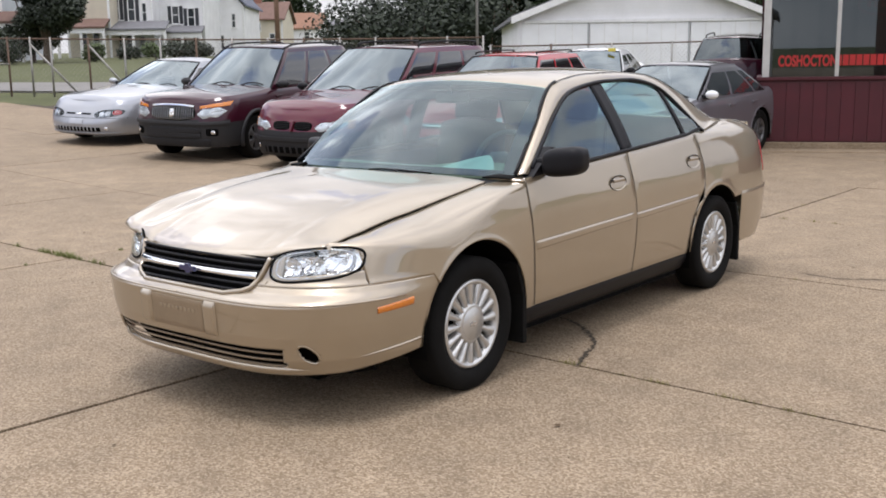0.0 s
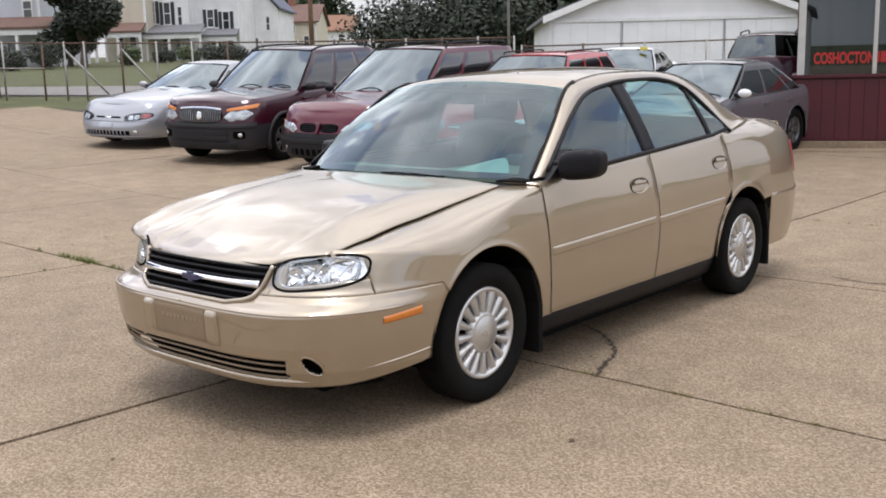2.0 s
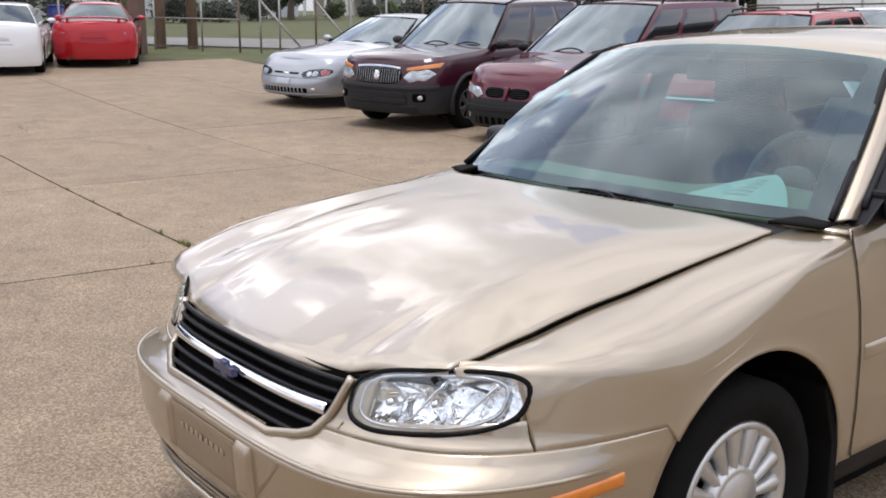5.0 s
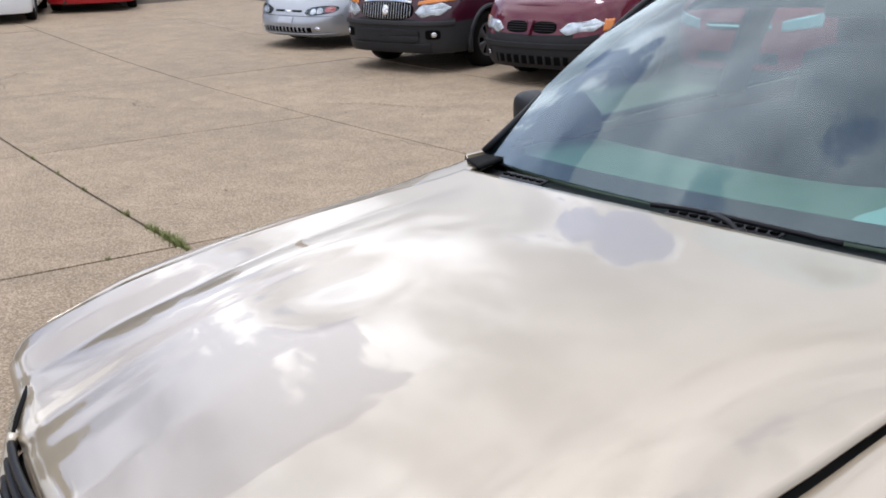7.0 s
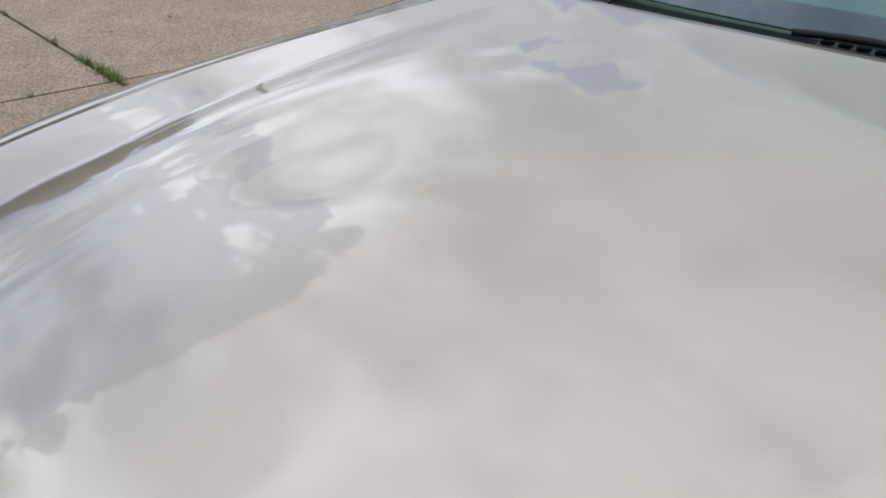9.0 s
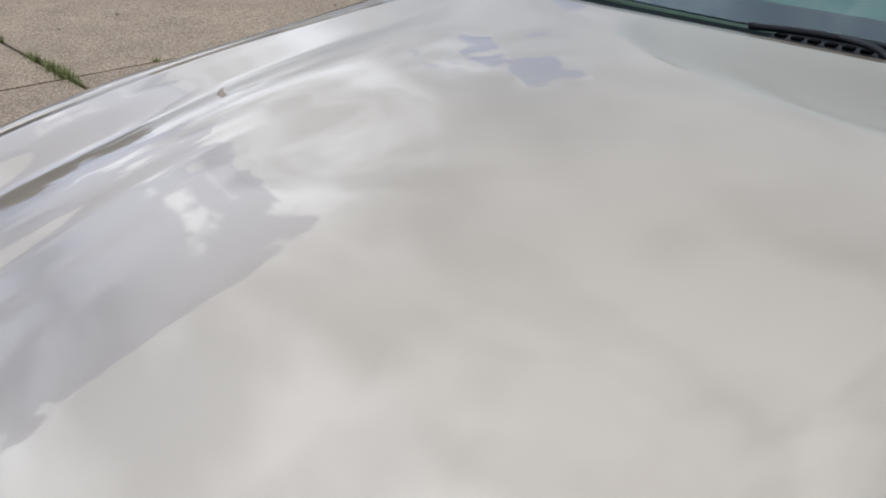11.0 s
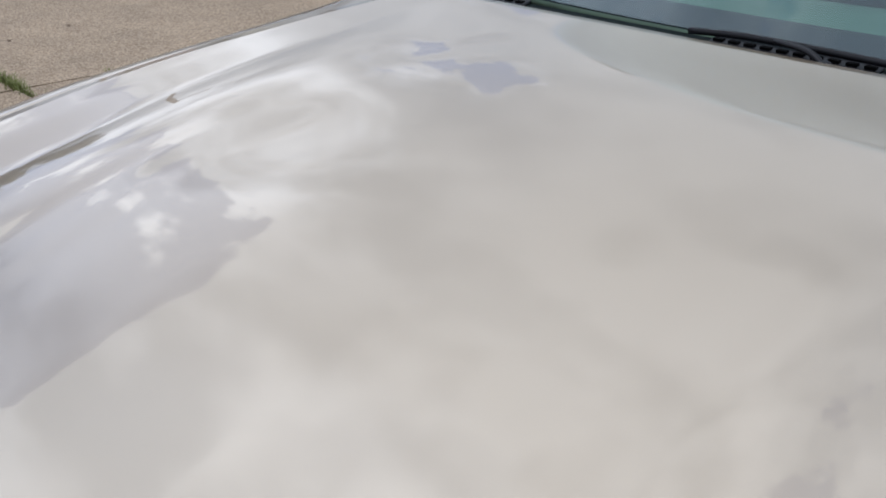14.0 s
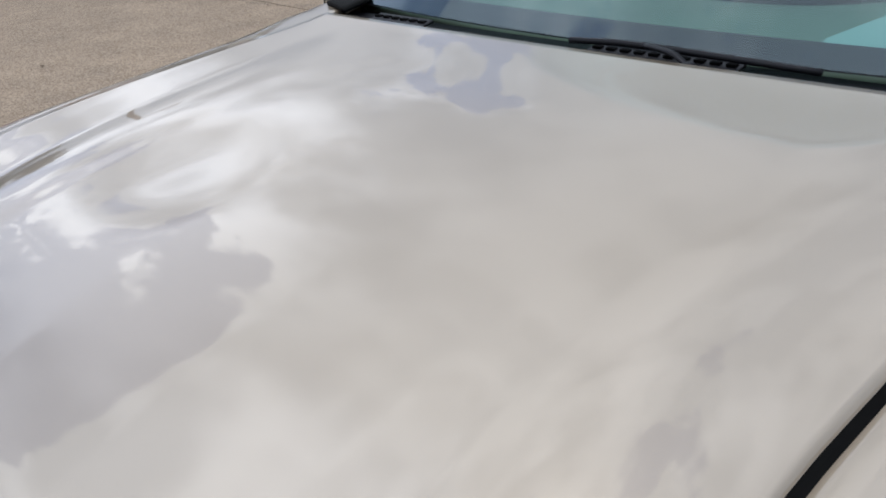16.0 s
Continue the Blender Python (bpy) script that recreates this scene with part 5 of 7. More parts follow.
        for yc in (yf, yb):
            part("wheel_arch", grid(lambda u, v: (sd * (W * 0.985 - 0.28 * v), yc + (wr + 0.065) * math.cos(math.pi * (1.12 - 1.24 * u)), wr + (wr + 0.065) * math.sin(math.pi * (1.12 - 1.24 * u))), 20, 2), DARK, car)
            if s.get("flare"):
                part("arch_flare", tube([(sd * (W - 0.005), yc + (wr + 0.075) * math.cos(t), wr + (wr + 0.075) * math.sin(t)) for t in np.linspace(math.pi * 1.08, -math.pi * 0.08, 24)], 0.038, 6, flat=0.8), lower, car)
            else:
                part("arch_lip", tube([(sd * (W * 0.992), yc + (wr + 0.058) * math.cos(t), wr + (wr + 0.058) * math.sin(t)) for t in np.linspace(math.pi * 1.06, -math.pi * 0.06, 24)], 0.010, 6), lower, car)
            make_wheel(car, (sd * (W - 0.115), yc, wr), wr, 0.20, wr * 0.62, sd, "alloy", ALLOY_SHADED)
    part("underside", boxes((-W * 0.9, -L + 0.45, zb + 0.01, W * 0.9, L - 0.35, zb + 0.10)), DARK, car)
    part("cabin_floor", boxes((-wb + 0.05, yw0 + 0.3, belt - 0.45, wb - 0.05, yr0 - 0.2, belt - 0.40)), INT_DARK, car)
    part("dashboard", boxes((-wb + 0.06, yw0 + 0.18, belt - 0.30, wb - 0.06, yw0 + 0.55, belt - 0.05)), INT_DARK, car, bevel=0.05)
    for sx in (0.38, -0.38):
        part("seat_back", boxes((sx - 0.22, 0.5 * (yw1 + 0.2) + 0.15, belt - 0.42, sx + 0.22, 0.5 * (yw1 + 0.2) + 0.30, belt + 0.10)), INT_DARK, car, bevel=0.06)
        part("headrest", boxes((sx - 0.12, 0.5 * (yw1 + 0.2) + 0.22, belt + 0.12, sx + 0.12, 0.5 * (yw1 + 0.2) + 0.30, belt + 0.28)), INT_DARK, car, bevel=0.04)

    def nose(x, z, out=0.0):
        """A place on the rounded front."""
        y = -L + 0.1
        for _ in range(6):
            r = max(0.0, min(1.0, (z - zb) / (shoulder(y) - zb)))
            wf = interp(r, [(a, b2) for a, b2, c in prof])
            inset = interp(r, [(a, c) for a, b2, c in prof])
            q = min(1.0, (abs(x) / (W * wf)) ** (nexp / 2))
            y = 0.5 * y + 0.5 * (-L + inset + fr * (1 - math.cos(math.asin(q)) ** (2 / 2.2)))
        return Vector((x, y - out, z))

    def tail(x, z, out=0.0):
        r = max(0.0, min(1.0, (z - zb) / (deck - 0.12 - zb)))
        wf = interp(r, [(a, b2) for a, b2, c in prof])
        inset = interp(r, [(a, c) for a, b2, c in prof])
        q = min(1.0, (abs(x) / (W * wf)) ** (nexp / 2))
        a = math.asin(q)
        return Vector((x, L - inset - rr * (1 - math.cos(a) ** (2 / 2.4)) + out, z))

    def patch(name, material, outline_f, where=nose, out=0.008, label="", thick=0.012, nu=10, nv=6):
        """A plate that follows the front or the tail."""
        return part(name, grid(lambda u, v: tuple(where(*outline_f(u, v), out)), nu, nv), material, car, label, thick=thick)

    return car, patch, nose, tail


# wheel paint of the parked row, with the shade under the arches in its colour
ALLOY_SHADED = matte("shaded_wheel_paint", (0.13, 0.13, 0.135), 0.4, 0.6, vary=0.2, scale=20)
SILVER = car_paint("silver_paint", (0.34, 0.355, 0.385), 0.5, 0.34)
MAROON = car_paint("maroon_paint", (0.036, 0.004, 0.012), 0.1, 0.32)
WINE = car_paint("wine_red_paint", (0.088, 0.003, 0.015), 0.1, 0.32)
RED = car_paint("bright_red_paint", (0.40, 0.010, 0.018), 0.1, 0.32)
GREY_P = car_paint("grey_lilac_paint", (0.20, 0.195, 0.215), 0.55, 0.34)
WHITE_P = car_paint("white_paint", (0.72, 0.73, 0.74), 0.0, 0.35)
CLAD = matte("grey_plastic_cladding", (0.024, 0.024, 0.026), 0.6, spec=0.3, bump=0.1, bump_scale=200)
CLAD_D = matte("dark_plastic_cladding", (0.013, 0.013, 0.015), 0.6, spec=0.3, bump=0.1, bump_scale=200)
PLATE = matte("number_plate", (0.38, 0.40, 0.44), 0.5)


def rect(x0, x1, z0, z1):
    return lambda u, v: (x0 + (x1 - x0) * u, z0 + (z1 - z0) * v)


def lamp_shape(xi, xo, z0i, z1i, z0o, z1o):
    def f(u, v):
        a, b = z0i + (z0o - z0i) * u, z1i + (z1o - z1i) * u
        return (xi + (xo - xi) * u, a + (b - a) * v)
    return f


def lamps(patch, nose, car, shape, amber=None):
    for s in (1, -1):
        patch("headlamp", LAMP_W, lambda u, v: (s * shape(u, v)[0], shape(u, v)[1]), out=0.010, nu=14)
        patch("headlamp_lens", CLEAR, lambda u, v: (s * shape(u, v)[0], shape(u, v)[1]), out=0.018, thick=0.0, nu=14).visible_shadow = False
        if amber:
            patch("indicator", AMBER, lambda u, v: (s * amber(u, v)[0], amber(u, v)[1]), out=0.016)


# silver coupe
p = far_place(168, 15.2)
car, patch, nose, tail = build_vehicle("coupe", "silver two-door coupe with dark headlamps parked in the row", "car", on_ground(p.x - 0.75, p.y + 2.35, 16), dict(length=5.02, width=1.85, height=1.40, clear=0.20, nose=0.62, hood=0.90, belt=0.94, deck=1.00, screen=(-0.72, 0.18), rear=(1.05, 1.85), roof_half=0.58, axles=(-1.45, 1.36), panes=[0.66], doors=[-0.55, 0.80], front_round=0.75, rake=2.6, glass=GLASS_DK), SILVER)
def oval(s, cx, cz, rx, rz, lift=0.0, n=2.4):
    """A rounded outline on the nose, slanting up towards the wing."""
    def f(u, v):
        a = 2 * math.pi * v
        ex = rx * u * math.copysign(abs(math.cos(a)) ** (2 / n), math.cos(a))
        return (s * (cx + ex), cz + rz * u * math.copysign(abs(math.sin(a)) ** (2 / n), math.sin(a)) + lift * ex)
    return f


for s in (1, -1):
    h = patch("headlamp", CLAD_D, oval(s, 0.585, 0.585, 0.235, 0.062, 0.10), out=0.004, nu=5, nv=28)
    for cx in (0.50, 0.60):
        part("lamp_bowl", grid(lambda u, v: tuple(nose(*oval(s, cx, 0.577 + 0.1 * (cx - 0.585), 0.046, 0.040)(u, v), 0.020 - 0.006 * u)), 3, 16), LAMP_W, h)
    part("indicator", grid(lambda u, v: tuple(nose(*oval(s, 0.735, 0.598, 0.062, 0.040)(u, v), 0.018)), 3, 16), RED_LENS, h)
    patch("headlamp_lens", CLEAR, oval(s, 0.585, 0.585, 0.232, 0.060, 0.10), out=0.026, thick=0.0, nu=5, nv=28).visible_shadow = False
patch("bumper_lip", SILVER, rect(-0.80, 0.80, 0.225, 0.25), out=0.03, nu=24, nv=2)
patch("bumper_seam", SEAM, rect(-0.86, 0.86, 0.500, 0.506), out=0.003, nu=24, nv=1)
for s in (1, -1):
    patch("fog_lamp", CHROME_D, oval(s, 0.60, 0.32, 0.035, 0.03), out=0.010, nu=2, nv=12)
patch("bumper_intake", DARK, rect(-0.50, 0.50, 0.27, 0.345))
for k in range(12):
    patch("intake_bar", SILVER, rect(-0.47 + 0.08 * k, -0.45 + 0.08 * k, 0.27, 0.345), out=0.014, nu=2, nv=2)
patch("number_plate", PLATE, rect(-0.15, 0.15, 0.385, 0.485), out=0.016)
patch("badge", CHROME, rect(-0.05, 0.05, 0.555, 0.58), out=0.012, nu=2, nv=2)
for s in (1, -1):
    patch("nostril", DARK, rect(s * 0.08, s * 0.28, 0.56, 0.585), nu=6, nv=2)

# maroon crossover with grey cladding
p = far_place(335, 13.4)
car, patch, nose, tail = build_vehicle("crossover", "maroon crossover with grey plastic cladding and chrome grille", "car", on_ground(p.x - 0.65, p.y + 2.2, 16), dict(length=4.74, width=1.87, height=1.74, clear=0.26, nose=0.92, hood=1.06, belt=1.10, deck=1.10, screen=(-1.02, -0.22), rear=(1.95, 2.28), roof_half=0.64, axles=(-1.42, 1.43), panes=[0.33, 0.66], doors=[-0.62, 0.42, 1.35], wheel=0.35, cladding=0.66, flare=True, front_round=0.50, mirror=CLAD, plan=3.4), MAROON, CLAD)
patch("grille", DARK, oval(1, 0.0, 0.775, 0.43, 0.115, n=3.0), nu=5, nv=32)
for k in range(19):
    q = abs(k - 9) / 9
    patch("grille_bar", CHROME_D, rect(-0.39 + 0.043 * k, -0.382 + 0.043 * k, 0.775 - 0.105 * (1 - (0.9 * q) ** 3) ** 0.33, 0.775 + 0.105 * (1 - (0.9 * q) ** 3) ** 0.33), out=0.016, nu=2, nv=4)
patch("grille_top", CHROME, lambda u, v: ((2 * u - 1) * 0.40, 0.868 + 0.026 * v + 0.022 * (1 - (2 * u - 1) ** 2)), out=0.024, nu=20)
patch("badge", CHROME, oval(1, 0.0, 0.78, 0.048, 0.062), out=0.030, nu=2, nv=16)
lamps(patch, nose, car, oval(1, 0.66, 0.785, 0.20, 0.085, 0.12), lamp_shape(0.50, 0.88, 0.845, 0.885, 0.890, 0.955))
patch("bumper_band", CLAD_D, oval(1, 0.0, 0.47, 0.52, 0.085, n=6), out=0.02, nu=4, nv=40)
patch("bumper_top", CLAD, rect(-0.90, 0.90, 0.60, 0.655), out=0.035, nu=24, nv=4)
patch("skid_panel", CLAD_D, rect(-0.66, 0.66, 0.26, 0.38), out=0.014, nu=20)
for s in (1, -1):
    patch("fog_recess", DARK, oval(s, 0.69, 0.49, 0.085, 0.055, n=5), out=0.012, nu=3, nv=20)
    patch("fog_lamp", CHROME_D, oval(s, 0.715, 0.49, 0.03, 0.03), out=0.026, nu=2, nv=12)
for s in (1, -1):
    part("roof_rail", tube(catmull([(s * 0.62, -0.1, 1.70), (s * 0.63, 0.3, 1.765), (s * 0.63, 1.5, 1.765), (s * 0.62, 1.95, 1.70)], 16), 0.018, 6), BLACK_PL, car)

# wine red minivan
p = far_place(537, 12.35)
car, patch, nose, tail = build_vehicle("minivan", "wine red minivan with black lower bumper and roof rails", "car", on_ground(p.x - 0.45, p.y + 2.45, 11), dict(length=5.1, width=1.85, height=1.74, clear=0.22, nose=0.80, hood=1.02, belt=1.08, deck=1.10, screen=(-1.22, -0.25), rear=(2.22, 2.45), roof_half=0.66, axles=(-1.55, 1.50), panes=[0.30, 0.66], doors=[-0.75, 0.42, 1.65], wheel=0.335, cladding=0.585, front_round=0.60, rake=1.6, mirror=BLACK_PL), WINE, CLAD_D)
for s in (1, -1):
    patch("grille_opening", DARK, oval(s, 0.19, 0.668, 0.155, 0.062, 0.0, 3.0), nu=5, nv=24)
    for k in range(4):
        patch("grille_bar", BLACK_PL, rect(s * 0.05, s * 0.32, 0.628 + 0.026 * k, 0.636 + 0.026 * k), out=0.013, nu=8, nv=2)
    patch("fog_lamp", CHROME_D, rect(s * 0.62, s * 0.67, 0.34, 0.39), out=0.022, nu=4, nv=4)
patch("grille_spear", WINE, lambda u, v: ((2 * u - 1) * (0.010 + 0.03 * v), 0.585 + 0.16 * v), out=0.03, nu=4)
lamps(patch, nose, car, oval(1, 0.61, 0.675, 0.215, 0.068, 0.16, 3.0))
for s in (1, -1):
    patch("indicator", AMBER, lambda u, v: (s * (0.815 + 0.06 * u), 0.635 + 0.12 * v), out=0.012, nu=6)
patch("bumper_intake", DARK, rect(-0.50, 0.50, 0.27, 0.36), out=0.012, nu=16)
for k in range(9):
    patch("intake_bar", CLAD_D, rect(-0.46 + 0.11 * k, -0.43 + 0.11 * k, 0.27, 0.36), out=0.02, nu=2, nv=2)
patch("bumper_band", CLAD_D, rect(-0.82, 0.82, 0.44, 0.50), out=0.02, nu=24)
for s in (1, -1):
    part("roof_rail", tube(catmull([(s * 0.58, 0.1, 1.72), (s * 0.58, 0.3, 1.79), (s * 0.58, 1.9, 1.79), (s * 0.58, 2.1, 1.72)], 16), 0.018, 6), BLACK_PL, car)

# bright red hatchback behind the gold sedan
p = far_place(803, 12.2)
car, patch, nose, tail = build_vehicle("hatchback", "bright red hatchback with black roof rails behind the gold sedan", "car", on_ground(p.x - 0.46, p.y + 2.13, 12), dict(length=4.36, width=1.77, height=1.60, clear=0.20, nose=0.74, hood=0.95, belt=1.00, deck=1.00, screen=(-1.05, -0.22), rear=(1.65, 2.0), roof_half=0.58, axles=(-1.30, 1.30), panes=[0.36, 0.72], doors=[-0.6, 0.4, 1.2], front_round=0.52), RED)
lamps(patch, nose, car, lamp_shape(0.46, 0.80, 0.60, 0.70, 0.64, 0.77))
patch("grille", DARK, rect(-0.36, 0.36, 0.60, 0.68), nu=16)
patch("grille_bar", CHROME, rect(-0.36, 0.36, 0.632, 0.655), out=0.02, nu=16)
patch("bumper_intake", DARK, rect(-0.45, 0.45, 0.27, 0.38), nu=16)
for s in (1, -1):
    part("roof_rail", tube(catmull([(s * 0.53, -0.05, 1.59), (s * 0.53, 0.1, 1.625), (s * 0.53, 1.3, 1.625), (s * 0.53, 1.45, 1.59)], 16), 0.014, 6), BLACK_PL, car)

# grey sedan beside the shop
p = far_place(1338, 13.6)
car, patch, nose, tail = build_vehicle("saloon", "grey-lilac sedan with white door mirror beside the shop", "car", on_ground(p.x - 0.79, p.y - 1.36, 0), dict(length=4.75, width=1.80, height=1.42, clear=0.20, nose=0.66, hood=0.90, belt=0.96, deck=1.03, screen=(-0.85, 0.05), rear=(1.10, 1.78), roof_half=0.58, axles=(-1.36, 1.36), panes=[0.45, 0.82], doors=[-0.6, 0.45, 1.25], mirror=WHITE_P, glass=GLASS_DK), GREY_P)
lamps(patch, nose, car, lamp_shape(0.42, 0.80, 0.58, 0.67, 0.61, 0.72))
patch("bumper_intake", DARK, rect(-0.45, 0.45, 0.28, 0.38), nu=16)

# white car with a yellow notice on its windscreen, far back
p = far_place(1055, 19.0)
car, patch, nose, tail = build_vehicle("white_car", "white sedan with a small yellow price card", "car", on_ground(p.x, p.y, 20), dict(length=4.7, width=1.78, height=1.42, clear=0.20, nose=0.66, hood=0.90, belt=0.96, deck=1.02, screen=(-0.85, 0.05), rear=(1.10, 1.78), roof_half=0.58, axles=(-1.36, 1.36), panes=[0.45, 0.82], doors=[-0.6, 0.45, 1.25], mirror=BLACK_PL), WHITE_P)
part("price_card", boxes((0.36, -0.02, 1.38, 0.52, 0.0, 1.45)), matte("yellow_card", (0.75, 0.62, 0.10), 0.7), car)

# dark maroon sport utility car by the shop corner
p = far_place(1310, 21.0)
car, patch, nose, tail = build_vehicle("suv", "dark maroon sport utility car with roof rails", "car", on_ground(p.x, p.y, 200), dict(length=4.6, width=1.82, height=1.60, clear=0.24, nose=0.85, hood=1.04, belt=1.08, deck=1.08, screen=(-0.95, -0.2), rear=(1.85, 2.15), roof_half=0.64, axles=(-1.36, 1.36), panes=[0.36, 0.7], doors=[-0.6, 0.42, 1.3], wheel=0.35), MAROON)
for s in (1, -1):
    part("roof_rail", tube(catmull([(s * 0.58, -0.1, 1.58), (s * 0.58, 0.1, 1.64), (s * 0.58, 1.6, 1.64), (s * 0.58, 1.8, 1.58)], 16), 0.018, 6), BLACK_PL, car)
    patch("tail_lamp", RED_LENS, rect(s * 0.68, s * 0.86, 0.85, 1.05), where=tail)

# red coupe and white sedan seen from behind, at the far end
RED_C = (-22.78, 6.90)
car, patch, nose, tail = build_vehicle("sports_coupe", "bright red sports coupe with rear spoiler seen from behind", "car", on_ground(*RED_C, 249), dict(length=4.8, width=1.84, height=1.39, clear=0.20, nose=0.66, hood=0.88, belt=0.94, deck=1.02, screen=(-0.75, 0.1), rear=(0.95, 1.75), roof_half=0.56, axles=(-1.40, 1.39), panes=[0.62], doors=[-0.55, 0.80]), RED)
for s in (1, -1):
    patch("tail_lamp", RED_LENS, lamp_shape(s * 0.55, s * 0.84, 0.70, 0.82, 0.70, 0.86), where=tail)
    patch("reverse_lamp", CLEAR, rect(s * 0.62, s * 0.70, 0.72, 0.80), where=tail, out=0.02, nu=3, nv=3)
    part("spoiler_foot", boxes((s * 0.55 - 0.03, 2.12, 1.0, s * 0.55 + 0.03, 2.25, 1.10)), RED, car, bevel=0.01)
part("spoiler", tube(catmull([(-0.72, 2.10, 1.04), (-0.60, 2.19, 1.10), (0, 2.24, 1.125), (0.60, 2.19, 1.10), (0.72, 2.10, 1.04)], 20), 0.05, 8, flat=0.35), RED, car)
# flat plate in darker body red, for the shade of the number plate recess
patch("plate_recess", matte("shaded_body_red", (0.32, 0.014, 0.016), 0.4), rect(-0.28, 0.28, 0.66, 0.80), where=tail, nu=10)
patch("bumper_line", SEAM, rect(-0.86, 0.86, 0.612, 0.620), where=tail, out=0.003, nu=20, nv=1)
part("exhaust", tube([(0.5, 2.2, 0.24), (0.5, 2.40, 0.24)], 0.03, 10), CLAD, car)

WHT_C = (-21.78, 4.43)
car, patch, nose, tail = build_vehicle("compact_sedan", "white compact sedan with red tail lamps seen from behind", "car", on_ground(*WHT_C, 251), dict(length=4.5, width=1.72, height=1.42, clear=0.20, nose=0.66, hood=0.90, belt=0.95, deck=1.05, screen=(-0.85, 0.0), rear=(1.05, 1.72), roof_half=0.56, axles=(-1.30, 1.30), panes=[0.45, 0.82], doors=[-0.6, 0.42, 1.2]), WHITE_P)
for s in (1, -1):
    patch("tail_lamp", RED_LENS, lamp_shape(s * 0.54, s * 0.82, 0.74, 0.90, 0.72, 0.94), where=tail)
# flat plate in darker body white: the recess shade is in its colour
patch("plate_recess", matte("shaded_body_white", (0.55, 0.56, 0.57), 0.5), rect(-0.28, 0.28, 0.72, 0.86), where=tail, nu=10)
patch("bumper_line", SEAM, rect(-0.80, 0.80, 0.64, 0.648), where=tail, out=0.003, nu=20, nv=1)

# ---- surroundings ----


def spread(d):
    return lambda b: (b - 784) / 1506 * d


def rise(d):
    return lambda e: 1.467 + (130 - e) / 1506 * d


SIDING = {}


def siding(name, colour, pitch=0.12, strength=0.5):
    """Painted lap siding: fine horizontal laps and weathering."""
    if name in SIDING:
        return SIDING[name]
    m = matte(name, colour, 0.65, vary=0.10, scale=0.9, bump_scale=18)
    n, l = m.node_tree.nodes, m.node_tree.links
    b = n["Principled BSDF"]
    tc = n.new("ShaderNodeTexCoord")
    sep = n.new("ShaderNodeSeparateXYZ")
    l.new(tc.outputs["Object"], sep.inputs["Vector"])
    mul = n.new("ShaderNodeMath")
    mul.operation = "MULTIPLY"
    mul.inputs[1].default_value = 1 / pitch
    fr = n.new("ShaderNodeMath")
    fr.operation = "FRACT"
    l.new(sep.outputs["Z"], mul.inputs[0])
    l.new(mul.outputs[0], fr.inputs[0])
    bp = n.new("ShaderNodeBump")
    bp.inputs["Strength"].default_value, bp.inputs["Distance"].default_value = strength, 0.03
    l.new(fr.outputs[0], bp.inputs["Height"])
    l.new(bp.outputs["Normal"], b.inputs["Normal"])
    SIDING[name] = m
    return m


WHITE_SIDE = siding("white_lap_siding", (0.87, 0.87, 0.88))
GREYISH = siding("pale_grey_lap_siding", (0.60, 0.63, 0.68))
CREAM = siding("cream_lap_siding", (0.68, 0.62, 0.50))
ROOF_GR = matte("grey_shingles", (0.17, 0.17, 0.18), 0.9, vary=0.25, scale=3, bump=0.5, bump_scale=9)
ROOF_BR = matte("brown_shingles", (0.155, 0.092, 0.072), 0.9, vary=0.25, scale=3, bump=0.5, bump_scale=9)
ROOF_OR = matte("rust_shingles", (0.235, 0.125, 0.08), 0.9, vary=0.25, scale=3, bump=0.5, bump_scale=9)
ROOF_BL = matte("slate_blue_shingles", (0.12, 0.13, 0.17), 0.9, vary=0.25, scale=3, bump=0.5, bump_scale=9)
TRIM_W = matte("white_trim_paint", (0.78, 0.78, 0.77), 0.55)
SHUTTER = matte("dark_shutter_paint", (0.03, 0.032, 0.04), 0.5)
PANE = matte("house_window_glass", (0.035, 0.04, 0.045), 0.08, coat=1.0)
BARK = matte("bark", (0.10, 0.075, 0.055), 0.95, vary=0.3, scale=8, bump=0.6, bump_scale=20)
POLE = matte("weathered_pole_wood", (0.19, 0.115, 0.075), 0.9, vary=0.3, scale=5, bump=0.5, bump_scale=25)
STEEL = matte("galvanised_steel", (0.30, 0.29, 0.27), 0.5, 0.6, vary=0.3, scale=10)
RUST = matte("rusty_steel", (0.13, 0.085, 0.06), 0.8, 0.2, vary=0.4, scale=10)


def leafy(name, dark, light):
    m, n, l, b = shader(name)
    geo = n.new("ShaderNodeNewGeometry")
    r = n.new("ShaderNodeValToRGB")
    r.color_ramp.elements[0].color, r.color_ramp.elements[1].color = (*dark, 1), (*light, 1)
    l.new(geo.outputs["Random Per Island"], r.inputs["Fac"])
    l.new(r.outputs["Color"], b.inputs["Base Color"])
    b.inputs["Roughness"].default_value = 0.65
    return m


LEAF = leafy("tree_leaves", (0.016, 0.030, 0.010), (0.050, 0.080, 0.024))
LEAF_D = leafy("dark_evergreen_leaves", (0.010, 0.018, 0.009), (0.028, 0.040, 0.018))
LEAF_H = leafy("hedge_leaves", (0.040, 0.065, 0.018), (0.10, 0.14, 0.045))


def frame_at(d):
    """A pose whose x runs across the view from the lot's near end and whose y runs away from it."""
    o = Vector((EYE0.x, EYE0.y, 0)) + AHEAD * (d * REACH)
    return Matrix.Translation(o) @ Matrix((ACROSS, AHEAD, Vector((0, 0, 1)))).transposed().to_4x4()


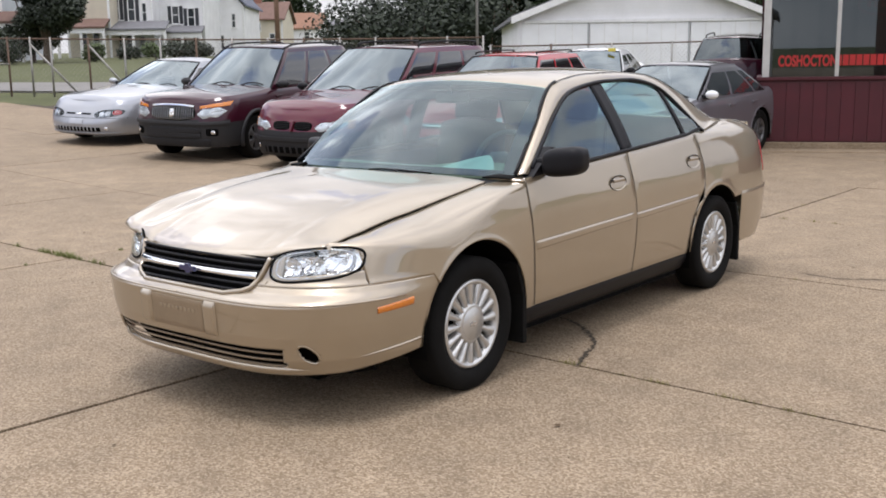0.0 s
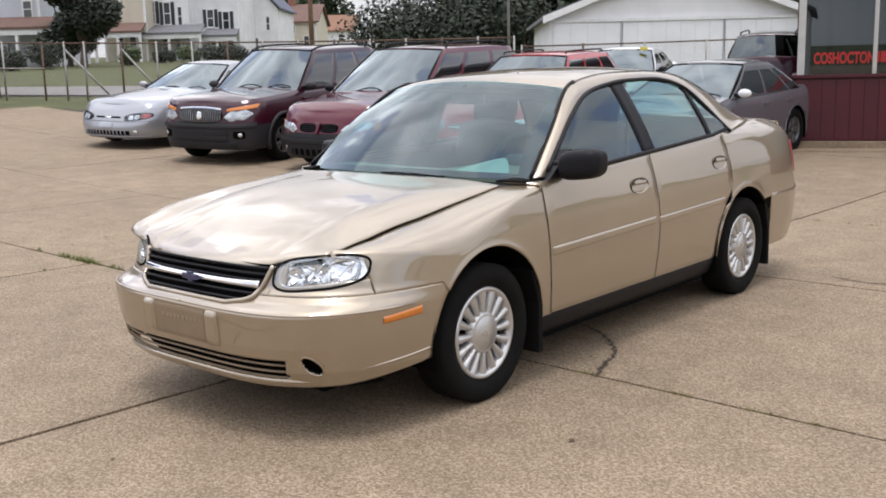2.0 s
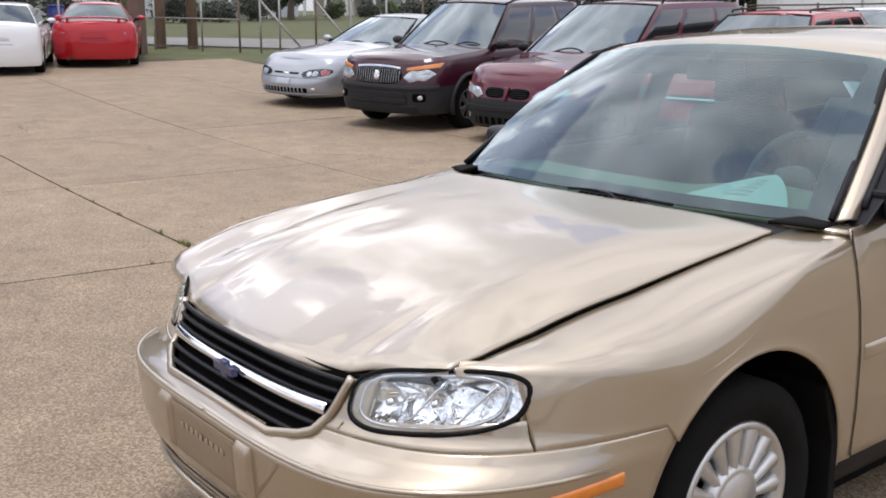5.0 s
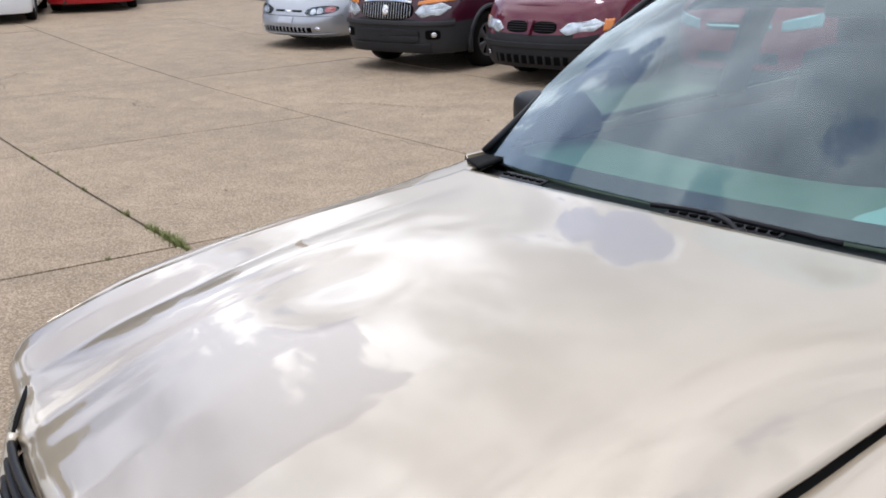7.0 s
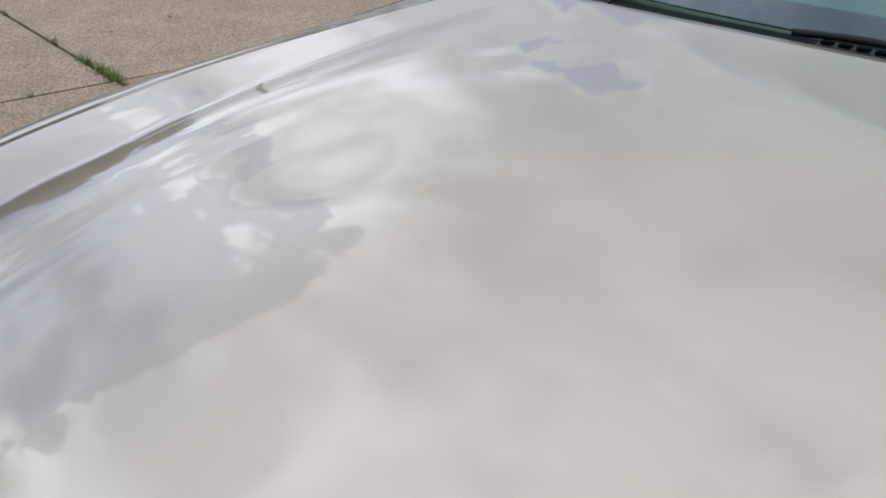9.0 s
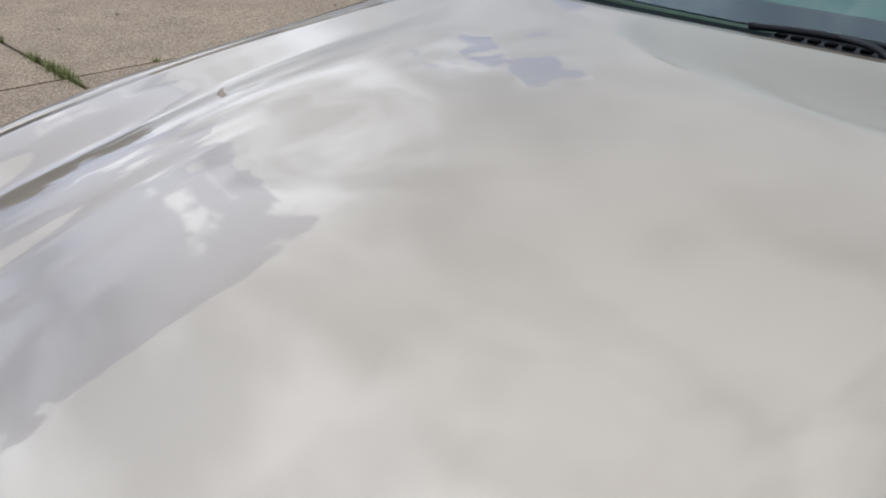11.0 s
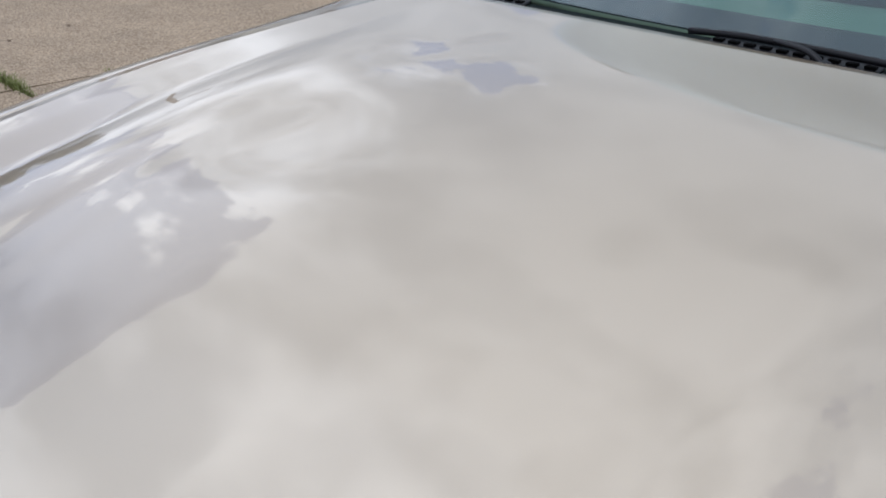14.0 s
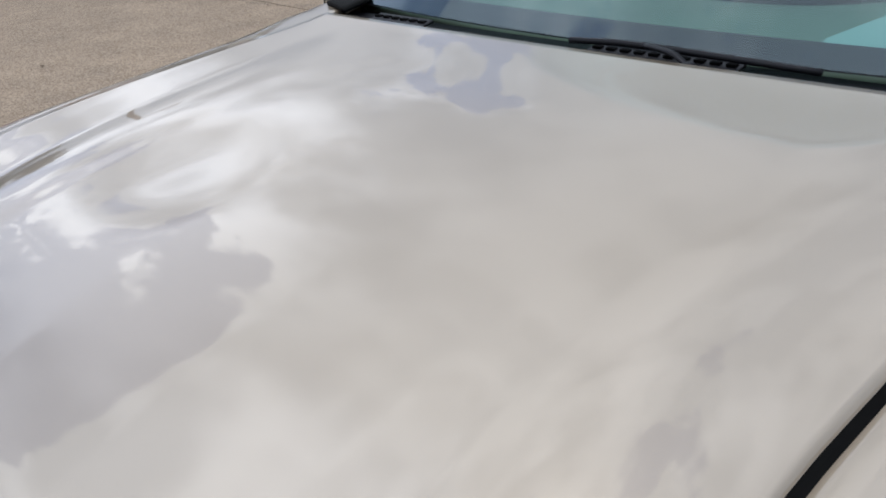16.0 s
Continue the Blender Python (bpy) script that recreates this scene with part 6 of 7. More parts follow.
def window_on(parent, x0, x1, z0, z1, y, shutters=False):
    w = new("window")
    w.parent = parent
    part("pane", boxes((x0, y - 0.02, z0, x1, y + 0.02, z1)), PANE, w)
    t = 0.09
    part("window_frame", boxes((x0 - t, y - 0.07, z0 - t, x0, y, z1 + t), (x1, y - 0.07, z0 - t, x1 + t, y, z1 + t), (x0, y - 0.07, z1, x1, y, z1 + t), (x0, y - 0.07, 0.5 * (z0 + z1) - 0.03, x1, y - 0.01, 0.5 * (z0 + z1) + 0.03)), TRIM_W, w)
    part("window_sill", boxes((x0 - 0.14, y - 0.13, z0 - t - 0.06, x1 + 0.14, y, z0 - t + 0.02)), TRIM_W, w)
    if shutters:
        wd = 0.42 * (x1 - x0) + 0.1
        part("shutter", boxes((x0 - t - wd, y - 0.05, z0 - 0.05, x0 - t - 0.01, y, z1 + 0.05)), SHUTTER, w)
        part("shutter", boxes((x1 + t + 0.01, y - 0.05, z0 - 0.05, x1 + t + wd, y, z1 + 0.05)), SHUTTER, w)


def gable_roof(x0, x1, y0, y1, z_e, z_r, along, over=0.35, t=0.18):
    """A pitched roof; along 'x': the ridge runs across the view."""
    if along == "x":
        ym = 0.5 * (y0 + y1)
        prof = [(y0 - over, z_e - 0.1), (ym, z_r), (y1 + over, z_e - 0.1), (y1 + over, z_e - 0.1 + t), (ym, z_r + t), (y0 - over, z_e - 0.1 + t)]
        vs = [(x0 - over, a, b) for a, b in prof] + [(x1 + over, a, b) for a, b in prof]
    else:
        xm = 0.5 * (x0 + x1)
        prof = [(x0 - over, z_e - 0.1), (xm, z_r), (x1 + over, z_e - 0.1), (x1 + over, z_e - 0.1 + t), (xm, z_r + t), (x0 - over, z_e - 0.1 + t)]
        vs = [(a, y0 - over, b) for a, b in prof] + [(a, y1 + over, b) for a, b in prof]
    n = 6
    fs = [(0, 1, 4, 5), (1, 2, 3, 4), (6, 11, 10, 7), (7, 10, 9, 8)] + [(i, (i + 1) % n, n + (i + 1) % n, n + i) for i in range(n)]
    return mesh_of(vs, fs, smooth=False)


def build_house(label, d, b0, b1, e_base, e_eave, e_ridge, along, wall, roof, windows=(), porch=None, deep=9.0, chimney=None, turn=0.0, place=None):
    X, Z = spread(d), rise(d)
    m = frame_at(d)
    xm = 0.5 * (X(b0) + X(b1))
    m = m @ Matrix.Translation((xm, 0, 0)) @ Matrix.Rotation(radians(turn), 4, "Z")
    if place is not None:
        m = place
    h = thing("house", label, "house", tilt=m, group="houses across the street")
    x0, x1 = X(b0) - xm, X(b1) - xm
    zb, ze, zr = Z(e_base) - 1.5, Z(e_eave), Z(e_ridge)
    if along == "x":
        prof = [(0, zb), (deep, zb), (deep, ze), (deep / 2, zr), (0, ze)]
        vs = [(x0, a, b) for a, b in prof] + [(x1, a, b) for a, b in prof]
    else:
        c = 0.5 * (x0 + x1)
        prof = [(x0, zb), (x1, zb), (x1, ze), (c, zr), (x0, ze)]
        vs = [(a, 0, b) for a, b in prof] + [(a, deep, b) for a, b in prof]
    fs = [(4, 3, 2, 1, 0), (5, 6, 7, 8, 9)] + [(i, (i + 1) % 5, 5 + (i + 1) % 5, 5 + i) for i in range(5)]
    part("wall", mesh_of(vs, fs, smooth=False), wall, h)
    r = part("roof", gable_roof(x0, x1, 0, deep, ze, zr, along), roof, h)
    if chimney:
        part("chimney", boxes((X(chimney) - xm - 0.4, deep / 2 - 0.4, zr - 0.8, X(chimney) - xm + 0.4, deep / 2 + 0.4, zr + 1.3)), matte("chimney_brick", (0.26, 0.12, 0.09), 0.9), r)
    part("corner_board", boxes((x0 - 0.04, -0.05, zb, x0 + 0.16, 0.0, ze)), TRIM_W, h)
    part("corner_board", boxes((x1 - 0.16, -0.05, zb, x1 + 0.04, 0.0, ze)), TRIM_W, h)
    for wb0, wb1, we0, we1, sh in windows:
        window_on(h, X(wb0) - xm, X(wb1) - xm, Z(we1), Z(we0), 0.0, sh)
    if porch:
        pb0, pb1, pe_top, pe_low, pe_base, pr = porch
        px0, px1, zt, zl, zp = X(pb0) - xm, X(pb1) - xm, Z(pe_top), Z(pe_low), Z(pe_base) - 1.2
        o = new("porch")
        o.parent = h
        vs = [(px0, -2.6, zl), (px1, -2.6, zl), (px1 - 0.3, 0, zt), (px0 + 0.3, 0, zt)]
        vs += [(x, y, z - 0.16) for x, y, z in vs]
        part("porch_roof", mesh_of(vs, [(0, 1, 2, 3), (4, 7, 6, 5), (0, 4, 5, 1), (1, 5, 6, 2), (2, 6, 7, 3), (3, 7, 4, 0)], smooth=False), pr, o)
        part("porch_beam", boxes((px0 + 0.05, -2.52, zl - 0.55, px1 - 0.05, -2.36, zl - 0.14)), TRIM_W, o)
        k = max(2, int((px1 - px0) / 2.2))
        for i in range(k + 1):
            xx = px0 + 0.15 + (px1 - px0 - 0.3) * i / k
            part("porch_post", boxes((xx - 0.10, -2.54, zp, xx + 0.10, -2.34, zl - 0.5)), TRIM_W, o)
        part("porch_floor", boxes((px0, -2.6, zp - 0.3, px1, 0, zp + 0.15)), matte("porch_boards", (0.34, 0.33, 0.32), 0.8), o)
    return h


build_house("pale grey two-storey house with a wide brown-roofed porch", 62, -230, 42, 112, -60, -120, "x", GREYISH, ROOF_BR, [(-150, -130, 5, 38, False), (-60, -42, 0, 30, False), (14, 28, -10, 16, False), (-150, -135, 66, 98, False), (-20, -5, 60, 95, False), (18, 30, 60, 92, False)], (-52, 100, 16, 36, 108, ROOF_BR))
build_house("cream two-storey house with brown porch roof", 76, 152, 226, 106, -50, -95, "y", CREAM, ROOF_BR, [(168, 182, -6, 22, False), (196, 206, 55, 84, False), (174, 184, 56, 92, False)], (150, 232, 30, 46, 100, ROOF_BR))
build_house("white two-storey house with dark shutters and a grey porch roof", 78, 214, 300, 106, -40, -75, "x", WHITE_SIDE, ROOF_GR, [(232, 242, -4, 32, True), (259, 269, -2, 34, True), (283, 289, 6, 36, False), (232, 244, 60, 84, False), (254, 264, 60, 84, False), (276, 284, 62, 86, False)], (222, 334, 35, 50, 102, ROOF_GR))
build_house("white two-storey house with black shutters and side porch", 80, 300, 388, 106, -22, -60, "x", WHITE_SIDE, ROOF_GR, [(334, 344, 12, 40, True), (361, 371, 16, 44, True), (338, 346, 62, 82, True), (368, 376, 62, 82, False)], (326, 394, 44, 56, 98, ROOF_GR))
build_house("white gabled house with slate blue roof", 86, 386, 456, 104, 12, -30, "y", WHITE_SIDE, ROOF_BL, [(386, 394, 22, 46, False), (436, 441, 26, 48, False), (410, 420, 62, 84, False)])
build_house("low house with brown shingle roof and cream walls", 98, 452, 522, 106, 36, 4, "x", CREAM, ROOF_BR, [(472, 484, 42, 54, False), (500, 508, 60, 76, False)], chimney=470)
build_house("small white house with rust coloured roof", 112, 528, 586, 104, 52, 24, "x", WHITE_SIDE, ROOF_OR, [(560, 568, 58, 70, False)])
build_house("small white house with grey roof", 120, 586, 632, 102, 56, 36, "x", WHITE_SIDE, ROOF_GR, [(622, 627, 56, 72, False)])
build_house("distant house with tan roof among trees", 130, 632, 668, 102, 58, 38, "x", CREAM, ROOF_BR, [])
build_house("white house with red-brown porch roof beyond the street", 60, -560, -290, 116, -50, -110, "x", WHITE_SIDE, ROOF_GR, [(-520, -500, 0, 36, False), (-440, -420, 0, 36, False), (-360, -340, 0, 36, False), (-520, -500, 66, 100, False), (-340, -325, 66, 100, False)], (-480, -350, 26, 44, 112, ROOF_BR))
build_house("grey boarded house partly hidden by trees", 66, -900, -620, 118, -30, -90, "x", GREYISH, ROOF_GR, [(-850, -830, 0, 36, False), (-760, -740, 0, 36, False), (-760, -740, 66, 100, False)], (-820, -680, 26, 44, 112, ROOF_GR))

BRICK = matte("brown_brick", (0.16, 0.095, 0.07), 0.9, vary=0.2, scale=2, bump=0.4, bump_scale=14)
TO_LOT = Matrix((Vector((-0.92, -0.38, 0)).normalized(), Vector((0.38, -0.92, 0)).normalized(), Vector((0, 0, 1)))).transposed().to_4x4()
build_house("white gabled house mirrored in the shop window", 30, 640, 900, 130, 20, -60, "y", WHITE_SIDE, ROOF_GR, [(690, 720, 30, 60, False), (820, 850, 30, 60, False), (750, 790, 80, 120, False)], place=Matrix.Translation((9.5, -25.0, 0.6)) @ TO_LOT)
build_house("brown brick building mirrored in the shop window", 30, 600, 1000, 130, -40, -90, "x", BRICK, ROOF_BR, [(650, 690, 0, 50, False), (760, 800, 0, 50, False), (880, 920, 0, 50, False)], place=Matrix.Translation((21.0, -20.5, 0.6)) @ TO_LOT)


# ---- trees and shrubs ----
def leaf_cloud(blobs, count, size, seed, squash=1.0):
    rnd = random.Random(seed)
    vs, fs = [], []
    total = sum(r ** 2 for *_, r in blobs)
    for x, y, z, r in blobs:
        for _ in range(int(count * r * r / total)):
            d = Vector((rnd.gauss(0, 1), rnd.gauss(0, 1), rnd.gauss(0, 1))).normalized()
            q = Vector((x, y, z)) + Vector((d.x, d.y, d.z * squash)) * r * (rnd.uniform(0.55, 1.08))
            a = Vector((rnd.gauss(0, 1), rnd.gauss(0, 1), rnd.gauss(0, 0.6))).normalized()
            b = a.cross(d + Vector((0.01, 0.02, 0.3))).normalized()
            s = size * rnd.uniform(0.6, 1.4)
            k = len(vs)
            vs += [q - a * s, q + b * s * 0.55, q + a * s, q - b * s * 0.55]
            fs.append((k, k + 1, k + 2, k + 3))
    me = bpy.data.meshes.new("leaves")
    me.from_pydata([tuple(v) for v in vs], [], fs)
    return me


def build_tree(label, at, height, spread_r, seed, leaf=None, count=5000, size=0.32, low=0.14):
    rnd = random.Random(seed)
    t = thing("tree", label, "tree", at=at, group="trees round the lot")
    trunk_h = height * low
    part("trunk", tube([(0, 0, -1.0), (0.05, 0.02, trunk_h * 0.5), (0.0, 0.1, trunk_h), (0.1, 0.1, height * 0.7)], [0.034 * height, 0.026 * height, 0.02 * height, 0.006 * height], 10), BARK, t)
    blobs = []
    for k in range(14):
        a = 2 * math.pi * k / 14 * 2.4
        rr = spread_r * rnd.uniform(0.25, 0.8)
        z = height * rnd.uniform(low, 0.92)
        rr *= 1.25 - 0.7 * abs(z / height - 0.55)
        p = Vector((rr * math.cos(a), rr * math.sin(a), z))
        blobs.append((*p, spread_r * rnd.uniform(0.28, 0.46)))
        if k % 2 == 0:
            part("limb", tube([(0, 0.05, trunk_h * rnd.uniform(0.7, 1.1)), p * 0.6 + Vector((0, 0, height * 0.15)), p], [0.012 * height, 0.007 * height, 0.003 * height], 6), BARK, t)
    part("crown", leaf_cloud(blobs, count, size, seed), leaf or LEAF, t)
    return t


def place_tree(label, b, d, height, r, seed, leaf=None, count=5000, size=0.32):
    p = far_place(b, d)
    build_tree(label, (p.x, p.y, p.z), height, r, seed, leaf, count, size)


place_tree("dense dark green tree behind the white garage", 800, 62, 9.5, 4.2, 1, LEAF, 16000, 0.22)
place_tree("dense dark green tree behind the white garage", 835, 52, 9, 5.0, 2, LEAF, 20000, 0.20)
place_tree("broad dark green tree behind the white garage", 905, 48, 9, 5.0, 3, LEAF, 20000, 0.20)
place_tree("broad dark green tree behind the white garage", 960, 56, 9, 5.0, 4, LEAF, 16000, 0.22)
place_tree("tall dark green tree behind the shop", 1330, 46, 10, 5.0, 5, LEAF, 14000, 0.22)
place_tree("tree rising above the roofs across the street", 505, 150, 20, 9.0, 6, LEAF, 12000, 0.4)
place_tree("tree rising above the roofs across the street", 440, 150, 19, 8.0, 7, LEAF, 10000, 0.4)
place_tree("dark evergreen between two houses", 112, 58, 9, 2.6, 8, LEAF_D, 16000, 0.13)
place_tree("dark evergreen close to a porch", 88, 60, 7, 2.0, 9, LEAF_D, 11000, 0.13)
for k, (b, d, tall) in enumerate(((-560, 34, 13.5), (-740, 33, 17.0), (-1010, 31, 16.0), (-1614, 20.5, 15.0), (-2125, 17, 15.5))):
    place_tree("spreading green tree beside the street", b, d, tall, 4.4, 10 + k, LEAF if k % 2 else LEAF_D, 6000, 0.3)



def place_shrub(label, b, d, w, h, seed, leaf=None):
    p = far_place(b, d)
    s = thing("shrub", label, "shrub", at=(p.x, p.y, p.z), group="shrubs by the houses")
    rnd = random.Random(seed)
    blobs = [(rnd.uniform(-w, w) * 0.6, rnd.uniform(-0.3, 0.3), h * rnd.uniform(0.35, 0.65), h * rnd.uniform(0.35, 0.5)) for _ in range(7)]
    part("foliage", leaf_cloud(blobs, 1400, 0.12, seed), leaf or LEAF_H, s)
    part("stems", tube([(0, 0, -0.3), (0.1, 0, h * 0.3), (0.2, 0.1, h * 0.6)], [0.06, 0.04, 0.02], 6), BARK, s)


for k, (b, d, w, h) in enumerate([(38, 54, 1.6, 1.8), (195, 62, 1.2, 1.3), (350, 66, 2.6, 1.5), (375, 66, 2.2, 1.4), (300, 68, 1.6, 1.2), (-20, 50, 1.4, 1.4), (-110, 48, 2.0, 1.7), (-200, 46, 1.6, 1.8), (-330, 45, 1.8, 1.6), (-420, 44, 1.6, 2.0), (-60, 52, 1.3, 1.2), (250, 68, 1.6, 1.0)]):
    place_shrub("leafy green shrub in front of a house", b, d, w, h, 40 + k, LEAF_H if k % 3 == 1 else LEAF_D)

for k in range(12):
    place_shrub("dark undergrowth below the trees", 640 + 24 * k, 41 + (k * 7) % 5, 2.2, 3.2 + (k * 5) % 3 * 0.5, 70 + k, LEAF_D)

# ---- chain-link fence along the street ----
def build_fence(name, label, pts, height, post_mat, braces=()):
    f = thing(name, label, "fence")
    tops = []
    for i, p in enumerate(pts):
        part("post", tube([(p.x, p.y, p.z - 0.3), (p.x, p.y, p.z + height + 0.05)], 0.03, 8), post_mat if i % 3 == 1 else STEEL, f)
        tops.append((p.x, p.y, p.z + height))
    part("top_rail", tube(tops, 0.024, 6), RUST, f)
    part("bottom_wire", tube([(p.x, p.y, p.z + 0.06) for p in pts], 0.006, 4), STEEL, f)
    vs, fs = [], []
    for a, b in zip(pts, pts[1:]):
        L = (b - a).length
        n = int(L / 0.13)
        for s in (1, -1):
            for k in range(-int(height / 0.13), n + 1):
                t0, t1 = k * 0.13 / L, (k * 0.13 + height) / L
                z0, z1 = 0.0, height
                if t0 < 0:
                    z0, t0 = -t0 * L, 0.0
                if t1 > 1:
                    z1, t1 = height - (t1 - 1) * L, 1.0
                if z1 <= z0:
                    continue
                if s < 0:
                    z0, z1 = height - z0, height - z1
                p, q = a.lerp(b, t0), a.lerp(b, t1)
                i = len(vs)
                w = 0.0022
                vs += [(p.x, p.y, p.z + z0 - w), (p.x, p.y, p.z + z0 + w), (q.x, q.y, q.z + z1 + w), (q.x, q.y, q.z + z1 - w)]
                fs.append((i, i + 1, i + 2, i + 3))
    part("wire_mesh", mesh_of(vs, fs, smooth=False), STEEL, f)["kind"] = "stuff"
    for i, dx in braces:
        p = pts[i]
        q = p + ACROSS * dx
        part("brace", tube([(p.x, p.y, p.z + height * 0.9), (q.x, q.y, ground_z(q.x, q.y))], 0.03, 6), STEEL, f)
    return f


line = [far_place(b, 24.5) for b in [*range(-796, -100, 62), -24, 46, 85, 120, 185, *range(247, 900, 62)]]
build_fence("fence", "rusty chain-link fence along the street", line, 1.55, RUST, [(14, 1.3), (16, 1.2)])
line = [far_place(b, 25.5) for b in (880, 985, 1090, 1195, 1300)]
build_fence("fence", "chain-link fence in front of the white garage", line, 1.25, RUST)

p = far_place(-330, 34)
bin_ = thing("recycling_bin", "blue plastic recycling bin in a front yard", "bin", at=(p.x, p.y, p.z), rz=35)
BIN_BLUE = matte("blue_bin_plastic", (0.02, 0.03, 0.22), 0.5)
part("tub", tube([(0, 0, 0.0), (0, 0, 0.45), (0, 0, 0.92)], [0.26, 0.30, 0.34], 20), BIN_BLUE, bin_)
part("lid", tube([(0, 0, 0.92), (0, 0, 0.97), (0, 0, 1.0)], [0.37, 0.37, 0.30], 20), BIN_BLUE, bin_)
rails = [far_place(b, 24.45, None) for b in (-114, -24, 46)]
part("mid_rail", tube([(q.x, q.y, q.z + 0.85) for q in rails], 0.022, 6), STEEL, bpy.data.objects["fence"])

# ---- white garage with sliding doors ----
def build_garage():
    d = 28.0
    X, Z = spread(d), rise(d)
    g = thing("garage", "white board garage with two sliding doors and low gable roof", "garage", tilt=frame_at(d))
    x0, x1, zb, ze, zr = X(932), X(1356), 0.2, Z(37), Z(-44)
    c = 0.5 * (x0 + x1)
    vs = [(x, y, z) for y in (0, 9) for x, z in ((x0, zb), (x1, zb), (x1, ze), (c, zr), (x0, ze))]
    fs = [(4, 3, 2, 1, 0), (5, 6, 7, 8, 9)] + [(i, (i + 1) % 5, 5 + (i + 1) % 5, 5 + i) for i in range(5)]
    part("wall", mesh_of(vs, fs, smooth=False), WHITE_SIDE, g)
    r = part("roof", gable_roof(x0, x1, 0, 9, ze, zr, "y", 0.30, 0.12), ROOF_GR, g)
    for s, xa in ((1, x0), (-1, x1)):
        vs = []
        dx, dz = (c - xa), (zr - ze)
        part("barge_board", mesh_of([(xa - s * 0.32, -0.36, ze - 0.24), (c, -0.36, zr - 0.10), (c, -0.36, zr + 0.08), (xa - s * 0.32, -0.36, ze - 0.02), (xa - s * 0.32, -0.31, ze - 0.24), (c, -0.31, zr - 0.10), (c, -0.31, zr + 0.08), (xa - s * 0.32, -0.31, ze - 0.02)], [(0, 1, 2, 3), (4, 7, 6, 5), (0, 4, 5, 1), (3, 2, 6, 7), (0, 3, 7, 4), (1, 5, 6, 2)], smooth=False), TRIM_W, r)
    part("door_rail", boxes((x0 + 0.1, -0.12, ze - 0.22, x1 - 0.1, -0.02, ze - 0.13)), TRIM_W, g)
    for a, b in ((934, 1050), (1052, 1224), (1226, 1354)):
        dr = part("door", boxes((X(a), -0.08, zb, X(b), -0.03, ze - 0.23)), matte("white_door_boards", (0.85, 0.86, 0.87), 0.6, vary=0.08, scale=1.5), g)
        part("door_edge", boxes((X(b) - 0.05, -0.10, zb, X(b), -0.08, ze - 0.23)), matte("grey_seam_paint", (0.42, 0.43, 0.44), 0.7), dr)
        n = max(3, int((X(b) - X(a)) / 0.45))
        for k in range(1, n):
            xx = X(a) + (X(b) - X(a)) * k / n
            part("batten", boxes((xx - 0.012, -0.095, zb, xx + 0.012, -0.08, ze - 0.24)), TRIM_W, dr)


build_garage()


# ---- poles ----
def build_pole(name, label, b, d, height, radius, material, lean=0.0):
    p = far_place(b, d)
    o = thing(name, label, "pole", at=(p.x, p.y, p.z))
    part("shaft", tube([(0, 0, -0.4), (lean * 0.5, 0, height / 2), (lean, 0, height)], [radius, radius * 0.92, radius * 0.8], 12), material, o)
    return o


build_pole("utility_pole", "brown wooden utility pole among the houses", 513, 96, 12, 0.28, POLE)
build_pole("light_pole", "thin grey metal lamp pole behind the cars", 857, 30, 7, 0.05, STEEL)
build_pole("utility_pole", "brown wooden pole beside the street fence", -104, 25.0, 4.2, 0.15, POLE)
bracket_pole = build_pole("utility_pole", "dark wooden pole with a bracket arm beside the street fence", -44, 25.2, 7.6, 0.15, POLE)
part("bracket_arm", tube([(0, 0, 7.4), (1.0, 0.8, 7.45), (1.3, 1.05, 7.4)], [0.10, 0.09, 0.12], 8), STEEL, bracket_pole)
p = far_place(-143, 23.2)
pier = thing("concrete_pier", "brown square masonry pier at the lot's edge", "pier", at=(p.x, p.y, p.z), rz=40)
part("shaft", boxes((-0.18, -0.18, -0.3, 0.18, 0.18, 2.1)), matte("brown_masonry", (0.13, 0.095, 0.075), 0.9, vary=0.25, scale=3, bump=0.4, bump_scale=20), pier, bevel=0.03)
part("cap", boxes((-0.22, -0.22, 2.1, 0.22, 0.22, 2.2)), CONC_KERB, pier, bevel=0.02)
sg = thing("street_sign", "small white sign plate on a thin post", "sign", tilt=frame_at(30) @ Matrix.Translation((spread(30)(-190), 0, far_place(-190, 30).z)))
part("post", tube([(0, 0, -0.3), (0, 0, 3.2)], 0.025, 8), STEEL, sg)
part("plate", boxes((-0.22, -0.03, 2.75, 0.22, -0.01, 3.25)), TRIM_W, sg)
for k in range(3):
    part("print_bar", boxes((-0.15, -0.035, 2.86 + 0.11 * k, 0.15, -0.031, 2.91 + 0.11 * k)), INK, sg)

# ---- shop with maroon boards and large windows ----
MAROON_BD = matte("maroon_board_paint", (0.062, 0.0035, 0.010), 0.5, vary=0.18, scale=3, bump=0.15, bump_scale=80, per_object=0.10)
ALU = matte("pale_metal_frame", (0.55, 0.55, 0.53), 0.4, 0.4)
LETTER = matte("red_vinyl", (0.42, 0.015, 0.015), 0.5)
ROOM = matte("shop_wall_paint", (0.16, 0.155, 0.145), 0.8)


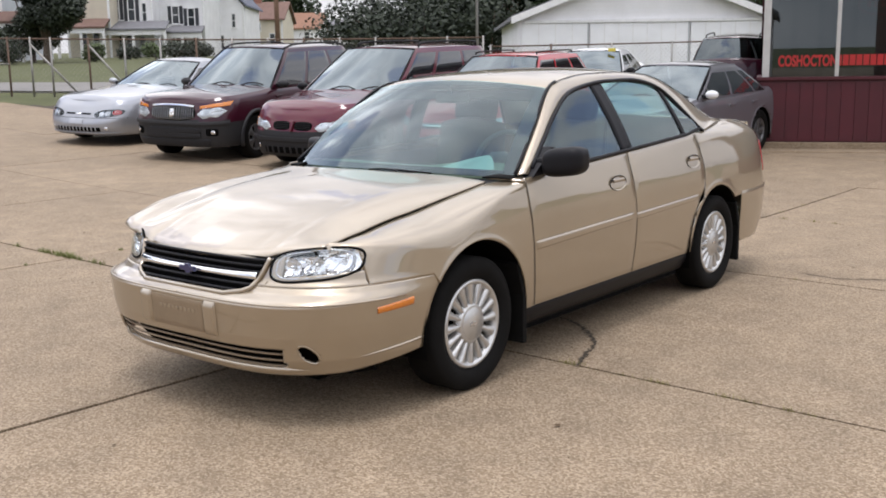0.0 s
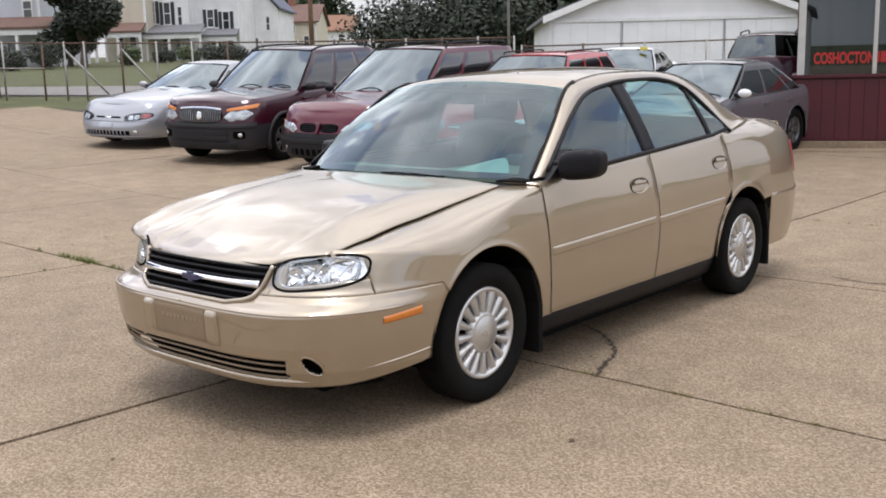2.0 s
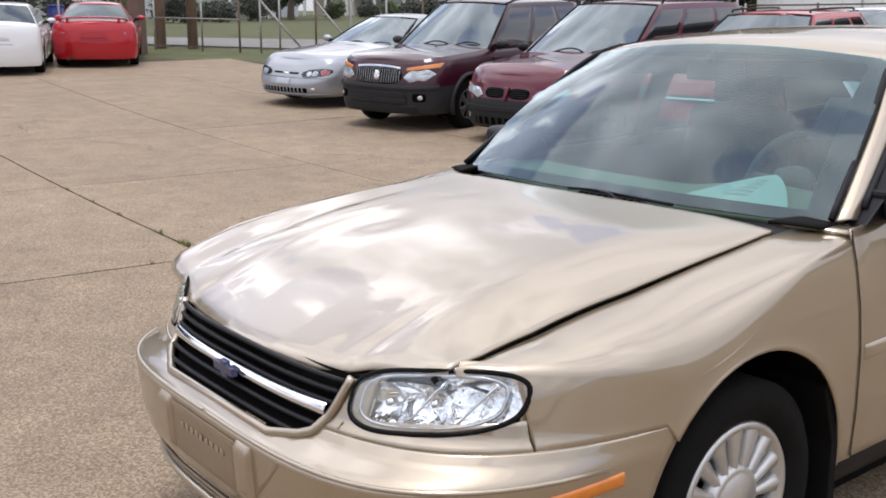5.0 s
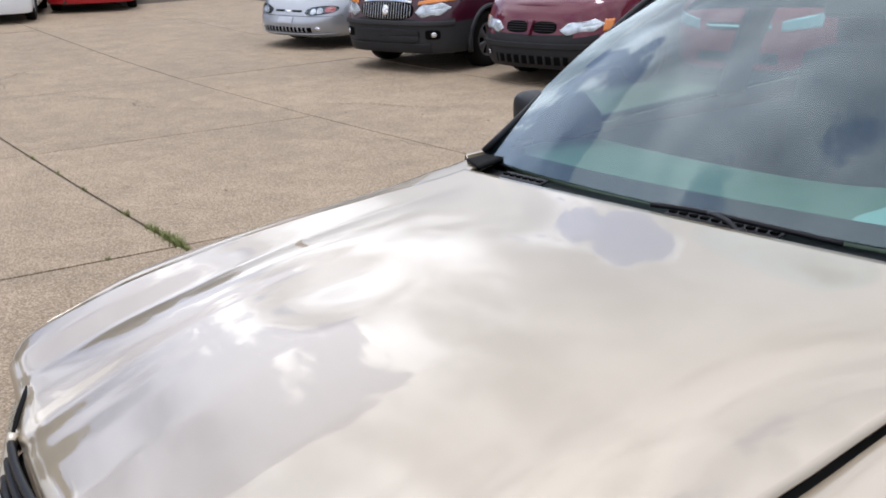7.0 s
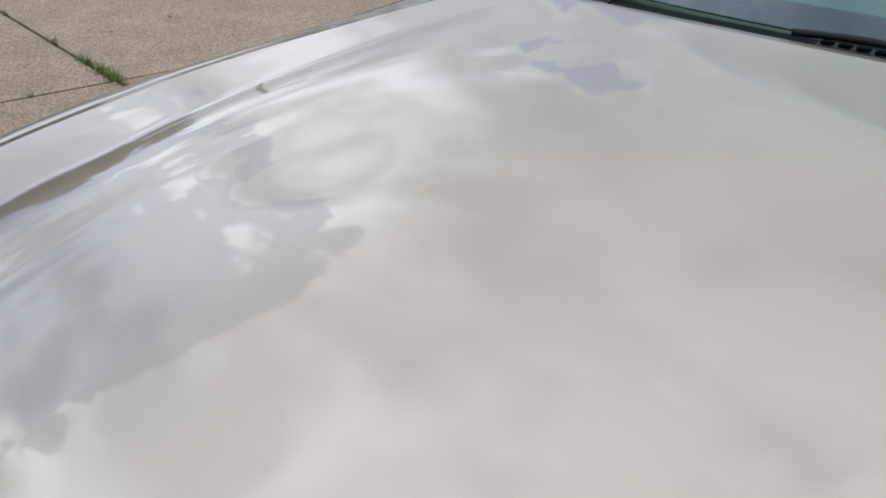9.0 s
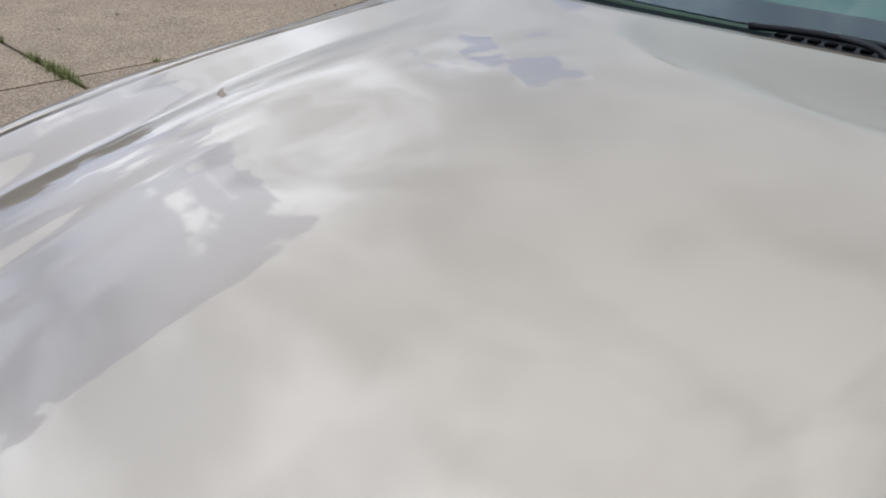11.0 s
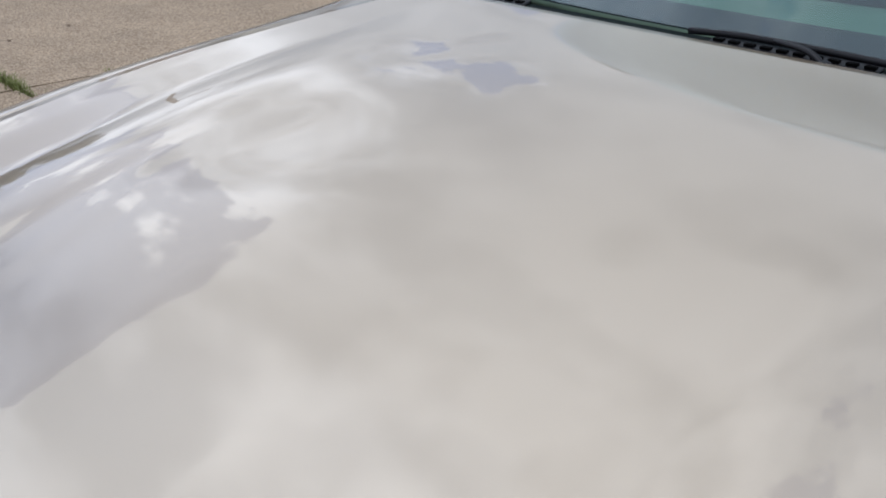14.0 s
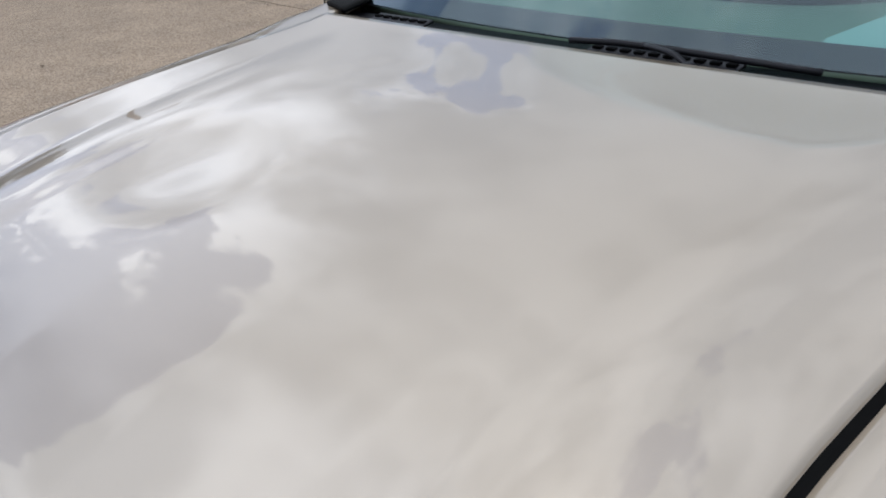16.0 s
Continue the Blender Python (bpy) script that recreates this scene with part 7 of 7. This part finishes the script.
def build_shop():
    o = Vector((-2.51, 12.19, 0))
    ax = Vector((0.933, 0.358, 0)).normalized()
    ay = Vector((-ax.y, ax.x, 0))
    z0 = 0.15
    m = Matrix.Translation((o.x, o.y, z0)) @ Matrix((ax, ay, Vector((0, 0, 1)))).transposed().to_4x4()
    s = thing("shop", "shop with maroon board wall and large windows above", "building", tilt=m)
    W, D, H, sill = 9.0, 7.0, 3.6, 1.12
    w = part("wall", boxes((0, 0.05, 0.14, W, 0.20, sill), (0, 0.20, 0.14, 0.15, D, sill), (0, D - 0.2, 0.14, W, D, H), (W - 0.2, 0.2, 0.14, W, D - 0.2, H)), MAROON_BD, s)
    n = 44
    for k in range(n):
        x = k * W / n
        part("board", boxes((x + 0.004, 0.026, 0.16, x + W / n - 0.004, 0.05, sill - 0.03)), MAROON_BD, w)
    for k in range(20):
        y = 0.2 + k * 0.33
        part("board", boxes((-0.024, y + 0.004, 0.16, 0.0, y + 0.326, sill - 0.03)), MAROON_BD, w)
    part("sill", boxes((-0.05, -0.02, sill, W, 0.24, sill + 0.05), (-0.05, 0.24, sill, 0.19, D, sill + 0.05)), MAROON_BD, s, bevel=0.006)
    part("plinth", boxes((-0.03, -0.03, -0.6, W, D, 0.14)), CONC_KERB, s, bevel=0.01)
    part("kerb", boxes((-0.40, -0.50, -0.7, W, -0.03, 0.04), (-0.40, -0.03, -0.7, -0.03, D, 0.04)), CONC_KERB, s, bevel=0.02)
    for x in (0.03, 1.12, 2.9, 4.7, 6.5, 8.3):
        part("mullion", boxes((x, 0.08, sill + 0.05, x + (0.11 if x < 0.1 else 0.06), 0.16, 3.2)), ALU, s, bevel=0.004)
    for y in (2.0, 4.0, 6.0):
        part("mullion", boxes((0.05, y, sill + 0.05, 0.11, y + 0.06, 3.2)), ALU, s, bevel=0.004)
    for x0, x1 in ((0.14, 1.12), (1.18, 2.9), (2.96, 4.7), (4.76, 6.5), (6.56, 8.3)):
        part("pane", boxes((x0, 0.115, sill + 0.05, x1, 0.123, 3.2)), GLASS_SH, s)
    for y0, y1 in ((0.16, 2.0), (2.06, 4.0), (4.06, 6.0)):
        part("pane", boxes((0.075, y0, sill + 0.05, 0.083, y1, 3.2)), GLASS_SH, s)
    part("fascia", boxes((-0.05, 0.0, 3.2, W, 0.3, H), (-0.05, 0.3, 3.2, 0.25, D - 0.2, H)), MAROON_BD, s)
    part("roof", boxes((-0.4, -0.5, H, W + 0.2, D + 0.2, H + 0.2)), ROOF_GR, s)
    part("floor", boxes((0.2, 0.22, 0.13, W - 0.2, D - 0.35, 0.16)), ROOM, s)
    part("ceiling", boxes((0.25, 0.3, 3.1, W - 0.2, D - 0.2, 3.2)), ROOM, s)
    part("back_wall", boxes((0.2, D - 0.35, 0.14, W - 0.2, D - 0.21, 3.1)), ROOM, s)
    for x in (0.45, 0.86, 1.36, 1.75):
        part("blind_slat", boxes((x, 0.30, sill, x + 0.09, 0.34, 3.1)), matte("dark_drape", (0.03, 0.03, 0.032), 0.8), s)
    cu = bpy.data.curves.new("lettering", "FONT")
    cu.body, cu.size, cu.extrude, cu.offset = "COSHOCTON", 0.235, 0.002, 0.009
    cu.align_x = "LEFT"
    t = new("lettering", cu)
    bpy.context.view_layer.update()
    me = bpy.data.meshes.new_from_object(t.evaluated_get(bpy.context.evaluated_depsgraph_get()))
    bpy.data.objects.remove(t)
    me.materials.clear()
    q = part("lettering", me, LETTER, s, "red vinyl lettering on the glass")
    q.matrix_local = Matrix.Translation((0.27, 0.105, 1.34)) @ pose(0, 0, 0, 90) @ Matrix.Diagonal((0.58, 1, 1, 1))
    for k in range(8):
        part("letter_bar", boxes((1.13 + 0.10 * k, 0.103, 1.34, 1.215 + 0.10 * k, 0.109, 1.505)), LETTER, s)
    # red sign outline hanging inside
    part("window_sign", tube([(1.72 + 0.30 * math.cos(t2), 0.16, 2.26 + 0.15 * math.sin(t2)) for t2 in np.linspace(0, 2 * math.pi, 33)[:-1]], 0.012, 6, True), LETTER, s)
    for k in range(4):
        part("sign_bar", boxes((1.54 + 0.10 * k, 0.155, 2.22, 1.60 + 0.10 * k, 0.165, 2.31)), LETTER, s)


build_shop()

# ---- weeds in the joints, cracks and litter ----
def blades(places, seed, height, spread_r, count):
    """Grass blades in tufts: thin bent triangles."""
    rnd = random.Random(seed)
    vs, fs = [], []
    for x, y, k in places:
        z = ground_z(x, y) - 0.01
        for _ in range(int(count * k)):
            a = rnd.uniform(0, 2 * math.pi)
            r = abs(rnd.gauss(0, spread_r)) * math.sqrt(k)
            px, py = x + r * math.cos(a) * 1.9, y + r * math.sin(a) * 0.7
            h = height * rnd.uniform(0.4, 1.2) * (0.6 + 0.4 * k)
            b = rnd.uniform(0, 2 * math.pi)
            lean = h * rnd.uniform(0.2, 1.1)
            w = 0.0016 * rnd.uniform(0.7, 1.5)
            d, n = Vector((math.cos(b), math.sin(b), 0)), Vector((-math.sin(b), math.cos(b), 0))
            p = Vector((px, py, z))
            i = len(vs)
            m1 = p + d * lean * 0.35 + Vector((0, 0, h * 0.65))
            vs += [p - n * w, p + n * w, m1 + n * w * 0.8, m1 - n * w * 0.8, p + d * lean + Vector((0, 0, h))]
            fs += [(i, i + 1, i + 2, i + 3), (i + 3, i + 2, i + 4)]
    me = bpy.data.meshes.new("blades")
    me.from_pydata([tuple(v) for v in vs], [], fs)
    return me


def along(p, direction, *steps):
    return [(p.x + direction.x * t, p.y + direction.y * t, k) for t, k in steps]


tuft_1 = along(slab_uv(0, 0), U_DIR, (-0.95, 0.5), (-0.48, 0.7), (-0.40, 0.8), (-0.22, 0.9), (-0.14, 1.0), (-0.05, 1.0), (0.0, 0.9), (0.12, 0.5), (0.34, 0.5), (0.45, 0.4), (-1.9, 0.25), (-2.6, 0.3), (-3.4, 0.3)) + along(slab_uv(0, 0), V_DIR, (0.45, 0.35), (0.9, 0.3), (-0.4, 0.2))
w1 = part("weed_tufts", blades(tuft_1, 3, 0.055, 0.035, 90), BLADE)
tagged(w1, "green grass tufts growing in the slab joint", "weeds", kind="stuff")
tuft_2 = along(slab_uv(1, 0), U_DIR, (1.28, 0.35), (1.34, 0.5), (1.62, 0.3), (1.78, 0.55), (1.84, 0.4), (2.15, 0.4), (2.25, 0.45), (2.45, 0.4), (2.55, 0.25), (3.2, 0.2)) + along(slab_uv(1, 1), U_DIR, (1.4, 0.2), (2.1, 0.35), (2.2, 0.4), (2.9, 0.3)) + along(slab_uv(1, 2), U_DIR, (0.2, 0.5), (0.5, 0.5), (0.7, 0.4), (1.2, 0.4), (1.7, 0.3)) + along(slab_uv(1, 2), V_DIR, (0.4, 0.3), (1.0, 0.3), (1.6, 0.2))
w2 = part("weed_tufts", blades(tuft_2, 4, 0.035, 0.03, 70), DRY)
tagged(w2, "dry yellowish grass tufts in the joints beside the sedan", "weeds", kind="stuff")


def crack(points, width, seed):
    """A ragged crack filled with dark dirt, a hair above the slab."""
    rnd = random.Random(seed)
    line = catmull([(x, y, 0) for x, y in points], 14 * len(points))
    vs, fs = [], []
    for i, p in enumerate(line):
        d = (line[min(i + 1, len(line) - 1)] - line[max(i - 1, 0)]).normalized()
        n = Vector((-d.y, d.x, 0))
        q = p + n * rnd.gauss(0, width * 0.7 if width > 0.006 else 0.016)
        w = width * rnd.uniform(0.4, 1.3) * min(1.0, 0.25 + 6 * min(i, len(line) - 1 - i) / len(line))
        for s in (-1, 1):
            r = q + n * w * s
            vs.append((r.x, r.y, ground_z(r.x, r.y) + 0.0045))
        if i:
            fs.append((2 * i - 2, 2 * i - 1, 2 * i + 1, 2 * i))
    me = bpy.data.meshes.new("crack")
    me.from_pydata(vs, [], fs)
    ob = part("pavement_crack", me, JOINT)
    return tagged(ob, "ragged dark crack across the concrete lot", "crack", group="cracks in the lot", kind="structure")


crack([(0.29, 1.39), (0.51, 1.37), (0.65, 1.29), (0.79, 1.17), (0.92, 1.0), (0.98, 0.82), (1.03, 0.67), (1.07, 0.56)], 0.011, 1)
crack([(-8.03, 4.02), (-7.54, 4.47), (-7.07, 4.63), (-6.47, 5.02)], 0.005, 2)
crack([(-10.78, 2.24), (-9.82, 2.79), (-9.36, 2.66), (-8.41, 3.21)], 0.005, 3)
crack([(-13.45, 2.80), (-12.66, 2.07), (-11.96, 1.93), (-11.51, 1.33)], 0.006, 4)
crack([(-10.54, -1.04), (-9.71, -0.48), (-9.24, -0.62), (-8.40, -0.06)], 0.005, 5)
crack([(-15.82, 1.95), (-14.52, 2.26), (-13.95, 2.00), (-12.75, 2.66)], 0.006, 6)
crack([(1.08, 3.58), (1.43, 3.48), (1.78, 3.63), (2.25, 3.57)], 0.008, 7)
crack([(-6.31, 3.02), (-5.82, 3.47), (-5.12, 3.57), (-4.52, 4.01)], 0.004, 8)
crack([(-3.57, -2.34), (-2.98, -2.12), (-2.52, -2.26), (-1.68, -1.82)], 0.006, 9)

rnd_l = random.Random(12)
vs, fs = [], []
for _ in range(150):
    d0 = rnd_l.uniform(3.0, 17.0)
    b0 = rnd_l.uniform(-900, 1700)
    q = far_place(b0, d0)
    i = len(vs)
    s = rnd_l.uniform(0.004, 0.014)
    a = rnd_l.uniform(0, 6.28)
    for k in range(5):
        t = a + k * 1.2566
        vs.append((q.x + s * math.cos(t) * rnd_l.uniform(0.6, 1.5), q.y + s * math.sin(t), q.z + 0.005 + 0.004 * (k % 2)))
    fs.append(tuple(range(i, i + 5)))
me = bpy.data.meshes.new("litter")
me.from_pydata(vs, [], fs)
tagged(part("leaf_litter", me, matte("dead_leaf", (0.085, 0.055, 0.03), 0.9, vary=0.4, scale=3)), "scattered dead leaves and grit on the concrete", "litter", kind="stuff")

# ---- concrete slabs of the lot ----
lot = thing("pavement", "tan exposed-aggregate concrete lot with weedy joints", "pavement", kind="structure")
bed_bm = bmesh.new()
bed_bm.from_mesh(grid(lambda u, v: (-30 + 52 * u, -18 + 46 * v, ground_z(-30 + 52 * u, -18 + 46 * v) - 0.014), 104, 92))
bmesh.ops.delete(bed_bm, geom=[f for f in bed_bm.faces if (f.calc_center_median().x - EYE0.x) * AHEAD.x + (f.calc_center_median().y - EYE0.y) * AHEAD.y > 25.6], context="FACES")
part("joint_bed", bed_bm, JOINT, lot)


def in_lot(c):
    d = (c - EYE0)
    return d.x * AHEAD.x + d.y * AHEAD.y < 25.9


def build_slab(i, j):
    rnd = random.Random(i * 131 + j * 17)
    p = [slab_uv(i, j), slab_uv(i + 1, j), slab_uv(i + 1, j + 1), slab_uv(i, j + 1)]
    c = sum(p, Vector((0, 0))) / 4
    if not in_lot(c) or not (-29 < c.x < 20 and -17 < c.y < 27):
        return
    near = math.hypot(c.x - 0.5, c.y) < 7.5
    n = 6 if near else 3
    gu, gv = (0.014, 0.009) if near else (0.004, 0.003)
    if j in (-1, 0) and i <= 0:
        gv = 0.012
    drop = rnd.uniform(-0.003, 0.003)

    def f(u, v):
        uu, vv = gu / SLAB_U + u * (1 - 2 * gu / SLAB_U), gv / SLAB_V + v * (1 - 2 * gv / SLAB_V)
        q = p[0] + (p[1] - p[0]) * uu + (p[3] - p[0]) * vv
        jit = 0.004 * noise.noise(Vector((q.x * 3, q.y * 3, 1.7))) if near else 0.0
        return (q.x + jit, q.y + jit, ground_z(q.x, q.y) + drop)

    vs = [f(a / n, b / n) for a in range(n + 1) for b in range(n + 1)]
    fs = [(a * (n + 1) + b, (a + 1) * (n + 1) + b, (a + 1) * (n + 1) + b + 1, a * (n + 1) + b + 1) for a in range(n) for b in range(n)]
    ring = [a * (n + 1) for a in range(n + 1)] + [n * (n + 1) + b for b in range(1, n + 1)] + [a * (n + 1) + n for a in range(n - 1, -1, -1)] + [b for b in range(n - 1, 0, -1)]
    k0 = len(vs)
    vs += [(vs[r][0], vs[r][1], vs[r][2] - 0.05) for r in ring]
    m = len(ring)
    fs += [(ring[q], ring[(q + 1) % m], k0 + (q + 1) % m, k0 + q) for q in range(m)]
    part("slab", mesh_of(vs, fs, smooth=False), CONCRETE, lot)


for si in range(-8, 6):
    for sj in range(-8, 10):
        build_slab(si, sj)
